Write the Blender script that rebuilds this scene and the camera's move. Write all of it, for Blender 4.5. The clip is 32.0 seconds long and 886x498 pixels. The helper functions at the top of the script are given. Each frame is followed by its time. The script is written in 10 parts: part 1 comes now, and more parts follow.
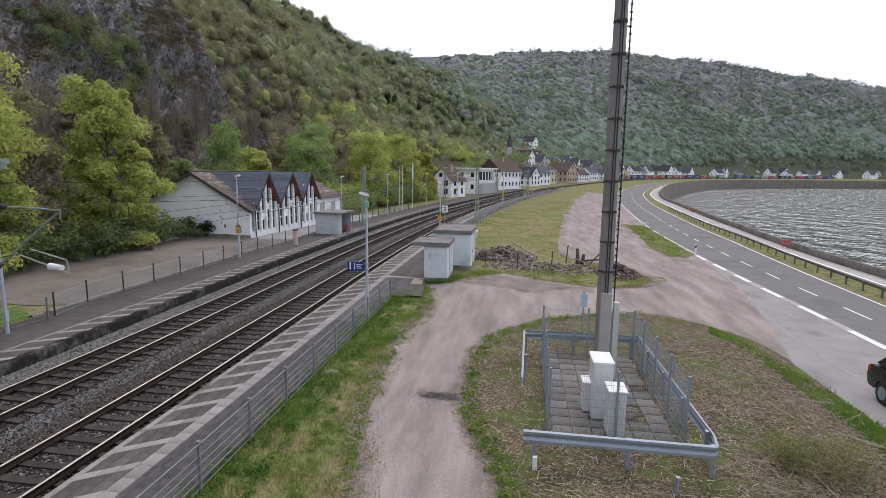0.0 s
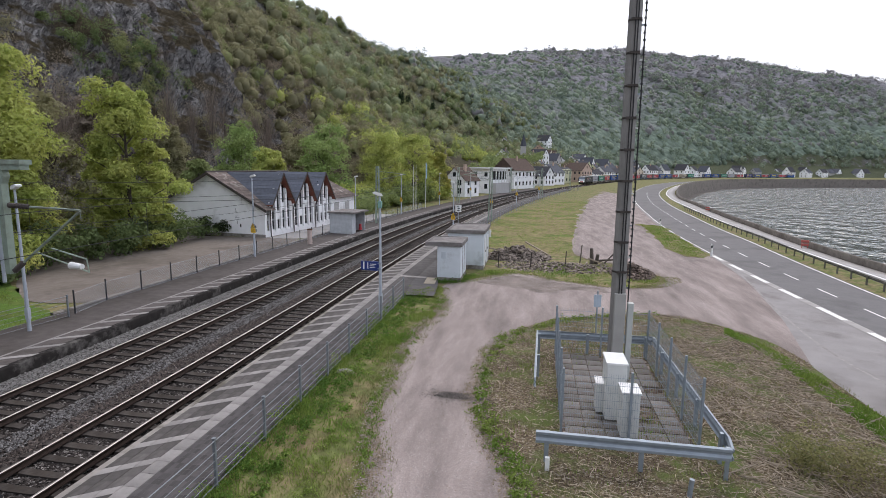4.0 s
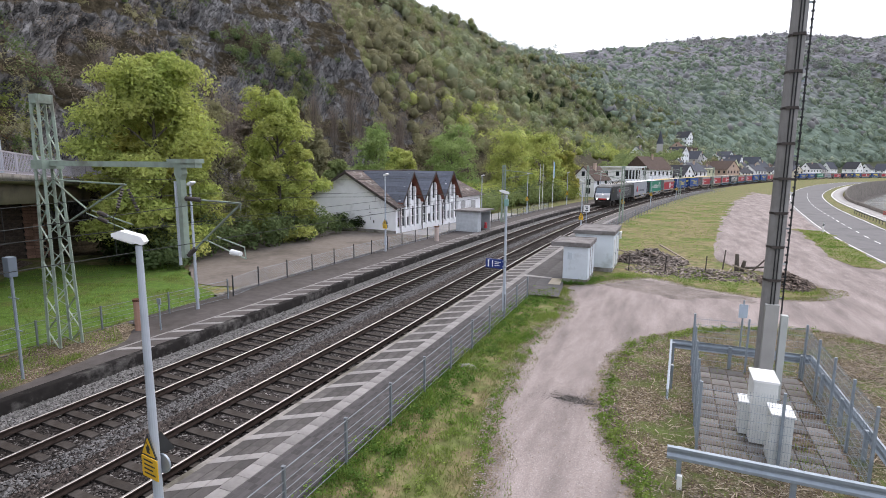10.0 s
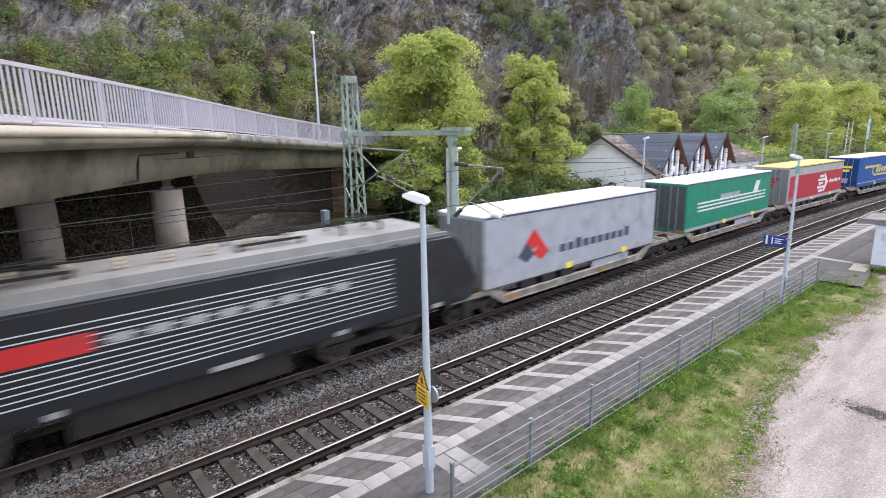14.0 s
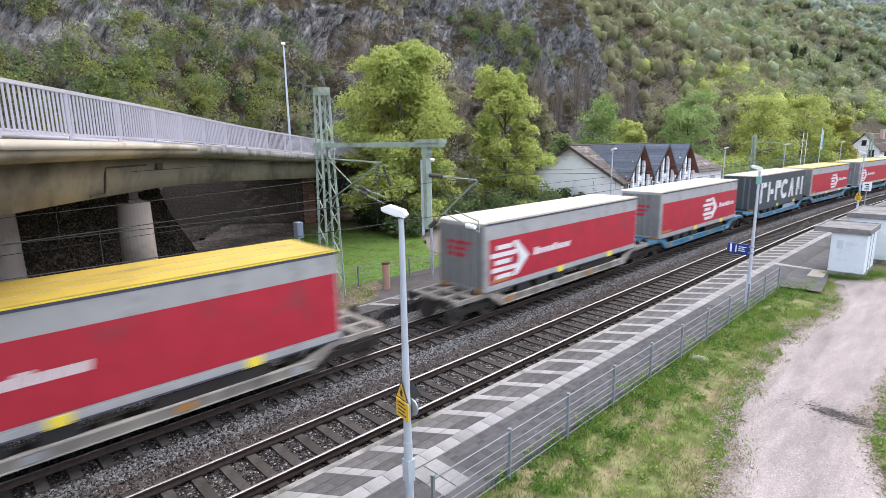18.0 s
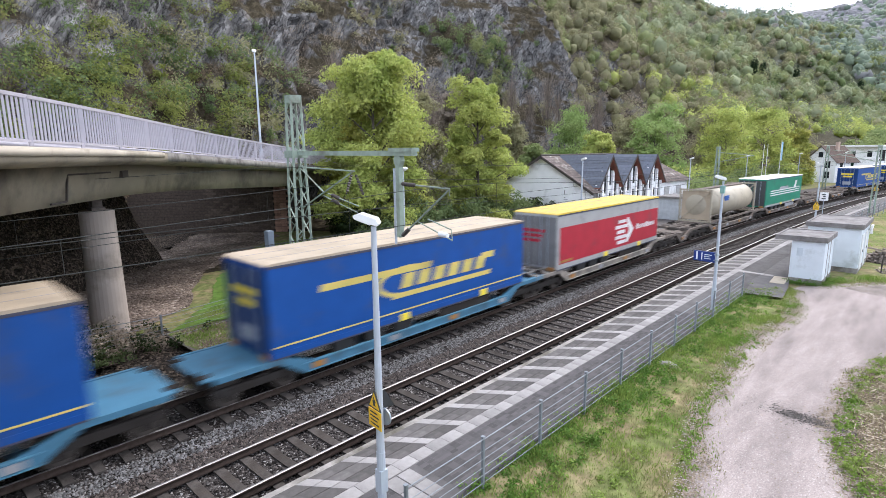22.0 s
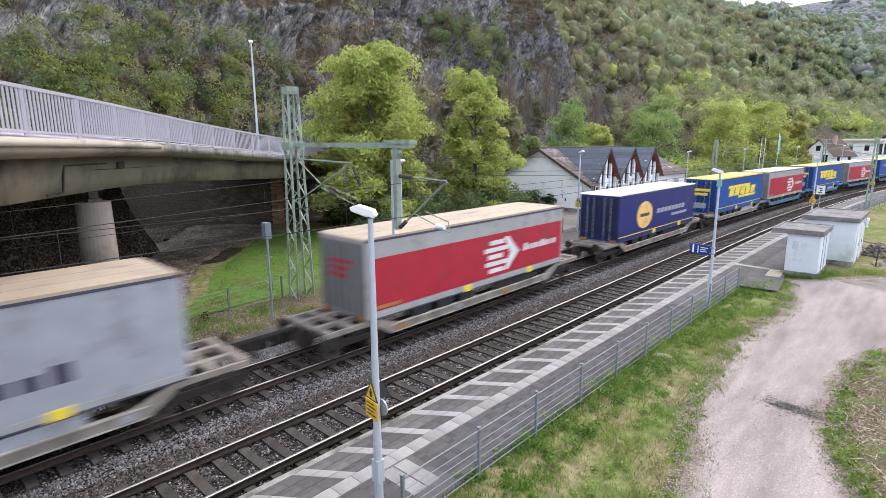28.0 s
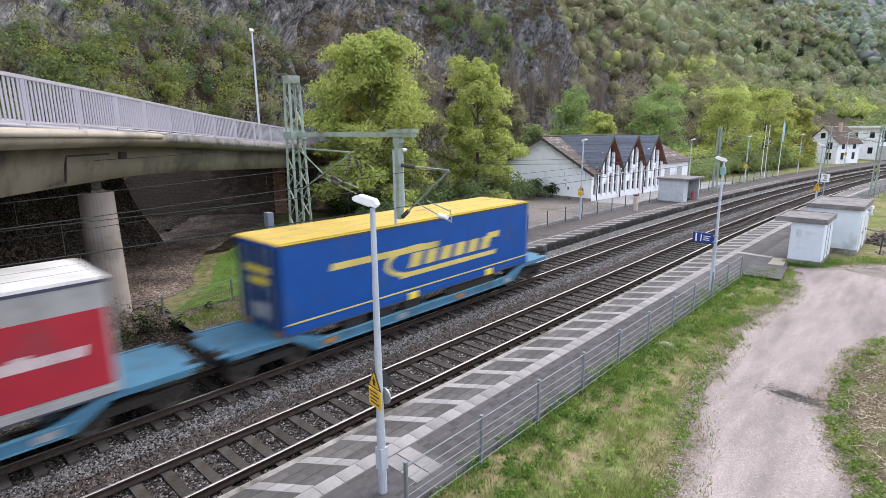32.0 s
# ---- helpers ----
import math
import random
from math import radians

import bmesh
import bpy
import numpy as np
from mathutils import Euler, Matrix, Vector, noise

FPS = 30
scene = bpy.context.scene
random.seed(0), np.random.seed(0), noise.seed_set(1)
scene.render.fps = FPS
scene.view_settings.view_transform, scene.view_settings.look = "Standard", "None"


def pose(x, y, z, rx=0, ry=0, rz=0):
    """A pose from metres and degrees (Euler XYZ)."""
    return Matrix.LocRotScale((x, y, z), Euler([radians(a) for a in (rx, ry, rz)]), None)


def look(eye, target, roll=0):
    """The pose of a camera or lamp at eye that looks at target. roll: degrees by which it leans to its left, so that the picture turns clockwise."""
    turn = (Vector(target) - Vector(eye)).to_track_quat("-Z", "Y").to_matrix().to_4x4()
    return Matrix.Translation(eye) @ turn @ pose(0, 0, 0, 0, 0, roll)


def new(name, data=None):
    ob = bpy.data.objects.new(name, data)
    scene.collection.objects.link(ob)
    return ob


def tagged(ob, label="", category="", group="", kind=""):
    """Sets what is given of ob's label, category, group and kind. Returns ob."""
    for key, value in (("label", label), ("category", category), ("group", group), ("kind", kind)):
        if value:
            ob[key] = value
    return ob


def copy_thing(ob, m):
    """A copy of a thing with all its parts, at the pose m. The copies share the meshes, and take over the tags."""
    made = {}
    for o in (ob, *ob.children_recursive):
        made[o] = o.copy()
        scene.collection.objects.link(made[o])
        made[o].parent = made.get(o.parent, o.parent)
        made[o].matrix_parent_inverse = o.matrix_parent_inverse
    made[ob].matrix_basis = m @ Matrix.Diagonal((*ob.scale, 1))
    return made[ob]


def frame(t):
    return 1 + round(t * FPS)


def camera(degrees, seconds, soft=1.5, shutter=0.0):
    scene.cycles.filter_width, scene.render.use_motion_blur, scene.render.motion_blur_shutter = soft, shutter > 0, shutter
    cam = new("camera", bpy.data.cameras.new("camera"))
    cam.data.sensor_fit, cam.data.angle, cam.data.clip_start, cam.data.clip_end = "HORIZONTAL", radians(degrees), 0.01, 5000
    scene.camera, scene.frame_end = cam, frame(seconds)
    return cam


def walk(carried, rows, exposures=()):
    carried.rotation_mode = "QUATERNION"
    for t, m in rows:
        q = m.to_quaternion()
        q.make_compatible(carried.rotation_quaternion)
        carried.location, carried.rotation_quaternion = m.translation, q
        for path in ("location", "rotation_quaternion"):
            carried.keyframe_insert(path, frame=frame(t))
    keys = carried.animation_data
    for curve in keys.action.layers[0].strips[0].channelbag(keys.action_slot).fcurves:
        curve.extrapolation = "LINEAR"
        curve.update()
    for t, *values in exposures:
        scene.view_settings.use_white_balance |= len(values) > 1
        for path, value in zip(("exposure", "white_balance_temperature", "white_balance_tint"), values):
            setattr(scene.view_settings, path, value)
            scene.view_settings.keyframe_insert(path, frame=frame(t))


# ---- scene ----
EXPOSURES = [(0, 0.3, 6450, 15), (6, 0.36, 6450, 15), (10, 0.72, 6450, 15), (12, 1.1, 6450, 15), (13, 1.22, 6400, 15), (16, 1.32, 6150, 13), (22, 1.28, 6150, 13), (24, 1.2, 6200, 14), (26, 1.27, 6200, 14), (28, 1.2, 6250, 14), (32, 1.12, 6250, 14)]
cam = camera(79.06, 32.0, soft=0.8, shutter=0.42)


def aim(x, y, z, yaw, pitch, roll):
    a, p = radians(yaw), radians(pitch)
    eye = Vector((x, y, z))
    return look(eye, eye + Vector((-math.sin(a) * math.cos(p), math.cos(a) * math.cos(p), math.sin(p))), roll)


# seconds; place; turn to the left of the tracks, pitch, roll
VIEWS = [
    (0, 0.163, 0.211, 6.969, 7.96, -8.57, 0.81),
    (0.5, 0.175, 0.207, 6.972, 8.02, -8.37, 0.75),
    (1, 0.183, 0.208, 6.976, 8.09, -8.20, 0.81),
    (1.5, 0.177, 0.201, 6.979, 8.01, -8.54, 0.87),
    (2, 0.176, 0.194, 6.978, 8.10, -8.57, 0.93),
    (2.5, 0.167, 0.187, 6.982, 8.10, -8.82, 1.13),
    (3, 0.173, 0.180, 6.983, 8.33, -8.69, 1.05),
    (3.5, 0.190, 0.183, 6.984, 8.85, -8.66, 0.70),
    (5.5, 0.159, 0.184, 6.986, 11.15, -8.57, 1.38),
    (6, 0.163, 0.183, 6.983, 11.72, -8.55, 1.18),
    (6.5, 0.151, 0.171, 6.968, 12.29, -8.60, 1.18),
    (7, 0.147, 0.170, 6.955, 13.99, -8.78, 0.90),
    (7.5, 0.147, 0.179, 6.950, 16.30, -8.39, 0.72),
    (8, 0.152, 0.169, 6.949, 17.34, -8.31, 1.01),
    (8.5, 0.149, 0.190, 6.936, 18.01, -8.38, 1.09),
    (9, 0.161, 0.180, 6.928, 19.99, -8.75, 0.43),
    (9.5, 0.146, 0.176, 6.921, 21.24, -8.67, 0.59),
    (10, 0.126, 0.192, 6.915, 22.73, -8.82, 0.46),
    (10.5, 0.128, 0.183, 6.915, 24.36, -8.58, 0.49),
    (11, 0.125, 0.156, 6.905, 26.70, -8.88, 0.55),
    (11.5, 0.131, 0.145, 6.913, 29.31, -9.29, 0.24),
    (12, 0.111, 0.129, 6.905, 31.92, -9.43, 0.03),
    (12.5, 0.083, 0.104, 6.898, 34.82, -9.56, -0.17),
    (13, 0.084, 0.086, 6.900, 39.73, -10.67, -0.08),
    (13.5, 0.038, 0.056, 6.916, 45.13, -11.67, -0.47),
    (15.5, -0.009, -0.115, 6.997, 52.92, -13.35, -1.65),
    (16, -0.013, -0.120, 7.006, 50.84, -13.07, -1.66),
    (16.5, -0.020, -0.115, 7.001, 49.41, -12.63, -1.63),
    (17, -0.016, -0.114, 6.999, 48.32, -12.33, -1.23),
    (17.5, -0.018, -0.109, 7.004, 46.79, -11.80, -0.98),
    (18, -0.031, -0.115, 7.006, 45.94, -11.43, -0.87),
    (18.5, -0.027, -0.111, 6.992, 45.33, -10.72, -0.44),
    (19, -0.025, -0.121, 6.998, 44.12, -9.93, -0.21),
    (19.5, -0.023, -0.114, 6.987, 43.84, -9.67, -0.32),
    (20, -0.024, -0.114, 6.994, 44.35, -9.89, -0.60),
    (20.5, -0.022, -0.123, 6.995, 44.20, -10.29, -0.66),
    (21, -0.020, -0.120, 6.989, 44.04, -10.24, -0.69),
    (21.5, -0.018, -0.114, 6.996, 43.44, -10.37, -0.42),
    (22, -0.013, -0.119, 6.989, 43.02, -10.50, -0.49),
    (22.5, -0.012, -0.117, 6.995, 43.00, -10.23, -0.25),
    (23, -0.008, -0.117, 6.995, 43.03, -10.43, -0.33),
    (23.5, 0.003, -0.135, 6.995, 42.95, -10.46, -0.48),
    (24, -0.003, -0.125, 6.987, 42.88, -10.71, -0.39),
    (24.5, -0.008, -0.110, 6.993, 42.83, -11.01, -0.31),
    (25, -0.020, -0.107, 6.995, 42.89, -11.48, -0.36),
    (25.5, 0.005, -0.131, 6.985, 42.83, -11.33, -0.44),
    (27.5, 0.017, -0.132, 6.985, 42.72, -11.09, -0.41),
    (28, 0.022, -0.135, 6.987, 42.76, -11.30, -0.28),
    (28.5, 0.016, -0.130, 6.981, 42.72, -11.28, -0.35),
    (29, 0.022, -0.132, 6.988, 42.73, -11.32, -0.42),
    (29.5, 0.022, -0.139, 6.992, 42.77, -11.59, -0.42),
    (30, 0.021, -0.145, 6.984, 42.76, -11.81, -0.39),
    (30.5, 0.024, -0.140, 6.990, 43.01, -12.06, -0.54),
    (31, 0.021, -0.146, 7.000, 42.94, -12.24, -0.59),
    (31.5, 0.023, -0.143, 6.990, 42.95, -12.29, -0.58),
    (32, 0.031, -0.135, 6.993, 43.05, -12.45, -0.51),
]
walk(cam, [(t, aim(*v)) for t, *v in VIEWS], exposures=EXPOSURES)

# ---- sky and sun: bright white haze, a veiled sun over the wooded ridge ----
world = bpy.data.worlds.new("sky")
scene.world = world
world.use_nodes = True
_n = world.node_tree.nodes
_bg = _n["Background"]
_sky = _n.new("ShaderNodeTexSky")
_sky.sky_type = "NISHITA"
_sky.sun_disc = False
_sky.sun_elevation, _sky.sun_rotation = radians(50), radians(5)
_sky.air_density, _sky.dust_density, _sky.ozone_density = 1.0, 5.0, 1.0
_haze = _n.new("ShaderNodeMixRGB")
_haze.inputs[0].default_value = 0.75
_haze.inputs[2].default_value = (7.0, 7.5, 8.25, 1)
world.node_tree.links.new(_sky.outputs[0], _haze.inputs[1])
world.node_tree.links.new(_haze.outputs[0], _bg.inputs[0])
_bg.inputs[1].default_value = 0.132
sun = new("sun", bpy.data.lights.new("sun", "SUN"))
sun.data.energy, sun.data.angle, sun.data.color = 1.1, radians(30), (1.0, 0.96, 0.90)
_az, _el = radians(5), radians(50)
sun.matrix_world = look((0, 0, 100), (-100 * math.sin(_az), -100 * math.cos(_az), 100 - 100 * math.tan(_el)))

# ---- materials ----
def mat(name, col, rough=0.8, metal=0.0, var=0.15, scale=3.0, bump=0.0, bscale=40.0, dark=None, dscale=0.6, damount=0.0, rand=0.0, spec=0.4, island=0.0):
    """A surface with grain (var, scale), stains of a second colour (dark) and fine relief."""
    m = bpy.data.materials.new(name)
    m.use_nodes = True
    nt = m.node_tree
    n, link = nt.nodes, nt.links.new
    b = n["Principled BSDF"]
    b.inputs["Roughness"].default_value, b.inputs["Metallic"].default_value = rough, metal
    b.inputs["Specular IOR Level"].default_value = min(spec, 0.1) if rough > 0.84 else spec
    geo = n.new("ShaderNodeNewGeometry")
    tc = n.new("ShaderNodeTexCoord")
    pos = tc.outputs["Object"]
    t1 = n.new("ShaderNodeTexNoise")
    t1.inputs["Scale"].default_value, t1.inputs["Detail"].default_value = scale, 6
    link(pos, t1.inputs["Vector"])
    r1 = n.new("ShaderNodeMapRange")
    r1.inputs["From Min"].default_value, r1.inputs["From Max"].default_value = 0.25, 0.75
    r1.inputs["To Min"].default_value, r1.inputs["To Max"].default_value = 1 - var, 1 + var
    link(t1.outputs["Fac"], r1.inputs["Value"])
    val = r1.outputs["Result"]
    if rand or island:
        info = n.new("ShaderNodeObjectInfo") if rand else geo
        rr = n.new("ShaderNodeMapRange")
        a = rand or island
        rr.inputs["To Min"].default_value, rr.inputs["To Max"].default_value = 1 - a, 1 + a
        link(info.outputs["Random" if rand else "Random Per Island"], rr.inputs["Value"])
        mul = n.new("ShaderNodeMath")
        mul.operation = "MULTIPLY"
        link(val, mul.inputs[0])
        link(rr.outputs["Result"], mul.inputs[1])
        val = mul.outputs[0]
    base = n.new("ShaderNodeRGB")
    base.outputs[0].default_value = (*col, 1)
    out = base.outputs[0]
    if dark:
        t2 = n.new("ShaderNodeTexNoise")
        t2.inputs["Scale"].default_value, t2.inputs["Detail"].default_value, t2.inputs["Roughness"].default_value = dscale, 8, 0.65
        link(pos, t2.inputs["Vector"])
        r2 = n.new("ShaderNodeMapRange")
        r2.inputs["From Min"].default_value, r2.inputs["From Max"].default_value = 0.62 - 0.3 * damount, 0.78 - 0.3 * damount
        link(t2.outputs["Fac"], r2.inputs["Value"])
        mx = n.new("ShaderNodeMixRGB")
        mx.inputs[2].default_value = (*dark, 1)
        link(r2.outputs["Result"], mx.inputs[0])
        link(out, mx.inputs[1])
        out = mx.outputs[0]
    vm = n.new("ShaderNodeVectorMath")
    vm.operation = "SCALE"
    link(out, vm.inputs[0])
    link(val, vm.inputs["Scale"])
    link(vm.outputs[0], b.inputs["Base Color"])
    if bump:
        t3 = n.new("ShaderNodeTexNoise")
        t3.inputs["Scale"].default_value, t3.inputs["Detail"].default_value = bscale, 5
        link(pos, t3.inputs["Vector"])
        bp = n.new("ShaderNodeBump")
        bp.inputs["Strength"].default_value, bp.inputs["Distance"].default_value = min(1, bump), 0.02
        link(t3.outputs["Fac"], bp.inputs["Height"])
        link(bp.outputs[0], b.inputs["Normal"])
    return m


def pebbled(name, stops, scale, patch_scale=0.5, patch_amount=0.35, bump=1.0, stretch=None, green=None):
    """Loose stones, chips or litter: each cell has a tone of its own, with larger pale and dark patches."""
    m = bpy.data.materials.new(name)
    m.use_nodes = True
    n, link = m.node_tree.nodes, m.node_tree.links.new
    b = n["Principled BSDF"]
    b.inputs["Roughness"].default_value, b.inputs["Specular IOR Level"].default_value = 0.95, 0.06
    tc = n.new("ShaderNodeTexCoord")
    v = n.new("ShaderNodeTexVoronoi")
    v.inputs["Scale"].default_value = scale
    link(tc.outputs["Object"], v.inputs["Vector"])
    sep = n.new("ShaderNodeSeparateColor")
    link(v.outputs["Color"], sep.inputs[0])
    cr = n.new("ShaderNodeValToRGB")
    while len(cr.color_ramp.elements) < len(stops):
        cr.color_ramp.elements.new(0.5)
    for e, (p, c) in zip(cr.color_ramp.elements, stops):
        e.position, e.color = p, (*c, 1)
    link(sep.outputs[0], cr.inputs[0])
    out = cr.outputs[0]
    if green:
        tg = n.new("ShaderNodeTexNoise")
        tg.inputs["Scale"].default_value, tg.inputs["Detail"].default_value, tg.inputs["Roughness"].default_value = 0.55, 8, 0.72
        link(tc.outputs["Object"], tg.inputs["Vector"])
        rg = n.new("ShaderNodeMapRange")
        rg.inputs["From Min"].default_value, rg.inputs["From Max"].default_value = 0.5, 0.6
        link(tg.outputs["Fac"], rg.inputs["Value"])
        mg = n.new("ShaderNodeMixRGB")
        mg.inputs[2].default_value = (*green, 1)
        link(rg.outputs["Result"], mg.inputs[0])
        link(out, mg.inputs[1])
        out = mg.outputs[0]
    t = n.new("ShaderNodeTexNoise")
    t.inputs["Scale"].default_value, t.inputs["Detail"].default_value, t.inputs["Roughness"].default_value = patch_scale, 8, 0.65
    if stretch:
        mp = n.new("ShaderNodeMapping")
        mp.inputs["Scale"].default_value = stretch
        link(tc.outputs["Object"], mp.inputs["Vector"])
        link(mp.outputs[0], t.inputs["Vector"])
    else:
        link(tc.outputs["Object"], t.inputs["Vector"])
    r = n.new("ShaderNodeMapRange")
    r.inputs["From Min"].default_value, r.inputs["From Max"].default_value = 0.3, 0.7
    r.inputs["To Min"].default_value, r.inputs["To Max"].default_value = 1 - patch_amount, 1 + patch_amount
    link(t.outputs["Fac"], r.inputs["Value"])
    vm = n.new("ShaderNodeVectorMath")
    vm.operation = "SCALE"
    link(out, vm.inputs[0])
    link(r.outputs["Result"], vm.inputs["Scale"])
    link(vm.outputs[0], b.inputs["Base Color"])
    bp = n.new("ShaderNodeBump")
    bp.invert = True
    bp.inputs["Strength"].default_value, bp.inputs["Distance"].default_value = min(1, bump), 0.6 / scale
    link(v.outputs["Distance"], bp.inputs["Height"])
    link(bp.outputs[0], b.inputs["Normal"])
    return m


def glow(name, col, power):
    m = bpy.data.materials.new(name)
    m.use_nodes = True
    b = m.node_tree.nodes["Principled BSDF"]
    b.inputs["Emission Color"].default_value, b.inputs["Emission Strength"].default_value = (*col, 1), power
    return m


def foliage(name, col, col2, rough=0.65, hill=False):
    """Leaves: two greens mixed clump by clump, a little light passing through."""
    m = bpy.data.materials.new(name)
    m.use_nodes = True
    nt = m.node_tree
    n, link = nt.nodes, nt.links.new
    b = n["Principled BSDF"]
    b.inputs["Roughness"].default_value = rough
    b.inputs["Specular IOR Level"].default_value = 0.1
    geo = n.new("ShaderNodeNewGeometry")
    tc = n.new("ShaderNodeTexCoord")
    t = n.new("ShaderNodeTexNoise")
    t.inputs["Scale"].default_value, t.inputs["Detail"].default_value = 0.05 if hill else 0.35, 5
    link(tc.outputs["Object"], t.inputs["Vector"])
    r = n.new("ShaderNodeMapRange")
    r.inputs["From Min"].default_value, r.inputs["From Max"].default_value = 0.35, 0.65
    link(t.outputs["Fac"], r.inputs["Value"])
    mx = n.new("ShaderNodeMixRGB")
    mx.inputs[1].default_value, mx.inputs[2].default_value = (*col, 1), (*col2, 1)
    link(r.outputs["Result"], mx.inputs[0])
    rr = n.new("ShaderNodeMapRange")
    rr.inputs["To Min"].default_value, rr.inputs["To Max"].default_value = (0.88, 1.12) if hill else (0.75, 1.25)
    link(geo.outputs["Random Per Island"], rr.inputs["Value"])
    vm = n.new("ShaderNodeVectorMath")
    vm.operation = "SCALE"
    link(mx.outputs[0], vm.inputs[0])
    link(rr.outputs["Result"], vm.inputs["Scale"])
    link(vm.outputs[0], b.inputs["Base Color"])
    tr = n.new("ShaderNodeBsdfTranslucent")
    link(vm.outputs[0], tr.inputs["Color"])
    ms = n.new("ShaderNodeMixShader")
    ms.inputs[0].default_value = 0.3 if hill else 0.42
    link(b.outputs[0], ms.inputs[1])
    link(tr.outputs[0], ms.inputs[2])
    link(ms.outputs[0], n["Material Output"].inputs["Surface"])
    return m


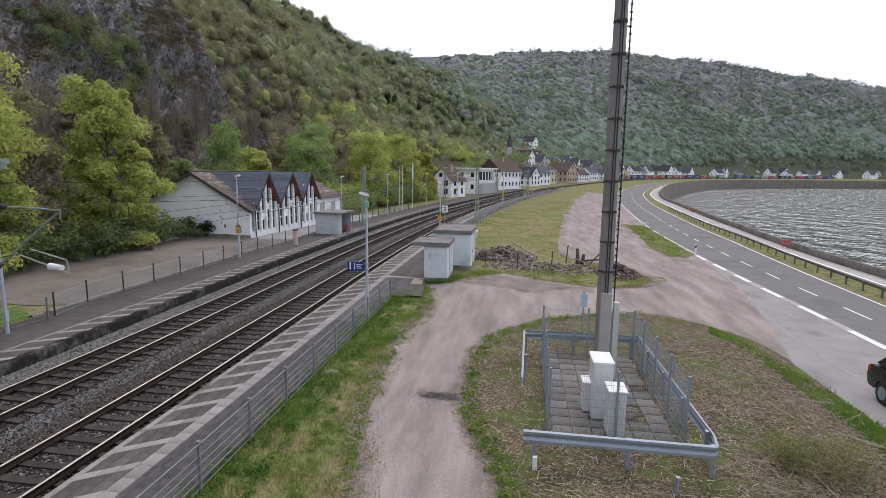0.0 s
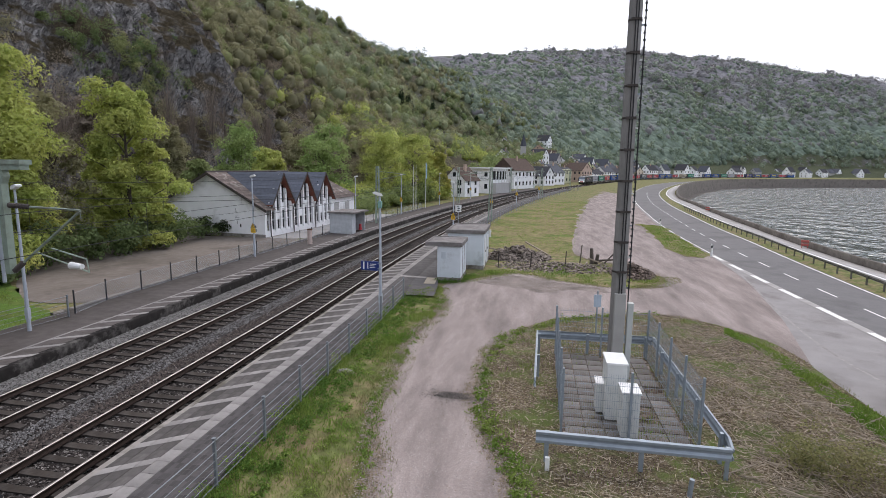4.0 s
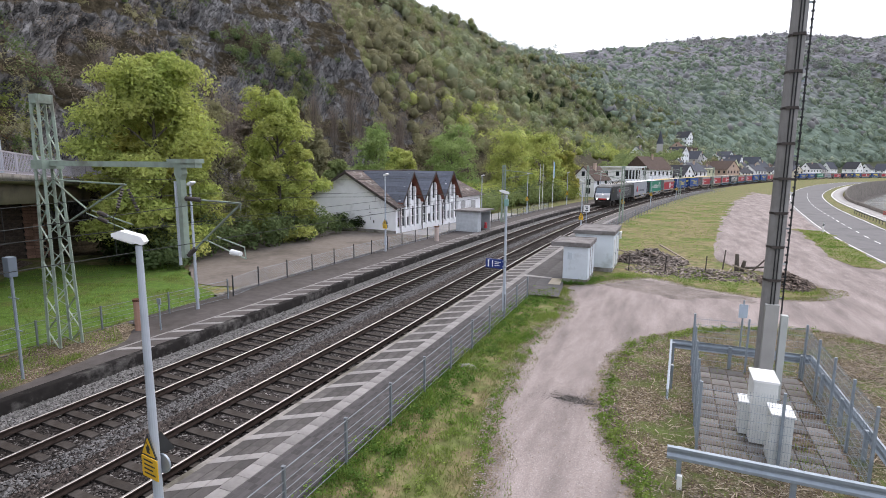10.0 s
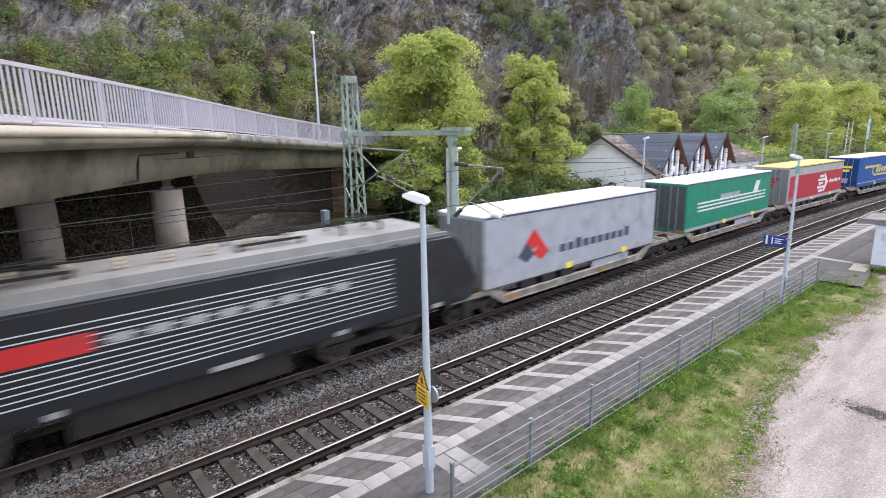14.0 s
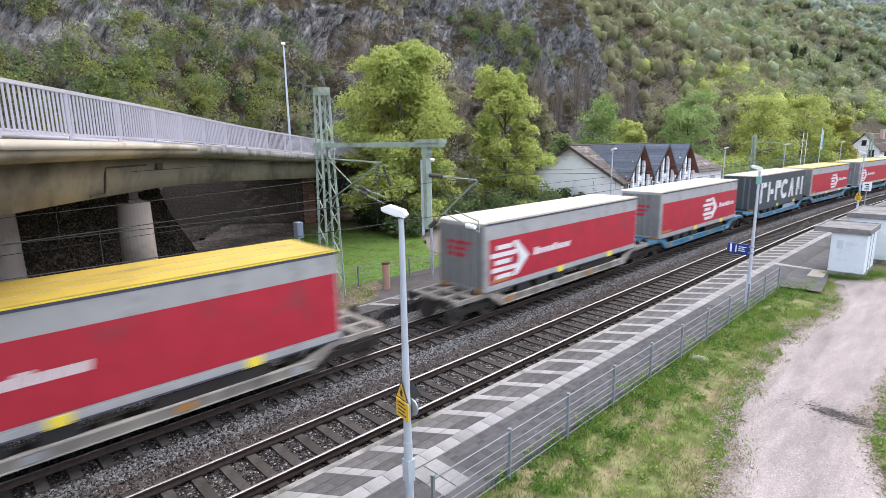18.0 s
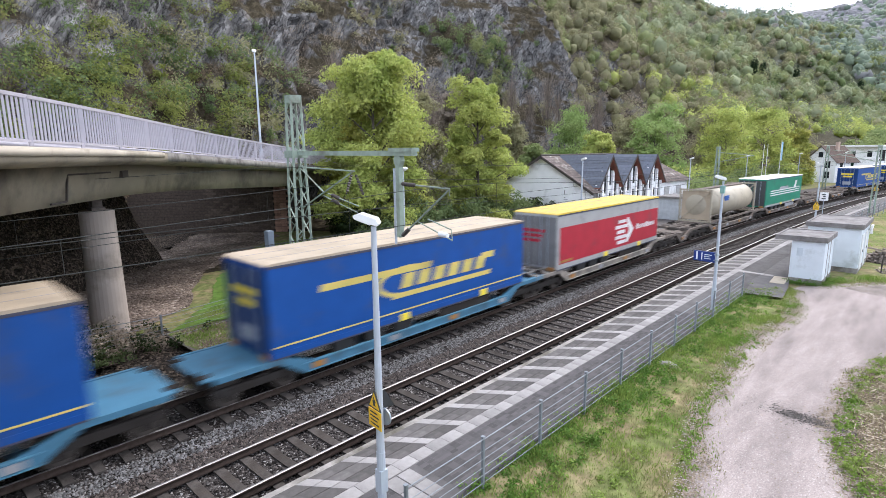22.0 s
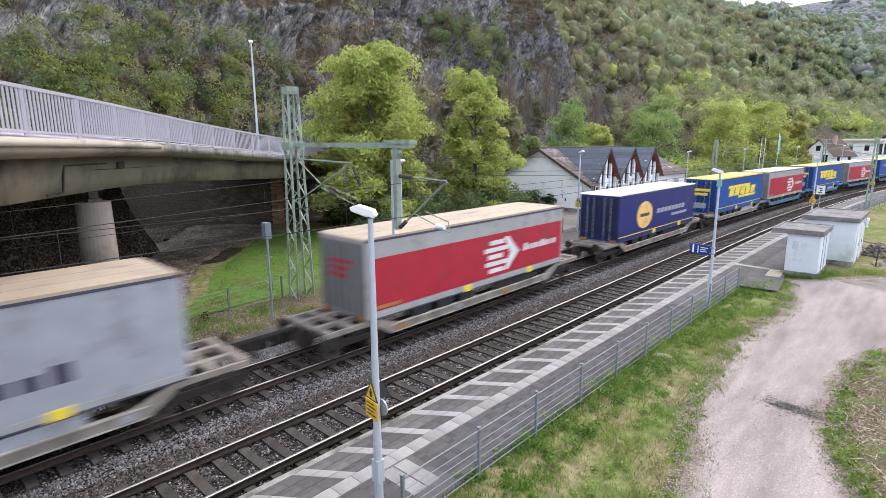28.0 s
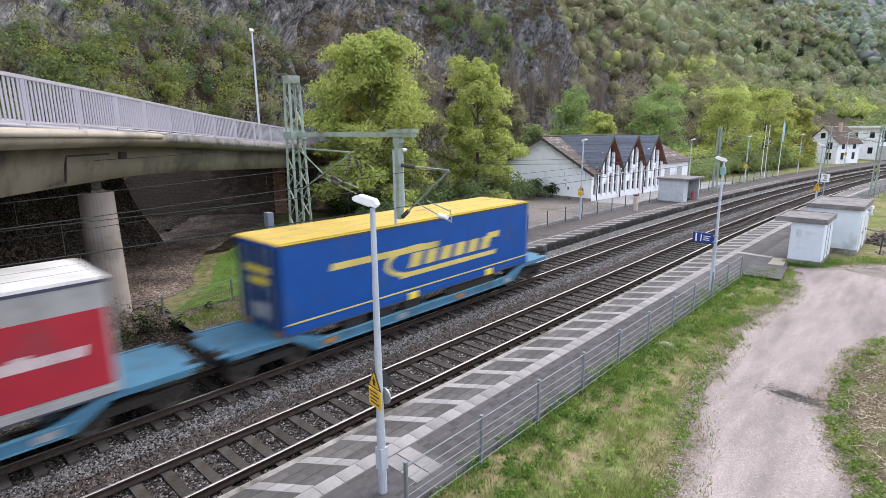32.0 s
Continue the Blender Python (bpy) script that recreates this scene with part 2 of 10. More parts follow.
M = {
    "steel": mat("galvanised_steel", (0.30, 0.345, 0.39), 0.5, 0.4, 0.12, 6),
    "lamp_pole": mat("painted_grey_steel", (0.46, 0.50, 0.56), 0.45, 0.2, 0.08, 4),
    "rail_top": mat("polished_rail", (0.46, 0.43, 0.41), 0.45, 0.75, 0.15, 8),
    "rail_side": mat("rusty_rail", (0.055, 0.04, 0.033), 0.85, 0.1, 0.3, 9),
    "sleeper": mat("concrete_sleeper", (0.066, 0.058, 0.053), 0.9, 0, 0.25, 5, 0.4, 30, (0.05, 0.042, 0.036), 1.5, 0.5, rand=0.18),
    "ballast": pebbled("ballast_bed", [(0.0, (0.008, 0.007, 0.0065)), (0.5, (0.034, 0.029, 0.027)), (0.85, (0.085, 0.076, 0.071)), (1.0, (0.27, 0.255, 0.245))], 19, 0.5, 0.35),
    "stone": mat("ballast_stone", (0.052, 0.045, 0.042), 0.9, 0, 0.3, 4, island=0.85),
    "stone_pale": mat("pale_ballast_stone", (0.19, 0.185, 0.18), 0.9, 0, 0.3, 4, island=0.4),
    "asphalt_far": mat("worn_platform_asphalt", (0.105, 0.093, 0.089), 0.92, 0, 0.2, 2.5, 0.5, 90, (0.085, 0.076, 0.07), 0.5, 0.45),
    "asphalt": mat("platform_asphalt", (0.115, 0.108, 0.106), 0.92, 0, 0.16, 2.5, 0.5, 90, (0.062, 0.057, 0.055), 0.4, 0.4),
    "road": mat("road_asphalt", (0.17, 0.165, 0.165), 0.88, 0, 0.08, 1.5, 0.3, 120, (0.13, 0.125, 0.125), 0.25, 0.4),
    "road_old": mat("worn_asphalt", (0.28, 0.265, 0.26), 0.92, 0, 0.12, 1.2, 0.4, 80, (0.21, 0.195, 0.19), 0.4, 0.4),
    "line": mat("road_marking", (0.72, 0.72, 0.70), 0.7, 0, 0.08, 6),
    "slab_pale": mat("pale_paving", (0.27, 0.255, 0.245), 0.9, 0, 0.15, 6, 0.3, 60, (0.21, 0.195, 0.19), 1.2, 0.45, rand=0.16),
    "slab_dark": mat("dark_paving", (0.095, 0.088, 0.084), 0.9, 0, 0.2, 6, 0.3, 60, (0.12, 0.11, 0.105), 1.2, 0.4, rand=0.2),
    "kerb": mat("old_concrete_edge", (0.27, 0.25, 0.23), 0.95, 0, 0.25, 5, 0.5, 40, (0.12, 0.11, 0.09), 1.0, 0.5),
    "concrete": mat("bridge_concrete", (0.25, 0.218, 0.165), 0.9, 0, 0.15, 0.9, 0.3, 30, (0.12, 0.105, 0.085), 0.35, 0.5),
    "dirt": pebbled("bare_earth", [(0.0, (0.075, 0.057, 0.046)), (0.5, (0.165, 0.13, 0.107)), (0.9, (0.21, 0.168, 0.14)), (1.0, (0.36, 0.31, 0.27))], 9, 0.45, 0.55, 0.9),
    "gravel": pebbled("pale_gravel", [(0.0, (0.20, 0.175, 0.162)), (0.6, (0.28, 0.232, 0.217)), (0.95, (0.315, 0.268, 0.254)), (1.0, (0.42, 0.39, 0.37))], 60, 0.7, 0.34, 0.2, (1.5, 0.28, 1)),
    "yard": mat("yard_gravel", (0.185, 0.16, 0.14), 0.97, 0, 0.15, 2.5, 0.5, 40, (0.13, 0.112, 0.095), 0.2, 0.5),
    "grass_dry": foliage("dry_grass_blades", (0.255, 0.225, 0.115), (0.20, 0.215, 0.08)),
    "white_wall": mat("white_render", (0.86, 0.86, 0.87), 0.9, 0, 0.05, 1.5, 0.2, 50, (0.55, 0.55, 0.54), 0.5, 0.25),
    "hut_wall": mat("pale_blue_grey_render", (0.60, 0.645, 0.68), 0.9, 0, 0.06, 1.5, 0.2, 50, (0.42, 0.45, 0.46), 0.8, 0.35),
    "hut_roof": mat("weathered_hut_roof", (0.215, 0.20, 0.195), 0.95, 0, 0.25, 3, 0.5, 30, (0.15, 0.14, 0.13), 1.2, 0.5),
    "slate": mat("slate", (0.105, 0.115, 0.145), 0.55, 0, 0.2, 4, 0.3, 20, rand=0.25),
    "tile_brown": mat("brown_roof_tile", (0.13, 0.105, 0.095), 0.85, 0, 0.3, 3, 0.4, 12, (0.32, 0.295, 0.27), 2.0, 0.3, rand=0.3),
    "wood_red": mat("red_brown_board", (0.20, 0.07, 0.045), 0.7, 0, 0.2, 4),
    "wood_dark": mat("dark_board", (0.06, 0.05, 0.045), 0.8, 0, 0.2, 4),
    "glass": mat("dark_window_glass", (0.02, 0.025, 0.03), 0.08, 0, 0.1, 1, spec=0.6),
    "frame_white": mat("white_frame", (0.75, 0.75, 0.74), 0.5, 0, 0.04, 3),
    "green_steel": mat("pale_green_mast_paint", (0.27, 0.33, 0.27), 0.6, 0.1, 0.2, 3, 0.2, 20, (0.18, 0.19, 0.15), 1.0, 0.4),
    "mast_grey": mat("antenna_mast_concrete", (0.27, 0.26, 0.25), 0.85, 0, 0.12, 1.5, 0.2, 30, (0.19, 0.185, 0.175), 0.6, 0.4),
    "fence": mat("weathered_galvanised_bars", (0.20, 0.22, 0.24), 0.55, 0.4, 0.12, 6),
    "black": mat("black_rubber", (0.02, 0.02, 0.02), 0.7, 0, 0.2, 4),
    "black_paint": mat("black_post_paint", (0.035, 0.037, 0.04), 0.5, 0, 0.15, 4),
    "yellow": mat("yellow_sign", (0.75, 0.46, 0.03), 0.5, 0, 0.05, 4),
    "blue_sign": mat("blue_sign", (0.02, 0.045, 0.20), 0.4, 0, 0.05, 4),
    "white": mat("white_paint", (0.78, 0.78, 0.77), 0.5, 0, 0.05, 4),
    "cabinet": mat("light_grey_cabinet", (0.68, 0.69, 0.67), 0.5, 0, 0.05, 3, dark=(0.5, 0.5, 0.47), dscale=1.5, damount=0.2),
    "bark": mat("bark", (0.11, 0.095, 0.08), 0.95, 0, 0.3, 8, 0.6, 30),
    "wood_pale": mat("weathered_wood", (0.27, 0.225, 0.175), 0.9, 0, 0.3, 6, island=0.35),
    "rust": mat("rusty_iron", (0.12, 0.06, 0.04), 0.85, 0.2, 0.4, 8),
    "water": None,
}


# ---- mesh helpers ----
def box(bm, x0, x1, y0, y1, z0, z1, m=None, bevel=0.0):
    r = bmesh.ops.create_cube(bm, size=1.0, matrix=Matrix.LocRotScale(((x0 + x1) / 2, (y0 + y1) / 2, (z0 + z1) / 2), None, (abs(x1 - x0), abs(y1 - y0), abs(z1 - z0))))
    vs = r["verts"]
    if bevel:
        es = list({e for v in vs for e in v.link_edges})
        r = bmesh.ops.bevel(bm, geom=es, offset=bevel, segments=2, affect="EDGES", profile=0.6)
        vs = r["verts"]
    if m is not None:
        bmesh.ops.transform(bm, matrix=m, verts=vs)
    return bm


def rod(bm, a, b, r0, r1=None, seg=8):
    """A round bar from a to b."""
    a, b = Vector(a), Vector(b)
    d = b - a
    if d.length < 1e-6:
        return bm
    m = Matrix.Translation((a + b) / 2) @ d.to_track_quat("Z", "Y").to_matrix().to_4x4()
    bmesh.ops.create_cone(bm, cap_ends=True, segments=seg, radius1=r0, radius2=r0 if r1 is None else r1, depth=d.length, matrix=m)
    return bm


def bar(bm, a, b, w, h):
    """A square bar from a to b."""
    a, b = Vector(a), Vector(b)
    d = b - a
    m = Matrix.Translation((a + b) / 2) @ d.to_track_quat("Z", "Y").to_matrix().to_4x4() @ Matrix.Diagonal((w, h, d.length, 1))
    bmesh.ops.create_cube(bm, size=1.0, matrix=m)
    return bm


def prism(bm, outline, y0, y1, m=None):
    """An outline in x and z, drawn out along y."""
    a = [bm.verts.new((x, y0, z)) for x, z in outline]
    b = [bm.verts.new((x, y1, z)) for x, z in outline]
    k = len(outline)
    fs = [bm.faces.new(a), bm.faces.new(b[::-1])]
    for i in range(k):
        fs.append(bm.faces.new((a[i], b[i], b[(i + 1) % k], a[(i + 1) % k])))
    bmesh.ops.recalc_face_normals(bm, faces=fs)
    if m is not None:
        bmesh.ops.transform(bm, matrix=m, verts=a + b)
    return bm


def B():
    return bmesh.new()


def mesh_of(bm, name, material, smooth=False):
    me = bpy.data.meshes.new(name)
    bm.to_mesh(me)
    bm.free()
    me.materials.append(material)
    if smooth:
        me.polygons.foreach_set("use_smooth", [True] * len(me.polygons))
    return me


def part(name, bm, material, parent=None, label="", smooth=False, at=None):
    """Links a bmesh as one mesh object under a thing or a part."""
    ob = new(name, mesh_of(bm, name, material, smooth) if isinstance(bm, bmesh.types.BMesh) else bm)
    ob.parent = parent
    if at is not None:
        ob.matrix_basis = at
    if label:
        tagged(ob, label)
    return ob


def thing(name, m, label, category, group="", kind=""):
    ob = new(name)
    ob.matrix_basis = m
    ob.empty_display_size = 0.3
    return tagged(ob, label, category, group, kind)


def solid(name, bm, material, label, category, group="", kind="", at=None, smooth=False):
    ob = new(name, mesh_of(bm, name, material, smooth))
    if at is not None:
        ob.matrix_basis = at
    return tagged(ob, label, category, group, kind)


def raw(name, verts, faces, material, smooth=False):
    """A mesh from arrays of corners and of three- or four-cornered faces."""
    verts, faces = np.asarray(verts, np.float32), np.asarray(faces, np.int32)
    me = bpy.data.meshes.new(name)
    k = faces.shape[1]
    me.vertices.add(len(verts))
    me.vertices.foreach_set("co", verts.ravel())
    me.loops.add(faces.size)
    me.loops.foreach_set("vertex_index", faces.ravel())
    me.polygons.add(len(faces))
    me.polygons.foreach_set("loop_start", np.arange(0, faces.size, k, dtype=np.int32))
    me.polygons.foreach_set("loop_total", np.full(len(faces), k, np.int32))
    if smooth:
        me.polygons.foreach_set("use_smooth", np.ones(len(faces), bool))
    me.update(calc_edges=True)
    for mm in material if isinstance(material, list) else [material]:
        me.materials.append(mm)
    return me


# ---- the line of the far track: station s along it, offset d to its right ----
BEND_S = [-3000, 30, 60, 100, 150, 200, 260, 320, 358, 450, 600, 851, 1000, 1300, 2500]
BEND_A = [0, 0, 3, 7.5, 10.5, 13.5, 16, 18.5, 20, 28, 41, 62, 70, 75, 80]
_s = np.arange(-900.0, 2400.0, 2.0)
_h = np.radians(np.interp(_s, BEND_S, BEND_A))
_x = np.concatenate([[0], np.cumsum(np.sin((_h[1:] + _h[:-1]) / 2) * 2)])
_y = np.concatenate([[0], np.cumsum(np.cos((_h[1:] + _h[:-1]) / 2) * 2)])
_i0 = int(np.argmin(abs(_s)))
_x, _y = _x - _x[_i0] - 14.72, _y - _y[_i0]


def P(s, d=0.0):
    """World x, y at station s and offset d (arrays or numbers)."""
    h = np.interp(s, _s, _h)
    return np.interp(s, _s, _x) + d * np.cos(h), np.interp(s, _s, _y) - d * np.sin(h)


def turn_at(s):
    return -math.degrees(float(np.interp(s, _s, _h)))


def at_line(s, d, z=0.0):
    x, y = P(s, d)
    return pose(float(x), float(y), z, 0, 0, turn_at(s))


def strip(stations, profile, closed=False):
    """Corners and faces of a cross-section (d, z) swept along stations. d may be a function of s."""
    stations = np.asarray(stations, float)
    k = len(profile)
    vs = np.zeros((len(stations), k, 3))
    for j, (d, z) in enumerate(profile):
        dd = d(stations) if callable(d) else np.full(len(stations), float(d))
        vs[:, j, 0], vs[:, j, 1] = P(stations, dd)
        vs[:, j, 2] = z(stations) if callable(z) else z
    fs = []
    kk = k if closed else k - 1
    for i in range(len(stations) - 1):
        for j in range(kk):
            j2 = (j + 1) % k
            fs.append((i * k + j, i * k + j2, (i + 1) * k + j2, (i + 1) * k + j))
    return vs.reshape(-1, 3), np.array(fs)


def swept(name, stations, profile, material, closed=False, parent=None, smooth=False):
    v, fc = strip(stations, profile, closed)
    ob = new(name, raw(name, v, fc, material, smooth))
    ob.parent = parent
    return ob


SWAP = Matrix(((0, 1, 0, 0), (1, 0, 0, 0), (0, 0, 1, 0), (0, 0, 0, 1)))


def side(outline, x0, x1):
    """An outline in y and z, drawn out along x."""
    bm = B()
    prism(bm, outline, x0, x1)
    bmesh.ops.transform(bm, matrix=SWAP, verts=bm.verts[:])
    bmesh.ops.recalc_face_normals(bm, faces=bm.faces[:])
    return bm

# ---- ground, river, road ----
M["turf_green"] = mat("green_turf", (0.088, 0.15, 0.03), 0.98, 0, 0.35, 3, 0.6, 30, (0.10, 0.11, 0.035), 0.8, 0.45)
M["turf"] = mat("turf", (0.13, 0.148, 0.052), 0.98, 0, 0.45, 3.4, 0.9, 22, (0.21, 0.17, 0.095), 1.1, 0.6)
M["turf_dry"] = pebbled("dead_brush_and_weeds", [(0.0, (0.055, 0.042, 0.028)), (0.5, (0.13, 0.10, 0.066)), (0.85, (0.20, 0.16, 0.11)), (1.0, (0.36, 0.32, 0.26))], 26, 0.8, 0.35, 1.0, None, (0.10, 0.13, 0.04))


def road_left(s):
    return np.interp(s, [-200, 28, 48, 67, 92, 120, 152, 185, 229, 279, 335, 379, 427, 488, 563, 700, 2000], [29.3, 29.25, 29.05, 29.0, 29.2, 28.7, 28.4, 27.9, 27.8, 28.4, 31.3, 38, 48, 74, 122, 240, 500])


def road_right(s):
    return np.interp(s, [-200, 30, 42, 57, 89, 116, 131, 168, 203, 257, 338, 379, 427, 488, 563, 700, 2000], [33.7, 33.9, 34.5, 35.3, 35.7, 35.2, 35.1, 35.0, 35.7, 37.0, 40.4, 46, 56, 82, 130, 250, 510])


def path_left(s):
    return np.interp(s, [-200, 35, 55, 79, 108, 140, 168, 203, 257], [36.4, 36.7, 37.1, 37.6, 37.5, 36.7, 36.6, 37.4, 39]) + np.clip(road_right(s) - 37.0, 0, 999)


def wall_line(s):
    return np.interp(s, [-200, 37, 46, 59, 72, 95, 119, 143, 168, 200, 279, 379, 427, 488, 540, 563, 640, 760, 2000], [38.2, 38.3, 38.3, 38.8, 39.4, 39.7, 39.5, 38.6, 39.2, 41.0, 45.5, 55, 67.7, 95.6, 124.4, 144.7, 230, 380, 700])


def path_right(s):
    return np.minimum(path_left(s) + 2.4, wall_line(s) - 0.05)


def water_material():
    m = bpy.data.materials.new("river_water")
    m.use_nodes = True
    n, link = m.node_tree.nodes, m.node_tree.links.new
    b = n["Principled BSDF"]
    b.inputs["Base Color"].default_value = (0.08, 0.10, 0.092, 1)
    b.inputs["Roughness"].default_value = 0.06
    tc = n.new("ShaderNodeTexCoord")
    mp = n.new("ShaderNodeMapping")
    mp.inputs["Scale"].default_value = (1.0, 0.6, 1)
    mp.inputs["Rotation"].default_value = (0, 0, radians(-40))
    link(tc.outputs["Object"], mp.inputs["Vector"])
    t = n.new("ShaderNodeTexNoise")
    t.inputs["Scale"].default_value, t.inputs["Detail"].default_value, t.inputs["Roughness"].default_value = 0.24, 3, 0.55
    link(mp.outputs[0], t.inputs["Vector"])
    bp = n.new("ShaderNodeBump")
    bp.inputs["Strength"].default_value, bp.inputs["Distance"].default_value = 1.0, 4.0
    link(t.outputs["Fac"], bp.inputs["Height"])
    link(bp.outputs[0], b.inputs["Normal"])
    return m


M["water"] = water_material()
ALONG = np.concatenate([np.arange(-120, 130, 2.0), np.arange(130, 400, 5.0), np.arange(400, 1500, 12.0)])
ground = swept("ground", ALONG, [(-75, 0.3), (-40, 0.3), (-20, 0.3), (-5.9, 0.28), (-3.6, -0.02), (-2.4, -0.3), (-1.9, -0.42), (1.9, -0.42), (5.9, -0.42), (6.0, 0.2), (8.7, 0.22), (14, 0.235), (20, 0.24),
    (lambda s: road_left(s) - 3, 0.24), (road_left, 0.24), (road_right, 0.24), (lambda s: wall_line(s) + 0.3, 0.2), (lambda s: wall_line(s) + 0.32, -4.4), (lambda s: wall_line(s) + 4, -7), (lambda s: wall_line(s) + 60, -7.2)], M["turf"])
tagged(ground, "spring grass ground with worn brown patches", "ground", kind="structure")
bm = B()
bmesh.ops.create_grid(bm, x_segments=1, y_segments=1, size=2400, matrix=Matrix.Translation((1900, 900, -4.0)))
river = solid("water", bm, M["water"], "grey-green river with a rippled surface", "river", kind="structure")

swept("road", ALONG, [(road_left, 0.262), (road_right, 0.262)], M["road"])
tagged(bpy.data.objects["road"], "grey asphalt two-lane riverside road", "road", kind="structure")
shoulder = swept("pavement", ALONG[ALONG < 140], [(lambda s: road_left(s) - np.interp(s, [-120, 20, 23, 26, 30, 34, 39, 46, 140], [4.7, 4.5, 3.7, 2.9, 2.1, 1.3, 0.7, 0.2, 0.2]), 0.254), (road_left, 0.254)], M["road_old"])
tagged(shoulder, "worn pale asphalt lay-by beside the road", "lay-by", kind="structure")
cycle = swept("pavement", ALONG, [(path_left, 0.2), (path_left, 0.35), (path_right, 0.35), (path_right, 0.25)], mat("pale_path_asphalt", (0.40, 0.385, 0.375), 0.9, 0, 0.1, 1.2, 0.3, 80, (0.33, 0.315, 0.30), 0.4, 0.4))
tagged(cycle, "pale asphalt riverside cycle path", "cycle path", kind="structure")
for off, w, nm in ((0.1, 0.11, "trim"), (-0.25, 0.12, "trim")):
    src = road_left if off > 0 else road_right
    e = swept(nm, ALONG[ALONG > 46] if off > 0 else ALONG, [(lambda s, f=src, o=off: f(s) + o, 0.2665), (lambda s, f=src, o=off, ww=w: f(s) + o + ww, 0.2665)], M["line"])
    tagged(e, "solid white edge line on the road", "road marking", kind="structure")
pl_ = swept("trim", ALONG, [(lambda s: path_left(s) + 0.02, 0.354), (lambda s: path_left(s) + 0.24, 0.354)], M["line"])
tagged(pl_, "white edge line of the cycle path", "path marking", kind="structure")


def dash(s0, s1, off, w):
    v, fcs = strip(np.linspace(s0, s1, 3), [(lambda s: road_left(s) + off(s), 0.267), (lambda s: road_left(s) + off(s) + w, 0.267)])
    ob = new("dash", raw("dash", v, fcs, M["line"]))
    ob.parent = bpy.data.objects["road"]
    return ob


for k in range(-4, 32):
    dash(27 + k * 4.9, 27 + k * 4.9 + 2.3, lambda s: np.interp(s, [20, 28, 40, 74, 140, 200], [1.9, 2.05, 2.35, 3.1, 3.3, 3.7]), 0.11)
for k in range(-5, 5):
    dash(26.8 + k * 4.3, 26.8 + k * 4.3 + 2.4, lambda s: s * 0 - 0.15, 0.3)
channel = swept("trim", np.arange(-2, 48.1, 2.0), [(lambda s: road_left(s) - 0.2, 0.2655), (lambda s: road_left(s) + 0.22, 0.2655)], mat("channel_concrete", (0.36, 0.345, 0.33), 0.9, 0, 0.12, 2.5, 0.3, 60, (0.27, 0.255, 0.24), 0.7, 0.4))
tagged(channel, "pale concrete channel between road and lay-by", "edge strip", kind="structure")
wall = swept("wall_river", ALONG, [(wall_line, 0.2), (wall_line, lambda s: np.interp(s, [140, 200], [0.85, 2.0])), (lambda s: wall_line(s) + 0.35, lambda s: np.interp(s, [140, 200], [0.85, 2.0])), (lambda s: wall_line(s) + 0.45, -3.3), (lambda s: wall_line(s) + 3.5, -4.3)], mat("dark_river_wall_stone", (0.15, 0.135, 0.12), 0.95, 0, 0.25, 3, 0.5, 20, (0.09, 0.08, 0.07), 0.5, 0.45))
tagged(wall, "low weathered stone river wall", "wall", kind="structure")


# gravel ways: outlines with ragged borders
def ragged(points, step=0.35, amp=0.18, seed=1):
    rnd = random.Random(seed)
    out = []
    k = len(points)
    for i in range(k):
        a, b = Vector((*points[i], 0)), Vector((*points[(i + 1) % k], 0))
        n = max(1, int((b - a).length / step))
        for j in range(n):
            p = a.lerp(b, j / n)
            q = noise.noise(Vector((p.x * 0.5, p.y * 0.5, seed))) * (1 + max(0.0, p.y - 38) / 5) + rnd.uniform(-0.12, 0.12) + 0.9 * noise.noise(Vector((p.x * 5.1, p.y * 5.1, seed)))
            d = (b - a).normalized()
            out.append((p.x - d.y * q * amp, p.y + d.x * q * amp))
    return out


def smooth_line(points, n=6):
    """A soft curve through points."""
    pts = [Vector((*p, 0)) for p in points]
    out = []
    for i in range(len(pts) - 1):
        p0, p1, p2, p3 = pts[max(i - 1, 0)], pts[i], pts[i + 1], pts[min(i + 2, len(pts) - 1)]
        for j in range(n):
            t = j / n
            q = 0.5 * ((2 * p1) + (p2 - p0) * t + (2 * p0 - 5 * p1 + 4 * p2 - p3) * t * t + (3 * p1 - p0 - 3 * p2 + p3) * t ** 3)
            out.append((q.x, q.y))
    return out + [tuple(pts[-1][:2])]


def patch(name, points, z, material, label, category, amp=0.18, seed=1, step=0.35):
    bm = B()
    bm.faces.new([bm.verts.new((x, y, z)) for x, y in ragged(points, step, amp, seed)])
    bmesh.ops.triangulate(bm, faces=bm.faces[:])
    bmesh.ops.recalc_face_normals(bm, faces=bm.faces[:])
    for fc in bm.faces:
        if fc.normal.z < 0:
            fc.normal_flip()
    ob = solid(name, bm, material, label, category, kind="structure")
    return ob


LEFT = smooth_line([(-2.7, -12), (-2.6, 4), (-2.96, 9.9), (-3.85, 13.7), (-4.4, 20.3), (-4.0, 25.4), (-4.9, 29.5)])
NORTH = smooth_line([(-4.7, 30.3), (-0.95, 34.6), (1.9, 33), (5.7, 31.6), (8.5, 34.4), (7.2, 38.6), (4.2, 42), (3.7, 47), (5.7, 69), (12.3, 122), (21.5, 172)])
EAST = [(26.0, 150), (21.3, 116), (18.2, 90), (16.0, 67.5), (15.0, 47.2), (14.8, 40.5), (14.0, 30), (13.4, 22), (10.2, 20)]
ISLE = smooth_line([(10.2, 19), (9.6, 23), (6.7, 26.0), (3, 25), (0.96, 23.5), (-1.0, 20.6), (-1.42, 16.2), (-0.94, 13.3), (0.0, 10.4), (0.7, 5), (0.8, -12)])
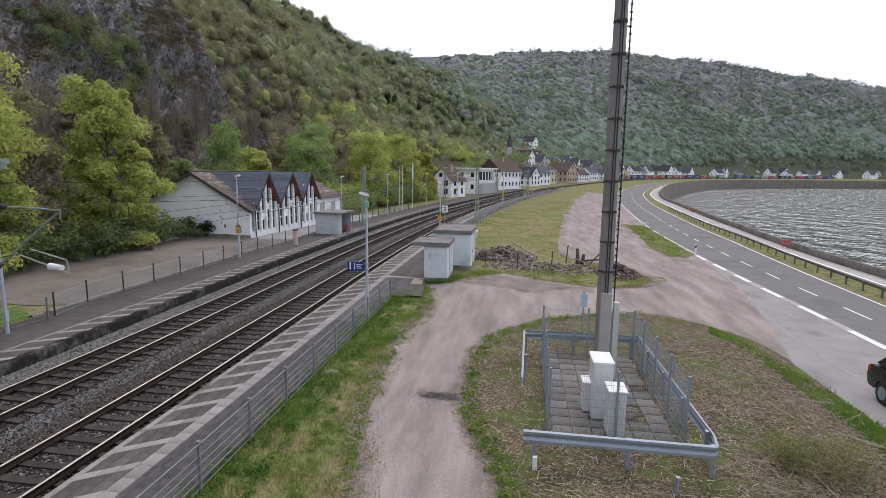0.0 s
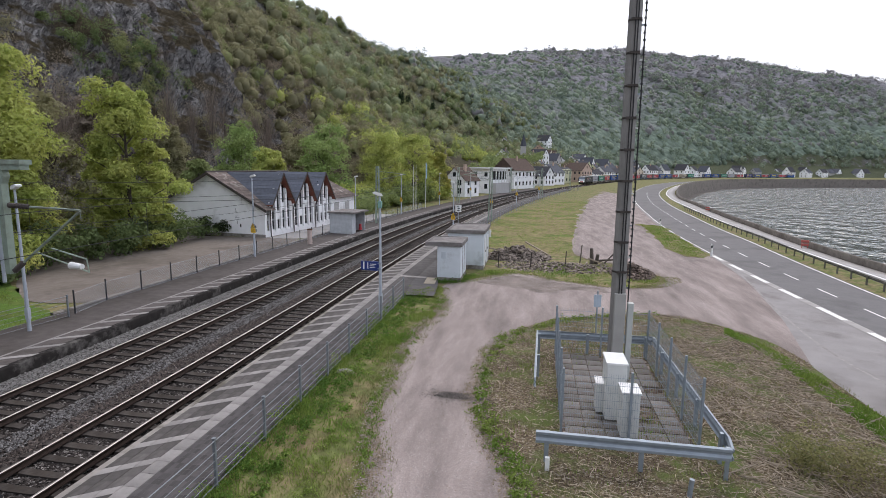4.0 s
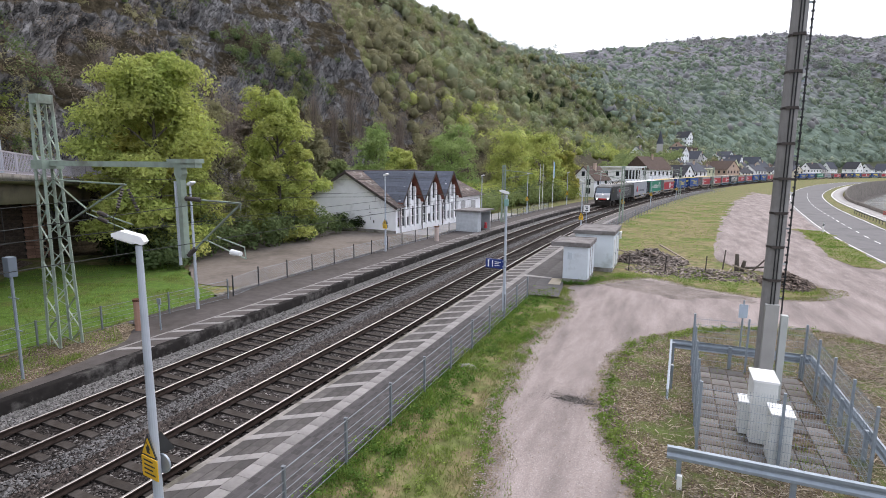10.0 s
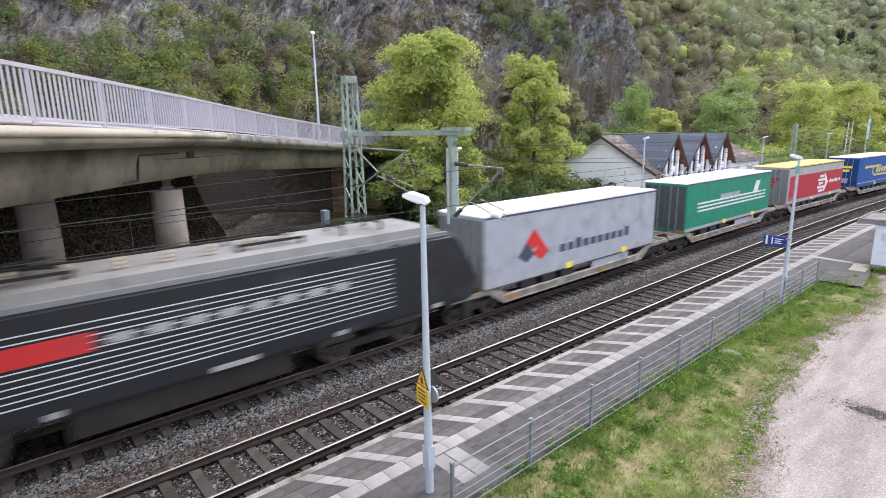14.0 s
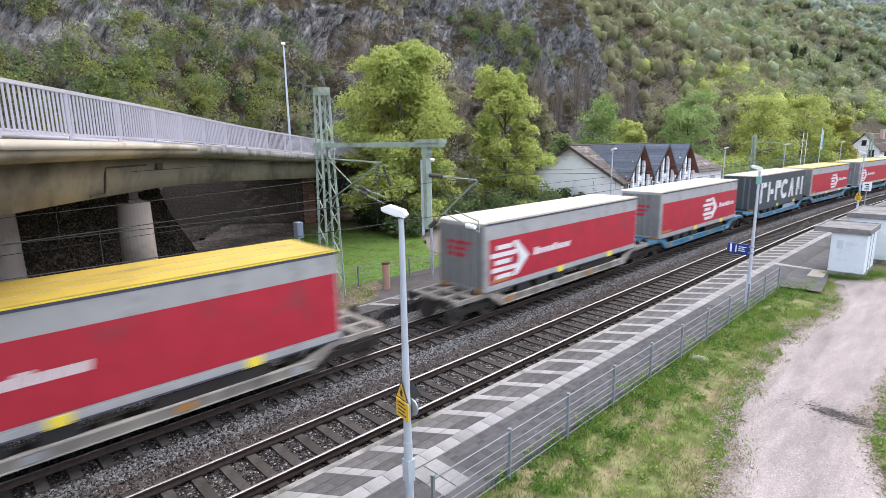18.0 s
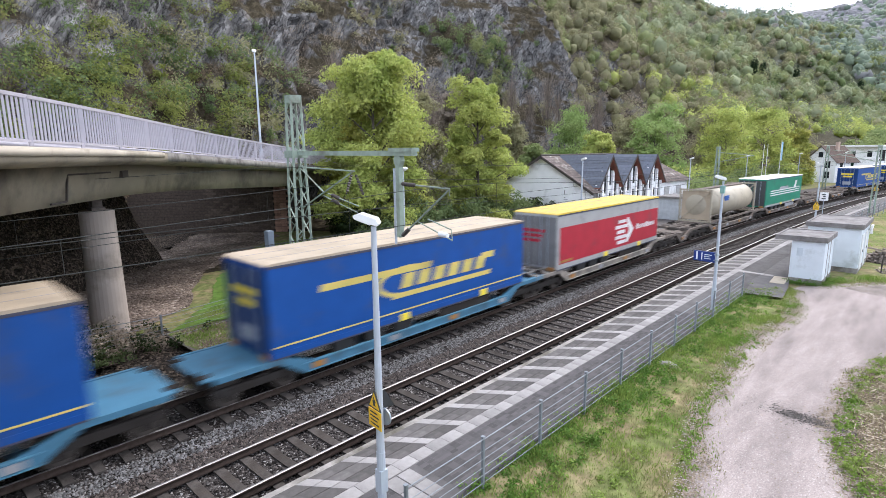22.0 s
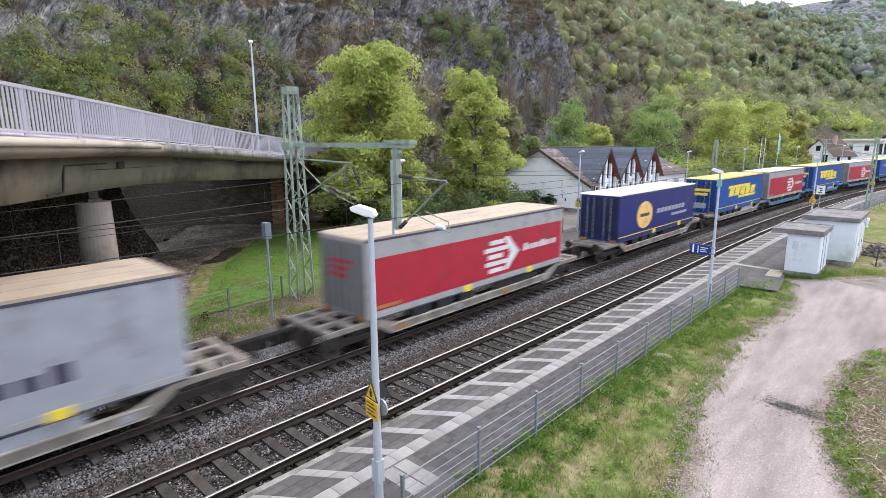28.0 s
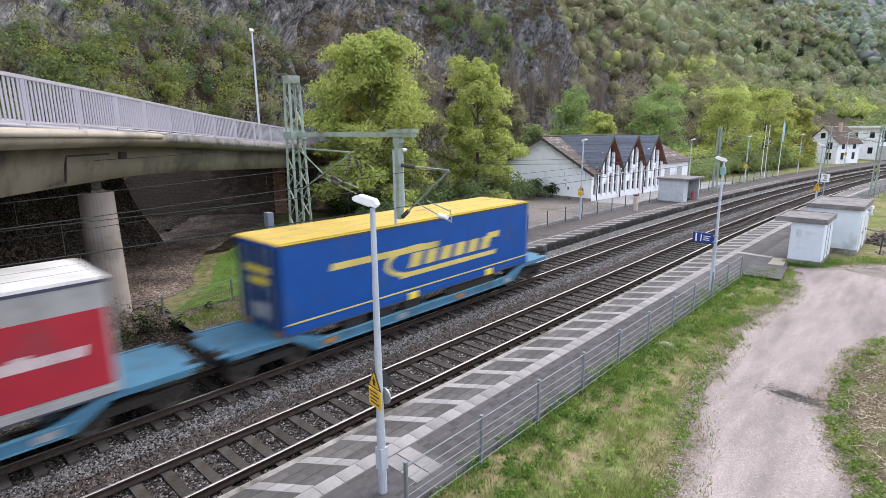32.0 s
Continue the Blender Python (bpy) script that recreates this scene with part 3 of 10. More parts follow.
way = patch("road_gravel", LEFT + NORTH + EAST + ISLE, 0.252, M["gravel"], "pale pinkish gravel track with wheel marks", "gravel track", 0.09, 3, 0.14)
patch("road_dust", [(-3.2, 31.4), (-0.9, 34.0), (1.9, 32.4), (4.4, 31.2), (4.6, 30.2), (2.4, 30.4), (0.6, 29.6), (-1.2, 30.6)], 0.2545, pebbled("dusty_brown_ground", [(0.0, (0.135, 0.114, 0.102)), (0.6, (0.21, 0.178, 0.16)), (0.95, (0.25, 0.214, 0.196)), (1.0, (0.34, 0.305, 0.285))], 45, 0.9, 0.4, 0.3), "darker brown trodden ground before the rubble", "bare earth", 0.35, 41, 0.16)
edge_line = [(14.6, 46.5), (14.0, 39.1), (13.3, 34.3), (12.4, 29.4), (11.6, 23.6), (11.5, 20.6), (11.6, 19), (12.0, 10)]
_el = smooth_line(edge_line)
_ev = [(x + o, y, 0.2585) for x, y in _el for o in (-0.06, 0.06)]
tagged(new("trim", raw("trim", _ev, [(2 * k, 2 * k + 1, 2 * k + 3, 2 * k + 2) for k in range(len(_el) - 1)], M["slab_pale"])), "thin pale edge strip of the lay-by", "edge strip", kind="structure")
# the yard in front of the hall
patch("pavement_forecourt", [(-24.6, 46.2), (-21.0, 46.7), (-20.6, 47.2), (-20.15, 56), (-19.4, 66), (-18.6, 74), (-22.2, 74), (-24.2, 60)], 0.317, mat("forecourt_concrete", (0.34, 0.325, 0.315), 0.92, 0, 0.12, 1.5, 0.3, 60, (0.24, 0.225, 0.21), 0.5, 0.4), "pale concrete forecourt before the hall", "forecourt", 0.04, 43)
patch("pavement_yard", smooth_line([(-20.4, 22.5), (-24, 22), (-29, 26), (-33, 30), (-34, 38), (-34.5, 46)]) + [(-24.4, 46.5), (-21, 47), (-20.5, 40)], 0.315, M["yard"], "compacted grey gravel yard", "yard", 0.1, 5)
patch("pavement_earth", [(-21.5, 6.0), (-24, 9.0), (-29, 11.5), (-36, 18.5), (-38.5, 22.0), (-50, 24), (-60, 15), (-40, -14), (-20.75, -14), (-20.75, 4)], 0.315, M["dirt"], "bare brown earth under the bridge", "bare earth", 0.35, 7)
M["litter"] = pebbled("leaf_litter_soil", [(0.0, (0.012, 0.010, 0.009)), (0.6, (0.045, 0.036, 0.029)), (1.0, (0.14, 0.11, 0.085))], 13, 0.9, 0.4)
# darker ground below the deck: leaf litter, plus shade put into the colour
patch("pavement_litter", [(-20.8, -14), (-20.8, 2.0), (-24.5, 2.4), (-28.5, 5.0), (-33, 8.4), (-40, 14.5), (-46, 19), (-60, 14), (-40, -14)], 0.3175, M["litter"], "dark leaf litter under the bridge, with shade in its colour", "leaf litter", 0.6, 11)
patch("pavement_lawn", [(-20.75, 7.0), (-20.9, 12), (-20.6, 16), (-20.1, 20), (-24, 21.8), (-29, 25.6), (-36, 22.5), (-35.6, 19.0), (-28.3, 12.3), (-23.3, 9.6)], 0.3195, M["turf_green"], "fresh green lawn beside the bridge", "lawn", 0.25, 33)
patch("pavement_meadow", [(-6.7, 43), (-2, 43.8), (3.2, 43.2), (4.2, 47), (6.2, 69), (12.2, 118), (7, 124), (-3.2, 82), (-6.6, 60)], 0.249, mat("meadow_turf", (0.105, 0.14, 0.035), 0.98, 0, 0.4, 2.5, 0.8, 25, (0.20, 0.17, 0.085), 0.22, 0.8), "green meadow strip between line and gravel", "meadow", 0.1, 35)
patch("pavement_mown", ISLE + [(9.9, -12), (9.95, 10)], 0.248, M["turf_dry"], "mown dry brush and weeds round the compound", "dry grass", 0.08, 9)

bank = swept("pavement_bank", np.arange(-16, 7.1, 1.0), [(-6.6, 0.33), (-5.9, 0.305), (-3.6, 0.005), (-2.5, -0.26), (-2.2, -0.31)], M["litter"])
tagged(bank, "dark leaf-strewn bank beside the far track", "bank", kind="structure")

# ---- tracks ----
RAIL = [(-0.035, 0.0), (0.035, 0.0), (0.035, -0.04), (0.012, -0.05), (0.012, -0.14), (0.07, -0.165), (-0.07, -0.165), (-0.012, -0.14), (-0.012, -0.05), (-0.035, -0.04)]
NEAR = np.concatenate([np.arange(-60, 30, 10.0), np.arange(30, 200, 3.0), np.arange(200, 420, 8), np.arange(420, 1000, 16.0)])
sleeper_bm = B()
prism(sleeper_bm, [(-1.3, -0.40), (1.3, -0.40), (1.3, -0.21), (1.1, -0.19), (0.55, -0.195), (0.25, -0.21), (-0.25, -0.21), (-0.55, -0.195), (-1.1, -0.19), (-1.3, -0.21)], -0.115, 0.115)
SLEEPER = mesh_of(sleeper_bm, "sleeper", M["sleeper"])
for d0, nm in ((0.0, "far"), (3.95, "near")):
    tr = thing("railway_track", pose(0, 0, 0), "railway track with shiny worn rails on concrete sleepers in dark ballast", "railway track", "two railway tracks", "structure")
    for off in (-0.7535, 0.7535):
        r = swept("rail", NEAR, [(d0 + off + a, b) for a, b in RAIL], [M["rail_side"], M["rail_top"]], True, tr)
        nf = len(RAIL)
        r.data.polygons.foreach_set("material_index", [1 if i % nf == 0 else 0 for i in range(len(r.data.polygons))])
    for k in range(196):
        s = -6 + k * 0.62
        part("sleeper", SLEEPER, None, tr, at=at_line(s, d0))
    bed = swept("ballast", NEAR, [(d0 - 2.1, -0.4), (d0 - 1.5, -0.28), (d0 - 1.2, -0.25), (d0 + 1.2, -0.25), (d0 + 1.5, -0.28), (d0 + 2.0, -0.34)], M["ballast"], parent=tr)
    tagged(bed, "dark brown crushed stone ballast", kind="stuff")

# loose ballast stones near the station
def stones(name, n, s0, s1, d0, d1, z, size, material, seed):
    rng = np.random.default_rng(seed)
    base = np.array([(1, 0, 0), (-0.6, 0.8, 0), (-0.5, -0.9, 0), (0.1, 0.1, 0.9)])
    faces = np.array([(0, 1, 3), (1, 2, 3), (2, 0, 3)])
    s = s0 + (s1 - s0) * rng.random(n) ** 1.5
    d = rng.uniform(d0, d1, n)
    x, y = P(s, d)
    a = rng.uniform(0, 6.28, n)
    k = size * rng.uniform(0.6, 1.5, n)
    v = base[None] * k[:, None, None] * rng.uniform(0.6, 1.3, (n, 4, 1))
    c, sn = np.cos(a)[:, None], np.sin(a)[:, None]
    vx = v[..., 0] * c - v[..., 1] * sn + x[:, None]
    vy = v[..., 0] * sn + v[..., 1] * c + y[:, None]
    zz = z(d) if callable(z) else z
    vz = v[..., 2] + (zz - 0.005 + rng.uniform(-0.01, 0.015, n))[:, None]
    vs = np.stack([vx, vy, vz], -1).reshape(-1, 3)
    fs = (faces[None] + 4 * np.arange(n)[:, None, None]).reshape(-1, 3)
    ob = new(name, raw(name, vs, fs, material))
    return ob


def bed_z(d):
    m = np.minimum(abs(d), abs(d - 3.95))
    return np.interp(m, [0, 1.2, 1.5, 2.0], [-0.262, -0.262, -0.285, -0.345])


# far-track stones made darker to carry the shade beneath the train
M["stone_dark"] = mat("shade_dark_ballast_stone", (0.03, 0.026, 0.024), 0.9, 0, 0.3, 4, island=0.7)
tagged(stones("ballast_stones", 26000, -4, 60, -1.3, 1.3, bed_z, 0.034, M["stone_dark"], 8), "ballast stones of the far track, darkened for the train's shade", "ballast", kind="stuff")
tagged(stones("ballast_stones", 54000, -4, 60, 1.3, 5.9, bed_z, 0.034, M["stone"], 1), "loose dark crushed ballast stones", "ballast", kind="stuff")
tagged(stones("ballast_stones", 8000, -4, 60, 1.3, 5.4, lambda d: bed_z(d) + 0.012, 0.026, mat("light_ballast_chip", (0.20, 0.185, 0.175), 0.9, 0, 0.3, 4, island=0.6), 7), "light chips among the dark ballast", "ballast", kind="stuff")
tagged(stones("ballast_stones", 18000, -4, 90, 1.36, 1.98, lambda d: bed_z(d) + 0.02, 0.034, mat("grey_ballast_stone", (0.135, 0.131, 0.13), 0.9, 0, 0.3, 4, island=0.7), 2), "pale grey ballast ridge between the tracks", "ballast", kind="stuff")
tagged(stones("ballast_stones", 12000, -4, 90, -2.5, -1.6, lambda d: bed_z(d) + 0.02, 0.034, M["stone_pale"], 3), "pale grey ballast along the far platform", "ballast", kind="stuff")

tagged(stones("ballast_stones", 15000, -4, 75, 1.95, 2.75, lambda d: bed_z(d) + 0.01, 0.036, mat("brown_ballast_stone", (0.085, 0.07, 0.063), 0.95, 0, 0.3, 4, island=0.6), 6), "brownish ballast between the tracks", "ballast", kind="stuff")
# pale ballast heaped against the far platform edge
heap_bed = swept("ballast", np.concatenate([np.arange(7.2, 60, 4.0), np.arange(60, 190, 8.0)]), [(-1.785, -0.04), (-1.62, -0.07), (-1.4, -0.17), (-1.28, -0.225)], pebbled("pale_ballast_bed", [(0.0, (0.03, 0.028, 0.027)), (0.5, (0.10, 0.096, 0.092)), (1.0, (0.26, 0.25, 0.24))], 22, 0.6, 0.3))
tagged(heap_bed, "pale grey ballast heaped against the far platform", "ballast", kind="stuff")
tagged(stones("ballast_stones", 9000, 7, 80, -1.76, -1.3, lambda d: np.interp(d, [-1.785, -1.62, -1.4, -1.28], [-0.03, -0.06, -0.16, -0.215]), 0.034, M["stone_pale"], 4), "loose pale ballast along the far platform", "ballast", kind="stuff")

# ---- platforms ----
PL = np.concatenate([np.arange(5.5, 60, 2.0), np.arange(60, 190, 5.0)])
PLN = np.concatenate([np.arange(-6, 60, 2.0), np.arange(60, 190, 5.0)])
pf = swept("platform_far", np.concatenate([[6.7], PL[PL > 7]]), [(-5.8, 0.2), (-5.8, 0.35), (-1.85, 0.35), (-1.78, 0.33), (-1.78, -0.45)], M["asphalt_far"])
soot = swept("trim", PL[PL > 7], [(-2.1, 0.3545), (-1.845, 0.3545), (-1.772, 0.334), (-1.772, -0.45)], mat("sooty_platform_edge", (0.02, 0.018, 0.017), 0.95, 0, 0.3, 4, 0.4, 40, (0.09, 0.085, 0.08), 1.0, 0.3))
tagged(soot, "black sooty edge of the far platform", "platform edge", kind="structure")
tagged(pf, "low grey asphalt station platform with a blackened edge", "platform", kind="structure")
pn = swept("platform_near", PLN, [(5.68, -0.45), (5.68, 0.33), (5.72, 0.35), (8.45, 0.35), (8.45, 0.1)], M["asphalt"])
patch("pavement_weeds", [tuple(float(c) for c in P(s, d)) for s, d in ((6.75, -5.75), (6.75, -2.35), (9, -2.5), (11.5, -2.9), (13.5, -3.6), (14.8, -4.8), (15.2, -5.75))], 0.3555, M["turf_dry"], "mossy weeds and soil over the platform end", "weeds", 0.12, 31, 0.2)
tagged(pn, "low paved station platform with hatched warning strip", "platform", kind="structure")

# ---- platform paving: hatched strip of dark and pale slabs, pale band, pale cross band ----
def slab_mesh(pts, name, material, h=0.012):
    bm = B()
    lo = [bm.verts.new((x, y, -0.02)) for x, y in pts]
    hi = [bm.verts.new((x, y, h)) for x, y in pts]
    bm.faces.new(hi)
    k = len(pts)
    for i in range(k):
        bm.faces.new((lo[i], lo[(i + 1) % k], hi[(i + 1) % k], hi[i]))
    bmesh.ops.recalc_face_normals(bm, faces=bm.faces[:])
    return mesh_of(bm, name, material)


def slanted(w, l, slant, gap=0.012):
    g = gap / 2
    return [(-w / 2 + g, -l / 2 + g - slant / 2), (w / 2 - g, -l / 2 + g + slant / 2), (w / 2 - g, l / 2 - g + slant / 2), (-w / 2 + g, l / 2 - g - slant / 2)]


BAND = slab_mesh(slanted(0.36, 0.5, 0), "band_slab", M["slab_pale"])
HATCH_P = slab_mesh(slanted(0.30, 0.30, 0.22), "hatch_slab", M["slab_pale"])
HATCH_D = slab_mesh(slanted(0.30, 0.82, 0.22), "hatch_slab", M["slab_dark"])
HATCH_PF = slab_mesh(slanted(0.9, 0.30, 0.62), "hatch_slab", M["slab_pale"])
HATCH_DF = slab_mesh(slanted(0.9, 0.82, 0.62), "hatch_slab", M["slab_dark"])
for k in range(150):
    part("band_slab", BAND, None, pn, at=at_line(3.0 + k * 0.5, 6.9, 0.35))
for k in range(72):
    s = 3.2 + k * 1.12
    if k < 26:
        for j in range(3):
            part("hatch_slab", HATCH_P, None, pn, at=at_line(s + 0.22 * (j - 1), 5.97 + 0.30 * j, 0.35))
            part("hatch_slab", HATCH_D, None, pn, at=at_line(s + 0.56 + 0.22 * (j - 1), 5.97 + 0.30 * j, 0.35))
    else:
        part("hatch_slab", HATCH_PF, None, pn, at=at_line(s, 6.27, 0.35))
        part("hatch_slab", HATCH_DF, None, pn, at=at_line(s + 0.56, 6.27, 0.35))
for k in range(2):
    for j in range(2):
        part("band_slab", BAND, None, pn, at=at_line(6.36 + 0.38 * j, 7.36 + k * 0.51, 0.352) @ pose(0, 0, 0, 0, 0, 90))
# far platform hatch
for k in range(60):
    s = 13.0 + k * 1.12
    part("hatch_slab", HATCH_PF, None, pf, at=at_line(s, -2.45, 0.35))
band_far = swept("trim", np.arange(12, 110, 2.0), [(-3.05, 0.357), (-2.93, 0.357)], M["slab_pale"])
tagged(band_far, "pale tactile line along the far platform", "paving", kind="structure")
ed = swept("trim", np.arange(-6, 150, 2.0), [(5.66, 0.354), (5.82, 0.356)], M["kerb"])
tagged(ed, "worn concrete platform edge", "platform edge", kind="structure")
# brick pavers of the near platform
M["pavers"] = mat("dark_brick_pavers", (0.085, 0.079, 0.079), 0.92, 0, 0.12, 4, 0.3, 60, island=0.22)
pv, pfc = [], []
for i, s in enumerate(np.arange(2.5, 22, 0.21)):
    for j in range(13):
        d = 7.1 + 0.105 * j + 0.002
        if 6.1 < s < 6.98 and d < 8.4:
            continue
        x0, y0 = P(s, d)
        o = len(pv)
        pv += [(x0, y0, 0.353), (x0 + 0.098, y0, 0.353), (x0 + 0.098, y0 + 0.2, 0.353), (x0, y0 + 0.2, 0.353)]
        pfc.append((o, o + 1, o + 2, o + 3))
pav = new("paving_bricks", raw("paving_bricks", pv, pfc, M["pavers"]))
pav.parent = pn
tagged(pav, kind="stuff")


# ---- fences ----
def bar_fence(name, posts, h, rails, label, material, post_w=0.06, cat="fence", group=""):
    """Posts with horizontal bars between them."""
    x0, y0, z0 = posts[0]
    ob = thing(name, pose(x0, y0, z0), label, cat, group)
    base = Vector(posts[0])
    pts = [Vector(p) - base for p in posts]
    for p in pts:
        bm = B()
        box(bm, p.x - post_w / 2, p.x + post_w / 2, p.y - post_w / 2, p.y + post_w / 2, p.z - 0.1, p.z + h, bevel=0.008)
        part("post", bm, material, ob)
        bm = B()
        box(bm, p.x - post_w * 0.6, p.x + post_w * 0.6, p.y - post_w * 0.6, p.y + post_w * 0.6, p.z + h, p.z + h + 0.02)
        part("post_cap", bm, material, ob)
    for a, b in zip(pts, pts[1:]):
        for zz, r in rails:
            bm = B()
            rod(bm, a + Vector((0.03, 0, zz)), b + Vector((0.03, 0, zz)), r, seg=6)
            part("rail", bm, material, ob)
    return ob


fpts = [(*[float(v) for v in P(5.45 + k * 2.1, 8.6 - 0.004 * k * 2.1)], 0.3) for k in range(11)]
bar_fence("platform_fence", fpts, 1.08, [(1.05, 0.012), (0.80, 0.008), (0.62, 0.008), (0.44, 0.008), (0.27, 0.008), (0.1, 0.008)], "galvanised bar fence along the near platform", M["fence"])
fp2 = [(*[float(v) for v in P(44 + k * 2.6, 8.6 + np.interp(44 + k * 2.6, [40, 90, 140, 190], [0, 0.8, 1.6, 3.0]))], 0.3) for k in range(54)]
bar_fence("platform_fence", fp2, 1.15, [(1.12, 0.012), (0.85, 0.008), (0.6, 0.008), (0.35, 0.008), (0.12, 0.008)], "long galvanised fence following the curve of the line", M["fence"])
pts3 = [(-19.8, 6.4), (-20.3, 9.2), (-20.5, 11.7), (-20.35, 14.0), (-19.95, 16.8), (-19.6, 19.9)]
bar_fence("platform_fence", [(-20.6, -2.5, 0.3), (-20.2, 2.0, 0.3)] + [(x, y, 0.3) for x, y in pts3], 1.0, [(0.97, 0.011), (0.82, 0.007), (0.64, 0.007), (0.46, 0.007), (0.28, 0.007), (0.1, 0.007)], "galvanised bar fence beside the grass bank", M["fence"])
# black posts with wire mesh towards the yard
bp = [(-19.75 if k == 0 else -20.25 + 0.004 * k * k, 20.4 + 2.38 * k) for k in range(28)]
bfen = thing("mesh_fence", pose(*bp[0], 0.32), "dark post fence with thin wire mesh along the yard", "fence")
for k, (x, y) in enumerate(bp):
    bm = B()
    rod(bm, (x - bp[0][0], y - bp[0][1], -0.1), (x - bp[0][0], y - bp[0][1], 1.1), 0.035, seg=8)
    part("post", bm, M["black_paint"], bfen)
    if k + 1 < len(bp):
        a, b = Vector((x - bp[0][0], y - bp[0][1], 0)), Vector((bp[k + 1][0] - bp[0][0], bp[k + 1][1] - bp[0][1], 0))
        bm = B()
        for zz in (0.05, 0.95):
            rod(bm, a + Vector((0, 0, zz)), b + Vector((0, 0, zz)), 0.006, seg=4)
        n = 14
        for j in range(-6, n):
            for sg in (1, -1):
                t0, t1 = j / n, (j + 6) / n
                z0, z1 = (0.05, 0.95) if sg > 0 else (0.95, 0.05)
                if t0 < 0:
                    z0 = z0 + (z1 - z0) * (-t0) / (t1 - t0)
                    t0 = 0
                if t1 > 1:
                    z1 = z1 - (z1 - z0) * (t1 - 1) / (t1 - t0)
                    t1 = 1
                bar(bm, a.lerp(b, t0) + Vector((0, 0, z0)), a.lerp(b, t1) + Vector((0, 0, z1)), 0.005, 0.005)
        part("wire_mesh", bm, M["steel"], bfen)
lowwall = swept("baseboard", np.arange(20, 90, 2.0), [(-5.9, 0.3), (-5.9, 0.42), (-5.75, 0.42), (-5.75, 0.34)], M["kerb"])
tagged(lowwall, "low weathered kerb behind the far platform", "kerb", kind="structure")


# ---- platform lamps ----
def warning_sign(ob, z, r, side_x):
    """Yellow triangle over a yellow panel, facing the platform end."""
    a = pose(side_x, 0, z, 0, 0, -8)
    bm = B()
    prism(bm, [(-0.21, 0.0), (0.21, 0.0), (0.0, 0.37)], -0.008, 0.008, a @ pose(0, -r - 0.02, 0))
    tri = part("warning_triangle", bm, M["black_paint"], ob, "black-edged yellow warning triangle")
    bm = B()
    prism(bm, [(-0.165, 0.025), (0.165, 0.025), (0.0, 0.315)], -0.010, 0.010, a @ pose(0, -r - 0.021, 0))
    part("triangle_face", bm, M["yellow"], tri)
    bm = B()
    prism(bm, [(-0.03, 0.06), (0.05, 0.06), (0.02, 0.13), (0.06, 0.13), (-0.03, 0.25), (-0.01, 0.16), (-0.05, 0.16)], -0.012, 0.012, a @ pose(0, -r - 0.022, 0))
    part("symbol", bm, M["black_paint"], tri)
    bm = B()
    box(bm, -0.2, 0.2, -0.008, 0.008, -0.36, -0.02, a @ pose(0, -r - 0.02, 0), bevel=0.004)
    pan = part("warning_panel", bm, M["yellow"], ob, "yellow notice panel with black lines")
    for k in range(4):
        bm = B()
        box(bm, -0.14, 0.14 - 0.05 * (k % 2), -0.011, 0.0, -0.30 + 0.07 * k, -0.275 + 0.07 * k, a @ pose(0, -r - 0.02, 0))
        part("lettering_bar", bm, M["black_paint"], pan)


def platform_lamp(x, y, z, h, heading, r=0.055, sign=True, green=False, label="pale grey platform lamp with a slanted lamp head"):
    ob = thing("platform_lamp", pose(x, y, z), label, "street lamp", "platform lamps")
    bm = B()
    rod(bm, (0, 0, -0.1), (0, 0, 1.3), r * 1.35, r * 1.3, 14)
    rod(bm, (0, 0, 1.3), (0, 0, h), r * 1.2, r * 0.75, 14)
    part("pole", bm, M["lamp_pole"], ob, smooth=False)
    m = pose(0, 0, h + 0.03, 0, -13, heading)
    bm = B()
    prism(bm, [(-0.08, 0.0), (0.33, 0.04), (0.345, 0.085), (0.24, 0.145), (-0.04, 0.12), (-0.1, 0.05)], -0.105, 0.105, m)
    head = part("lamp_head", bm, M["white"], ob, "white lamp head")
    bm = B()
    prism(bm, [(0.04, -0.012), (0.31, 0.022), (0.31, 0.045), (0.04, 0.012)], -0.09, 0.09, m)
    part("diffuser", bm, M["frame_white"], head)
    bm = B()
    box(bm, -r * 1.35, r * 1.35, -r * 1.3, r * 1.3, 0.5, 0.95, bevel=0.005)
    part("service_door", bm, M["lamp_pole"], ob)
    if sign:
        warning_sign(ob, 2.15, r * 1.2, 0.0)
        bm = B()
        prism(bm, [(-0.2, 0.0), (0.2, 0.0), (0.0, 0.36)], -0.006, 0.006, pose(0.0, r + 0.06, 2.1, 0, 0, 75))
        part("sign_back", bm, M["black_paint"], ob)
        bm = B()
        rod(bm, (0.03, r + 0.02, 1.95), (0.03, r + 0.05, 1.95), 0.16, seg=20)
        part("round_sign", bm, M["steel"], ob)
    if green:
        bm = B()
        box(bm, -0.085, 0.085, -0.08, 0.08, h - 0.5, h - 0.2, bevel=0.02)
        part("lamp_sleeve", bm, mat("green_sleeve", (0.20, 0.36, 0.32), 0.5), ob)
    return ob


platform_lamp(-6.9, 5.57, 0.35, 5.39, 215, 0.062)
lb = platform_lamp(-6.5, 23.25, 0.32, 5.35, 205, 0.055, sign=False, green=True, label="grey platform lamp beside the bar fence, holding a sign")
platform_lamp(-19.75, 36.2, 0.34, 5.75, -15, 0.06, label="grey platform lamp with yellow warning sign")
platform_lamp(-19.4, 17.85, 0.34, 5.6, -15, 0.055, sign=False)
platform_lamp(-19.6, 58.6, 0.34, 5.4, -15, 0.055, sign=False)
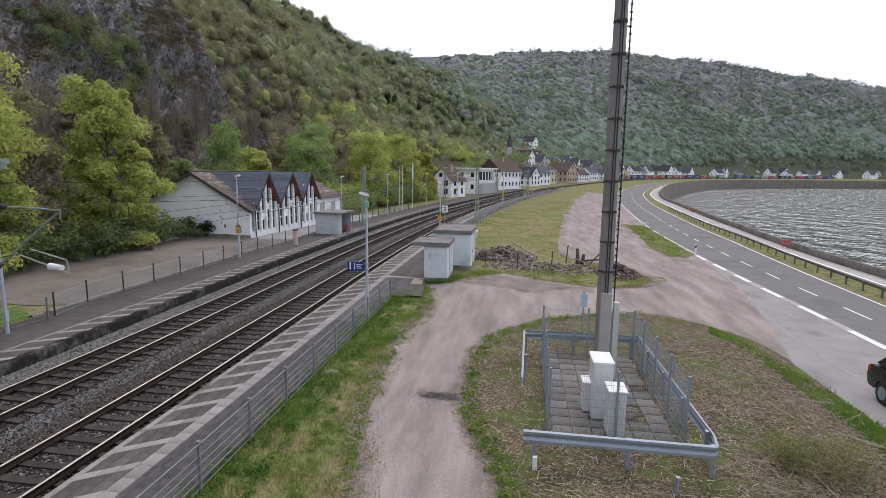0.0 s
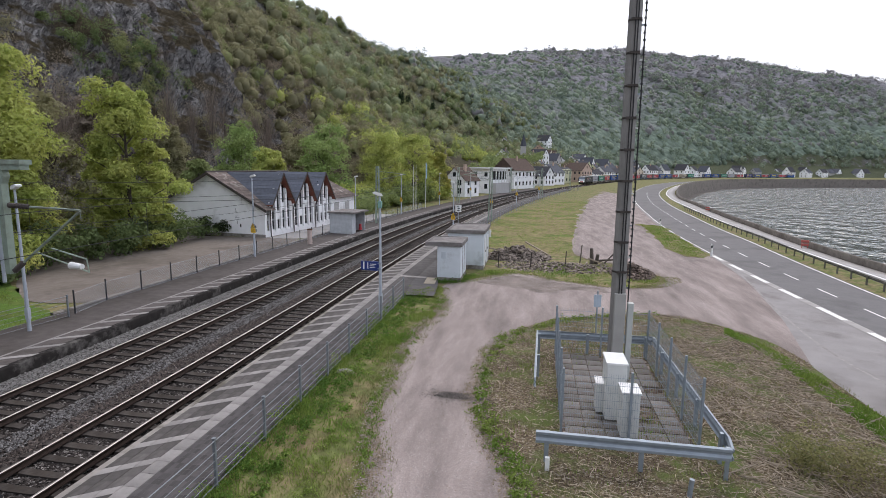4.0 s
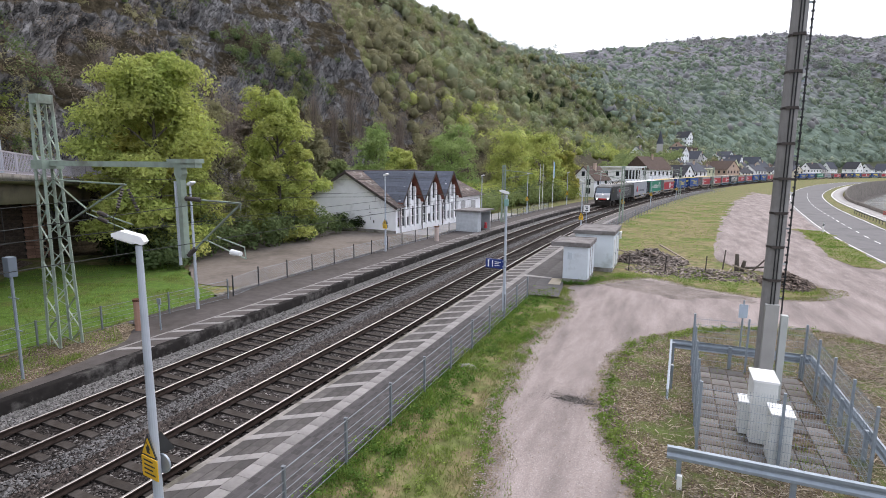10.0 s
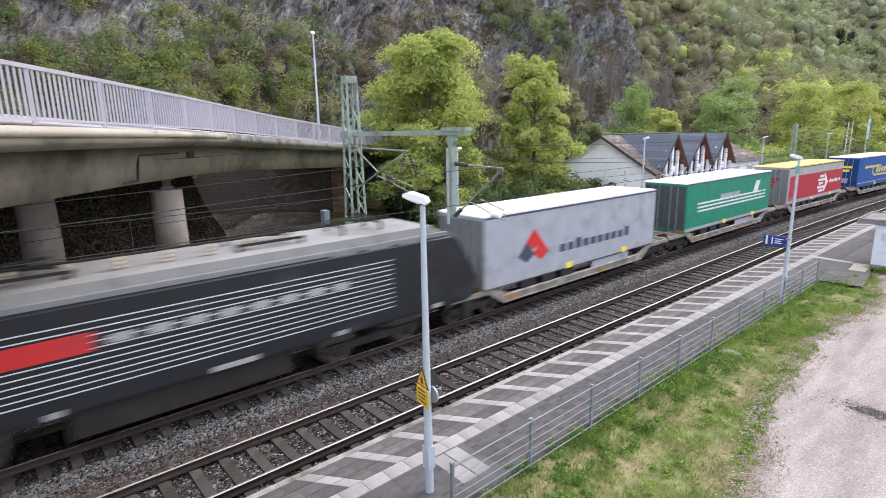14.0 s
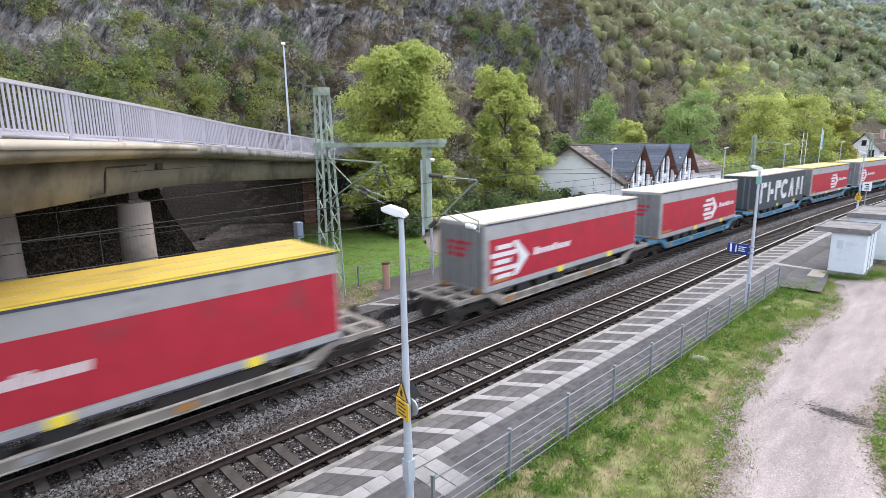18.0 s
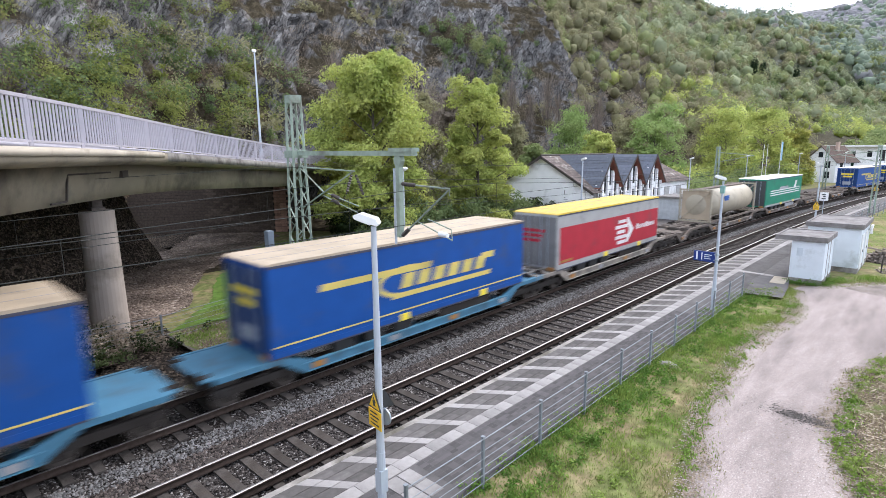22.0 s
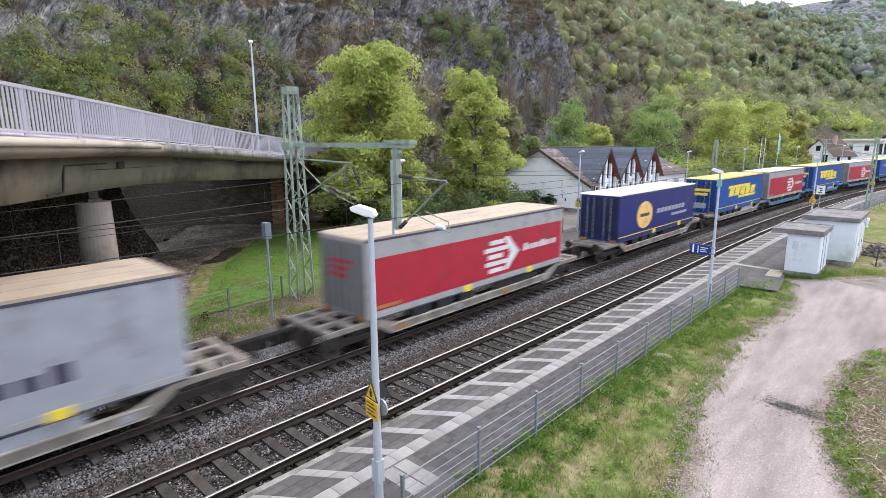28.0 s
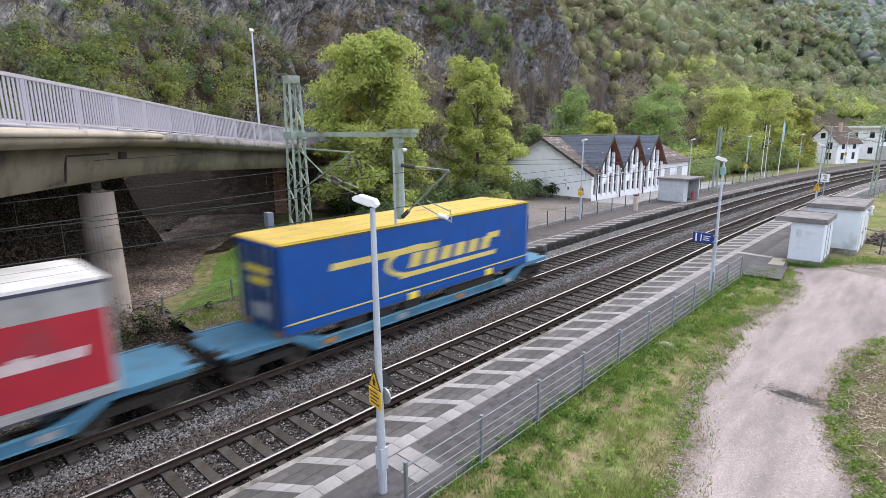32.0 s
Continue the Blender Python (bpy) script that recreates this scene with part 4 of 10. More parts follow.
for s, d in ((74, -5.2), (94, -5.2), (116, -5.2)):
    x, y = P(s, d)
    platform_lamp(float(x), float(y), 0.34, 5.5, -15, 0.055)
for s, d in ((50.5, 7.2), (76, 7.4), (100, 7.6), (128, 7.8)):
    x, y = P(s, d)
    platform_lamp(float(x), float(y), 0.34, 5.2, 205, 0.055)

# blue track sign on the lamp
sg = thing("track_sign", pose(-6.5, 23.25, 0.32), "dark blue track number sign fixed to a lamp pole", "sign")
a = pose(0, 0, 0, 0, 0, -8)
bm = B()
box(bm, -0.95, -0.07, -0.03, 0.03, 2.0, 2.42, a, bevel=0.006)
part("board", bm, M["blue_sign"], sg)
for z in (2.08, 2.32):
    bm = B()
    box(bm, -0.1, 0.07, -0.07, 0.07, z, z + 0.05, a)
    part("clamp", bm, M["steel"], sg)
cu = bpy.data.curves.new("digit", "FONT")
cu.body, cu.size, cu.extrude, cu.offset = "1", 0.46, 0.003, 0.011
tob = new("digit", cu)
dg = bpy.context.evaluated_depsgraph_get()
tme = bpy.data.meshes.new_from_object(tob.evaluated_get(dg))
bpy.data.objects.remove(tob)
tme.materials.clear()
tme.materials.append(M["white"])
part("digit", tme, None, sg, at=a @ pose(-0.92, -0.036, 2.06, 90, 0, 0))
for k, (x0, x1, z0, z1) in enumerate([(-0.62, -0.58, 2.06, 2.36), (-0.5, -0.2, 2.28, 2.31), (-0.5, -0.28, 2.2, 2.23), (-0.5, -0.24, 2.12, 2.15)]):
    bm = B()
    box(bm, x0, x1, -0.037, -0.03, z0, z1, a)
    part("lettering_bar", bm, M["white"], sg)


# ---- two huts ----
def hut(x0, x1, y0, y1, h, label, porch=0.0, seed=0):
    ob = thing("hut", pose(x0, y0, 0.28), label, "hut", "two utility huts")
    w, l = x1 - x0, y1 - y0
    bm = B()
    box(bm, 0, w, 0, l, 0, h, bevel=0.02)
    part("wall", bm, M["hut_wall"], ob)
    bm = B()
    box(bm, -0.01, w + 0.01, -0.01, l + 0.01, -0.05, 0.22)
    part("plinth", bm, M["kerb"], ob)
    bm = B()
    box(bm, -0.12 - porch, w + 0.1, -0.12, l + 0.12, h, h + 0.2, bevel=0.02)
    part("roof_slab", bm, M["hut_roof"], ob, "weathered flat roof slab")
    bm = B()
    box(bm, -porch, w, 0.05, l, h + 0.2, h + 0.215)
    part("roof_felt", bm, M["hut_roof"], ob)
    for k in range(4):
        bm = B()
        e = 0.1
        if k < 2:
            box(bm, -0.12 - porch, w + 0.1, (-0.12, l + 0.02)[k], (-0.02, l + 0.12)[k], h + 0.2, h + 0.25)
        else:
            box(bm, (-0.12 - porch, w)[k - 2], (-0.02 - porch, w + 0.1)[k - 2], -0.02, l + 0.02, h + 0.2, h + 0.25)
        part("roof_kerb", bm, M["hut_roof"], ob)
    return ob


ha = hut(-5.3, -3.9, 31.2, 33.9, 2.1, "small pale blue-grey rendered hut with a flat roof", 0.6)
bm = B()
box(bm, 0.25, 0.5, -0.012, 0.0, 1.35, 1.75)
part("faded_patch", bm, mat("faded_render", (0.48, 0.53, 0.57), 0.9), ha)
for yy in (0.9, 1.7):
    bm = B()
    box(bm, 1.4, 1.415, yy - 0.03, yy + 0.03, 0.2, 2.1)
    part("seam", bm, M["kerb"], ha)
hb = hut(-5.35, -2.95, 35.6, 39.9, 2.35, "larger pale blue-grey rendered hut with a grey flat roof")
for yy in (0.9, 2.6):
    bm = B()
    box(bm, 2.4, 2.43, yy - 0.45, yy + 0.45, 0.05, 2.0, bevel=0.005)
    d = part("door", bm, mat("white_metal_door", (0.66, 0.67, 0.66), 0.6), hb)
    bm = B()
    box(bm, 2.43, 2.46, yy + 0.3, yy + 0.34, 0.95, 1.1)
    part("handle", bm, M["black_paint"], d)
bm = B()
box(bm, 2.5, 2.62, 3.2, 3.7, 1.75, 2.25, bevel=0.02)
box(bm, 2.4, 2.5, 3.4, 3.5, 1.95, 2.05)
hl = part("floodlight", bm, M["white"], hb)
bm = B()
box(bm, 2.615, 2.625, 3.25, 3.65, 1.8, 2.1)
part("floodlight_glass", bm, M["glass"], hl)
bm = B()
box(bm, -0.62, 0.02, -1.7, 0.0, 0.0, 0.075, bevel=0.01)
step = solid("paved_step", bm, mat("sandy_concrete", (0.42, 0.36, 0.28), 0.95, 0, 0.15, 3, 0.3, 40), "sandy concrete slab beside the hut", "slab", at=pose(-5.35, 31.6, 0.3, 0, 0, 4))
# asphalt apron from the platform to the huts, with a pale cross slab
patch("pavement_apron", [(-6.25, 26.95), (-4.75, 27.1), (-4.95, 29.6), (-5.2, 31.1), (-5.3, 33.8), (-5.3, 39.5), (-6.6, 39.5), (-6.6, 30)], 0.357, M["asphalt"], "dark worn asphalt apron before the huts", "asphalt", 0.05, 37, 0.3)
bm = B()
for k in range(4):
    box(bm, -7.72 + 0.43 * k, -7.31 + 0.43 * k, 31.55 - 0.05 * k, 31.93 - 0.05 * k, 0.3, 0.367, bevel=0.006)
solid("cross_slab", bm, M["slab_pale"], "pale slabs laid across the platform asphalt", "slab")
# stone in the grass
bm = B()
bmesh.ops.create_icosphere(bm, subdivisions=2, radius=0.3)
for v in bm.verts:
    v.co = Vector((v.co.x * 1.2, v.co.y * 0.8, v.co.z * 0.35)) * (1 + 0.15 * noise.noise(v.co * 4))
solid("manhole_stone", bm, M["kerb"], "flat pale stone lying in the grass strip", "stone", at=pose(-5.75, 16.4, 0.235))
# km sign
km = thing("distance_sign", pose(-10.75 + 2.3, 63, 0.3), "small white distance board on a post", "sign")
bm = B()
rod(bm, (0, 0, 0), (0, 0, 2.2), 0.035)
part("post", bm, M["steel"], km)
bm = B()
box(bm, -0.35, 0.35, -0.03, 0.0, 1.5, 2.3, bevel=0.01)
part("board", bm, M["white"], km)
for k in range(3):
    bm = B()
    box(bm, -0.18 + 0.1 * (k % 2), 0.15, -0.04, -0.03, 1.65 + 0.2 * k, 1.75 + 0.2 * k)
    part("lettering_bar", bm, M["black_paint"], km)


# ---- rubble and stump ----
def heap(name, x, y, rx, ry, h, n, size, label, material, seed, long=1.0):
    rnd = np.random.default_rng(seed)
    cube = np.array([(a, b, c) for a in (-1, 1) for b in (-1, 1) for c in (-1, 1)], float)
    cf = np.array([(0, 1, 3, 2), (4, 6, 7, 5), (0, 4, 5, 1), (2, 3, 7, 6), (0, 2, 6, 4), (1, 5, 7, 3)])
    vs, fs = [], []
    for i in range(n):
        a, r = rnd.uniform(0, 6.28), math.sqrt(rnd.random())
        px, py = x + rx * r * math.cos(a), y + ry * r * math.sin(a)
        pz = 0.2 + h * (1 - r ** 1.3) * rnd.uniform(0.2, 1.0)
        m = Euler(rnd.uniform(-0.7, 0.7, 3)).to_matrix() @ Matrix.Rotation(rnd.uniform(0, 6.28), 3, "Z")
        k = size * rnd.uniform(0.4, 1.3)
        sc = np.array([k * long * rnd.uniform(0.5, 1.6), k * 0.5, k * 0.3])
        o = len(vs)
        vs += [tuple(m @ Vector(c * sc * rnd.uniform(0.75, 1.1, 3)) + Vector((px, py, pz))) for c in cube]
        fs += [tuple(f + o) for f in cf]
    ob = new(name, raw(name, vs, fs, material))
    return tagged(ob, label, "rubble", kind="stuff")


M["rubble"] = mat("broken_stone_rubble", (0.22, 0.185, 0.16), 0.95, 0, 0.25, 5, island=0.5)
heap("rubble_heap", -0.9, 41.0, 2.6, 1.8, 1.0, 1300, 0.14, "heap of broken stones and old timber", M["rubble"], 5, 1.4)
heap("rubble_heap", 2.2, 37.5, 4.6, 2.2, 0.22, 900, 0.1, "scattered stones and brushwood on the verge", M["rubble"], 6, 1.5)
heap("earth_heap", 6.7, 36.4, 1.5, 2.4, 0.75, 1600, 0.1, "low heap of dark brown earth and stones", mat("heaped_earth", (0.15, 0.118, 0.10), 0.97, 0, 0.3, 4, island=0.5), 7)
for k, (x, y, l, a, t) in enumerate([(-2.2, 40.6, 2.0, 30, 12), (0.6, 42.2, 2.4, -40, 18), (-0.4, 40.2, 1.5, 80, 8), (4.9, 38.9, 1.6, 20, 20)]):
    bm = B()
    box(bm, -l / 2, l / 2, -0.07, 0.07, -0.05, 0.05, bevel=0.01)
    solid("timber", bm, M["wood_pale"], "old grey timber lying on the rubble", "timber", "old timbers", at=pose(x, y, 0.85 if k < 3 else 0.5, 0, t, a))
st = thing("tree_stump", pose(4.8, 39.2, 0.3), "dark broken tree stumps with short limbs", "tree stump")
for k, (a, b, r) in enumerate([((-0.3, 0, 0), (-0.35, 0.1, 1.1), 0.16), ((0.0, 0.1, 0), (0.1, 0, 0.7), 0.15), ((0.5, 0, 0), (1.5, 0.2, 1.1), 0.06), ((1.6, 0, 0), (1.5, 0.2, 1.3), 0.07), ((-1.1, 0.3, 0), (-1.0, 0.3, 1.3), 0.05), ((0.2, 0.3, 0.2), (1.4, 0.5, 0.3), 0.08)]):
    bm = B()
    rod(bm, a, b, r, r * 0.7, 9)
    part("limb", bm, M["bark"], st)
for k, (x, y) in enumerate([(-2.0, 36.6), (0.2, 37.0), (2.6, 38.2), (5.9, 37.4)]):
    bm = B()
    rod(bm, (0, 0, -0.1), (0.03, 0, 1.0), 0.035, seg=7)
    solid("stake", bm, M["wood_dark"], "thin dark wooden stake in the verge", "stake", "stakes", at=pose(x, y, 0.3))

# ---- the white hall with three glazed gables ----
def tiled(ob, name, material, a, b, c, d, n):
    """A roof plane built course by course."""
    for k in range(n):
        bm = B()
        courses(bm, a, b, c, d, n, 0.025, k)
        part(name, bm, material, ob)


def courses(bm, a, b, c, d, n, lift=0.025, only=None):
    """A roof plane a-b (eave) to d-c (ridge) in n overlapping courses."""
    a, b, c, d = Vector(a), Vector(b), Vector(c), Vector(d)
    nor = (b - a).cross(d - a)
    if nor.length < 1e-6:
        nor = (c - b).cross(a - b)
    nor = nor.normalized()
    if nor.z < 0:
        nor = -nor
    for k in range(n) if only is None else (only,):
        t0, t1 = k / n, (k + 1.15) / n
        t1 = min(t1, 1)
        p0, p1, q0, q1 = a.lerp(d, t0), b.lerp(c, t0), a.lerp(d, t1), b.lerp(c, t1)
        v = [bm.verts.new(p) for p in (p0 + nor * lift, p1 + nor * lift, q1 + nor * 0.004, q0 + nor * 0.004, p0 - nor * 0.01, p1 - nor * 0.01)]
        if (q1 - q0).length > 1e-4:
            bm.faces.new((v[0], v[1], v[2], v[3]))
        else:
            bm.faces.new((v[0], v[1], v[2]))
        bm.faces.new((v[4], v[5], v[1], v[0]))
    return bm


def hall():
    ob = thing("hall", pose(-24.26, 46.43, 0.3, 0, 0, -5.6), "white rendered hall with slate roof and three tall glazed gables", "hall")
    W, Lh, E, R = 11.6, 13.7, 2.85, 6.0
    bm = B()
    prism(bm, [(0, -0.2), (0, E), (-W / 2, R - 0.12), (-W, E), (-W, -0.2)], 0, 0.35)
    part("gable_wall", bm, M["white_wall"], ob)
    bm = B()
    prism(bm, [(0, -0.2), (0, E), (-W / 2, R - 0.12), (-W, E), (-W, -0.2)], Lh - 0.35, Lh)
    part("gable_wall", bm, M["white_wall"], ob)
    bm = B()
    box(bm, -W, -W + 0.3, 0.35, Lh - 0.35, -0.2, E)
    part("back_wall", bm, M["white_wall"], ob)
    bm = B()
    box(bm, -0.28, 0.0, 0.35, Lh - 0.35, -0.2, 0.55)
    part("sill_wall", bm, M["white_wall"], ob)
    bm = B()
    box(bm, -W - 0.02, 0.02, -0.03, 0.0, -0.2, 0.28)
    part("plinth", bm, M["kerb"], ob)
    # main roof
    o = 0.45
    bm = B()
    tiled(ob, "roof_course", M["tile_brown"], (-W - 0.5, -o, E - 0.28), (-W - 0.5, Lh + 0.1, E - 0.28), (-W / 2, Lh + 0.1, R), (-W / 2, -o, R), 16)
    bm = B()
    tiled(ob, "roof_course", M["tile_brown"], (0.5, -o, E - 0.28), (0.5, 1.1, E - 0.28), (-W / 2, 2.4, R), (-W / 2, -o, R), 16)
    for sx in (1, -1):
        bm = B()
        x0, x1 = (-W / 2, 0.5) if sx > 0 else (-W - 0.5, -W / 2)
        za, zb = (R, E - 0.28) if sx > 0 else (E - 0.28, R)
        prism(bm, [(x0, za + 0.02), (x1, zb + 0.02), (x1, zb - 0.25), (x0, za - 0.25)], -o - 0.04, -o)
        part("verge_board", bm, M["wood_dark"], ob)
        bm = B()
        prism(bm, [(x0, za - 0.03), (x1, zb - 0.03), (x1, zb - 0.07), (x0, za - 0.07)], -o, 0.1)
        part("soffit", bm, M["wood_dark"], ob)
    bm = B()
    rod(bm, (-W / 2, -o, R + 0.02), (-W / 2, Lh, R + 0.02), 0.1, seg=8)
    part("ridge", bm, M["wood_dark"], ob)
    # three cross gables
    spans = [(0.65, 2.7, 4.76), (4.76, 7.2, 9.27), (9.27, 11.34, 13.56)]
    for s0, sp, s1 in spans:
        fx = 0.45
        zl = 3.0
        for (ya, yb, nm) in ((s0, sp, "l"), (s1, sp, "r")):
            bm = B()
            tiled(ob, "slate_course", M["slate"], (-W / 2 + 2.0, ya, zl), (fx, ya, zl), (fx, yb, R), (-W / 2, yb, R), 12)
            bm = B()
            prism(bm, [(ya, zl - 0.16), (ya, zl + 0.04), (yb, R + 0.05), (yb, R - 0.2)], fx, fx + 0.05)
            bmesh.ops.transform(bm, matrix=SWAPM, verts=bm.verts[:])
            part("verge_board", bm, M["wood_dark"], ob)
            bm = B()
            prism(bm, [(ya, zl - 0.1), (ya, zl), (yb, R - 0.05), (yb, R - 0.22)], -0.35, fx)
            bmesh.ops.transform(bm, matrix=SWAPM, verts=bm.verts[:])
            part("soffit", bm, M["wood_red"], ob, "red-brown boarded soffit")
        n = 4
        for k in range(n + 1):
            y = s0 + 0.25 + (s1 - s0 - 0.5) * k / n
            top = zl + (R - zl) * (1 - abs(y - sp) / max(sp - s0, s1 - sp)) - 0.15
            bm = B()
            prism(bm, [(-0.14, 0.4), (0.1, 0.4), (0.06, top), (-0.14, top)], y - 0.14, y + 0.14)
            part("pilaster", bm, M["white_wall"], ob)
            if k < n:
                y2 = s0 + 0.25 + (s1 - s0 - 0.5) * (k + 1) / n
                ym = (y + y2) / 2
                top = zl + (R - zl) * (1 - abs(ym - sp) / max(sp - s0, s1 - sp)) - 0.45
                bm = B()
                box(bm, -0.2, -0.16, y + 0.1, y2 - 0.1, 0.55, max(top, 2.2))
                win = part("window", bm, M["glass"], ob)
                for zz in (0.55, 1.5, 2.35):
                    bm = B()
                    box(bm, -0.16, -0.11, y + 0.1, y2 - 0.1, zz, zz + 0.07)
                    part("window_bar", bm, M["frame_white"], win)
                if k in (1, 2):
                    bm = B()
                    box(bm, -0.16, -0.05, y + 0.12, y2 - 0.12, 1.55, 2.3) if (k == 1) else box(bm, -0.16, -0.05, y + 0.12, y2 - 0.12, 2.5, 3.1)
                    part("panel", bm, M["white_wall"], win)
        bm = B()
        rod(bm, (0.3, s0 + 0.05, zl - 0.1), (0.16, s0 + 0.05, zl - 0.5), 0.05)
        rod(bm, (0.16, s0 + 0.05, zl - 0.5), (0.16, s0 + 0.05, 0.0), 0.05)
        part("downpipe", bm, M["wood_dark"], ob)
    bm = B()
    for k, (x, z, w, h) in enumerate([(-3.2, 1.75, 0.5, 0.04), (-3.1, 2.3, 0.05, 0.35), (-3.0, 1.2, 0.05, 0.3), (-2.7, 0.9, 0.15, 0.3), (-3.15, 1.9, 0.2, 0.05)]):
        box(bm, x, x + w, -0.01, 0.0, z, z + h)
    part("wall_ornament", bm, M["black_paint"], ob, "thin dark iron figure on the wall")
    return ob


SWAPM = Matrix(((0, 1, 0, 0), (1, 0, 0, 0), (0, 0, 1, 0), (0, 0, 0, 1)))
hall()

an = thing("annex", pose(-23.0, 60.1, 0.3, 0, 0, -5.6), "low white annex with a weathered brown hipped roof", "house")
bm = B()
box(bm, -7.5, 0, 0.05, 6.2, -0.2, 3.1)
part("wall", bm, M["white_wall"], an)
bm = B()
tiled(an, "roof_course", M["tile_brown"], (0.45, -0.1, 2.95), (0.45, 6.65, 2.95), (-3.6, 3.6, 5.6), (-3.6, -0.1, 5.6), 12)
tiled(an, "roof_course", M["tile_brown"], (0.45, 6.65, 2.95), (-8, 6.65, 2.95), (-3.7, 3.6, 5.6), (-3.6, 3.6, 5.6), 12)
tiled(an, "roof_course", M["tile_brown"], (-8, -0.1, 2.95), (-8, 6.65, 2.95), (-3.6, 3.6, 5.6), (-3.6, -0.1, 5.6), 12)
for y in (1.2, 4.1):
    bm = B()
    box(bm, -0.02, 0.03, y - 0.6, y + 0.6, 1.0, 2.4)
    w = part("window", bm, mat("grey_shutter", (0.38, 0.37, 0.36), 0.7), an)
    bm = B()
    for k in range(8):
        box(bm, 0.03, 0.045, y - 0.55, y + 0.55, 1.08 + 0.16 * k, 1.16 + 0.16 * k)
    part("shutter_slats", bm, mat("grey_slat", (0.45, 0.44, 0.43), 0.7), w)

sh = thing("shelter", pose(-19.75, 51.0, 0.35, 0, 0, -4), "small grey waiting shelter with flat roof, open to the platform", "shelter")
for nm, b in (("side_wall", (0, 2.4, 0, 0.12, 0, 2.0)), ("side_wall", (0, 2.4, 3.3, 3.42, 0, 2.0)), ("back_wall", (0, 0.12, 0.12, 3.3, 0, 2.0)), ("front_wall", (2.28, 2.4, 0.12, 0.9, 0, 2.0))):
    bm = B()
    box(bm, *b)
    part(nm, bm, mat("pale_shelter_panel", (0.46, 0.48, 0.50), 0.8), sh)
bm = B()
box(bm, -0.15, 2.75, -0.2, 3.65, 2.0, 2.16, bevel=0.02)
part("roof", bm, M["hut_roof"], sh)
bm = B()
box(bm, 0.5, 0.9, 1.0, 3.0, 0.42, 0.48)
part("bench", bm, M["wood_pale"], sh)
bm = B()
rod(bm, (2.2, 2.6, 0.15), (2.2, 2.6, 0.75), 0.16, 0.12, 12)
part("red_bin", bm, mat("red_plastic", (0.55, 0.05, 0.06), 0.5), sh, "red litter bin")


def bollard(x, y, h, r, m, label):
    ob = thing("ticket_post", pose(x, y, 0.33), label, "post")
    bm = B()
    rod(bm, (0, 0, 0), (0, 0, h), r, seg=12)
    part("body", bm, m, ob)
    bm = B()
    rod(bm, (0, 0, h), (0, 0, h + 0.08), r * 1.15, seg=12)
    part("cap", bm, M["rust"], ob)


bollard(-18.5, 43.2, 1.25, 0.2, mat("pink_grey_post", (0.50, 0.40, 0.36), 0.8), "pinkish square-capped post beside the platform")
bollard(-19.0, 14.6, 1.2, 0.17, mat("rusty_pink_post", (0.42, 0.25, 0.19), 0.8), "rusty pink post at the platform end")
bm = B()
rod(bm, (0, 0, 0), (0, 0, 1.25), 0.03)
box(bm, -0.1, 0.1, -0.02, 0.02, 1.05, 1.3)
solid("small_sign", bm, M["steel"], "small grey sign post on the platform", "sign", at=pose(-18.2, 14.9, 0.35))
sig = thing("signal_post", pose(-17.75, 9.65, 0.3), "slim grey post with a small dark box", "signal")
bm = B()
rod(bm, (0, 0, -0.1), (0, 0, 3.6), 0.045)
part("post", bm, M["steel"], sig)
bm = B()
box(bm, -0.14, 0.14, -0.12, 0.12, 3.25, 3.85, bevel=0.02)
part("box", bm, mat("blue_grey_box", (0.16, 0.19, 0.22), 0.6), sig)
for z in (1.6, 2.6):
    bm = B()
    bar(bm, (-0.25, 0, z), (0.25, 0, z), 0.03, 0.03)
    part("bracket", bm, M["steel"], sig)


# ---- overhead line ----
def lattice_mast(x, y, h, w0, w1, label):
    ob = thing("lattice_mast", pose(x, y, 0.25), label, "lattice mast", "catenary masts")

    def corner(i, z):
        w = w0 + (w1 - w0) * z / h
        return Vector(((-w, w, w, -w)[i] / 2, (-w, -w, w, w)[i] / 2, z))
    for i in range(4):
        bm = B()
        bar(bm, corner(i, -0.2), corner(i, h), 0.08, 0.08)
        part("leg", bm, M["green_steel"], ob)
    n = int(h / 0.62)
    for i in range(4):
        for k in range(n):
            z0, z1 = h * k / n, h * (k + 1) / n
            a, b = (i, (i + 1) % 4) if k % 2 else ((i + 1) % 4, i)
            bm = B()
            bar(bm, corner(a, z0), corner(b, z1), 0.045, 0.02)
            part("brace", bm, M["green_steel"], ob)
    bm = B()
    box(bm, -w1 / 2 - 0.04, w1 / 2 + 0.04, -w1 / 2 - 0.04, w1 / 2 + 0.04, h - 0.3, h)
    part("head_plate", bm, M["green_steel"], ob)
    bm = B()
    box(bm, -w0 / 2 - 0.15, w0 / 2 + 0.15, -w0 / 2 - 0.15, w0 / 2 + 0.15, -0.25, 0.04)
    part("footing", bm, M["kerb"], ob)
    return ob


lm = lattice_mast(-19.9, 12.3, 8.95, 0.75, 0.42, "tall pale green lattice mast beside the far platform")
lm.matrix_basis = pose(-19.9, 12.3, 0.25, 0, 0, -4.5)
bm = B()
box(bm, -0.2, 7.7, -0.12, 0.12, 6.55, 6.72)
part("crossbeam", bm, M["green_steel"], lm, "green beam reaching over the far track")
bm = B()
box(bm, -0.35, 0.35, -0.35, 0.35, 6.45, 6.75)
part("collar", bm, M["green_steel"], lm)
bm = B()
box(bm, 6.55, 7.75, -0.16, 0.16, 6.68, 6.8)
part("beam_head", bm, M["green_steel"], lm)
bm = B()
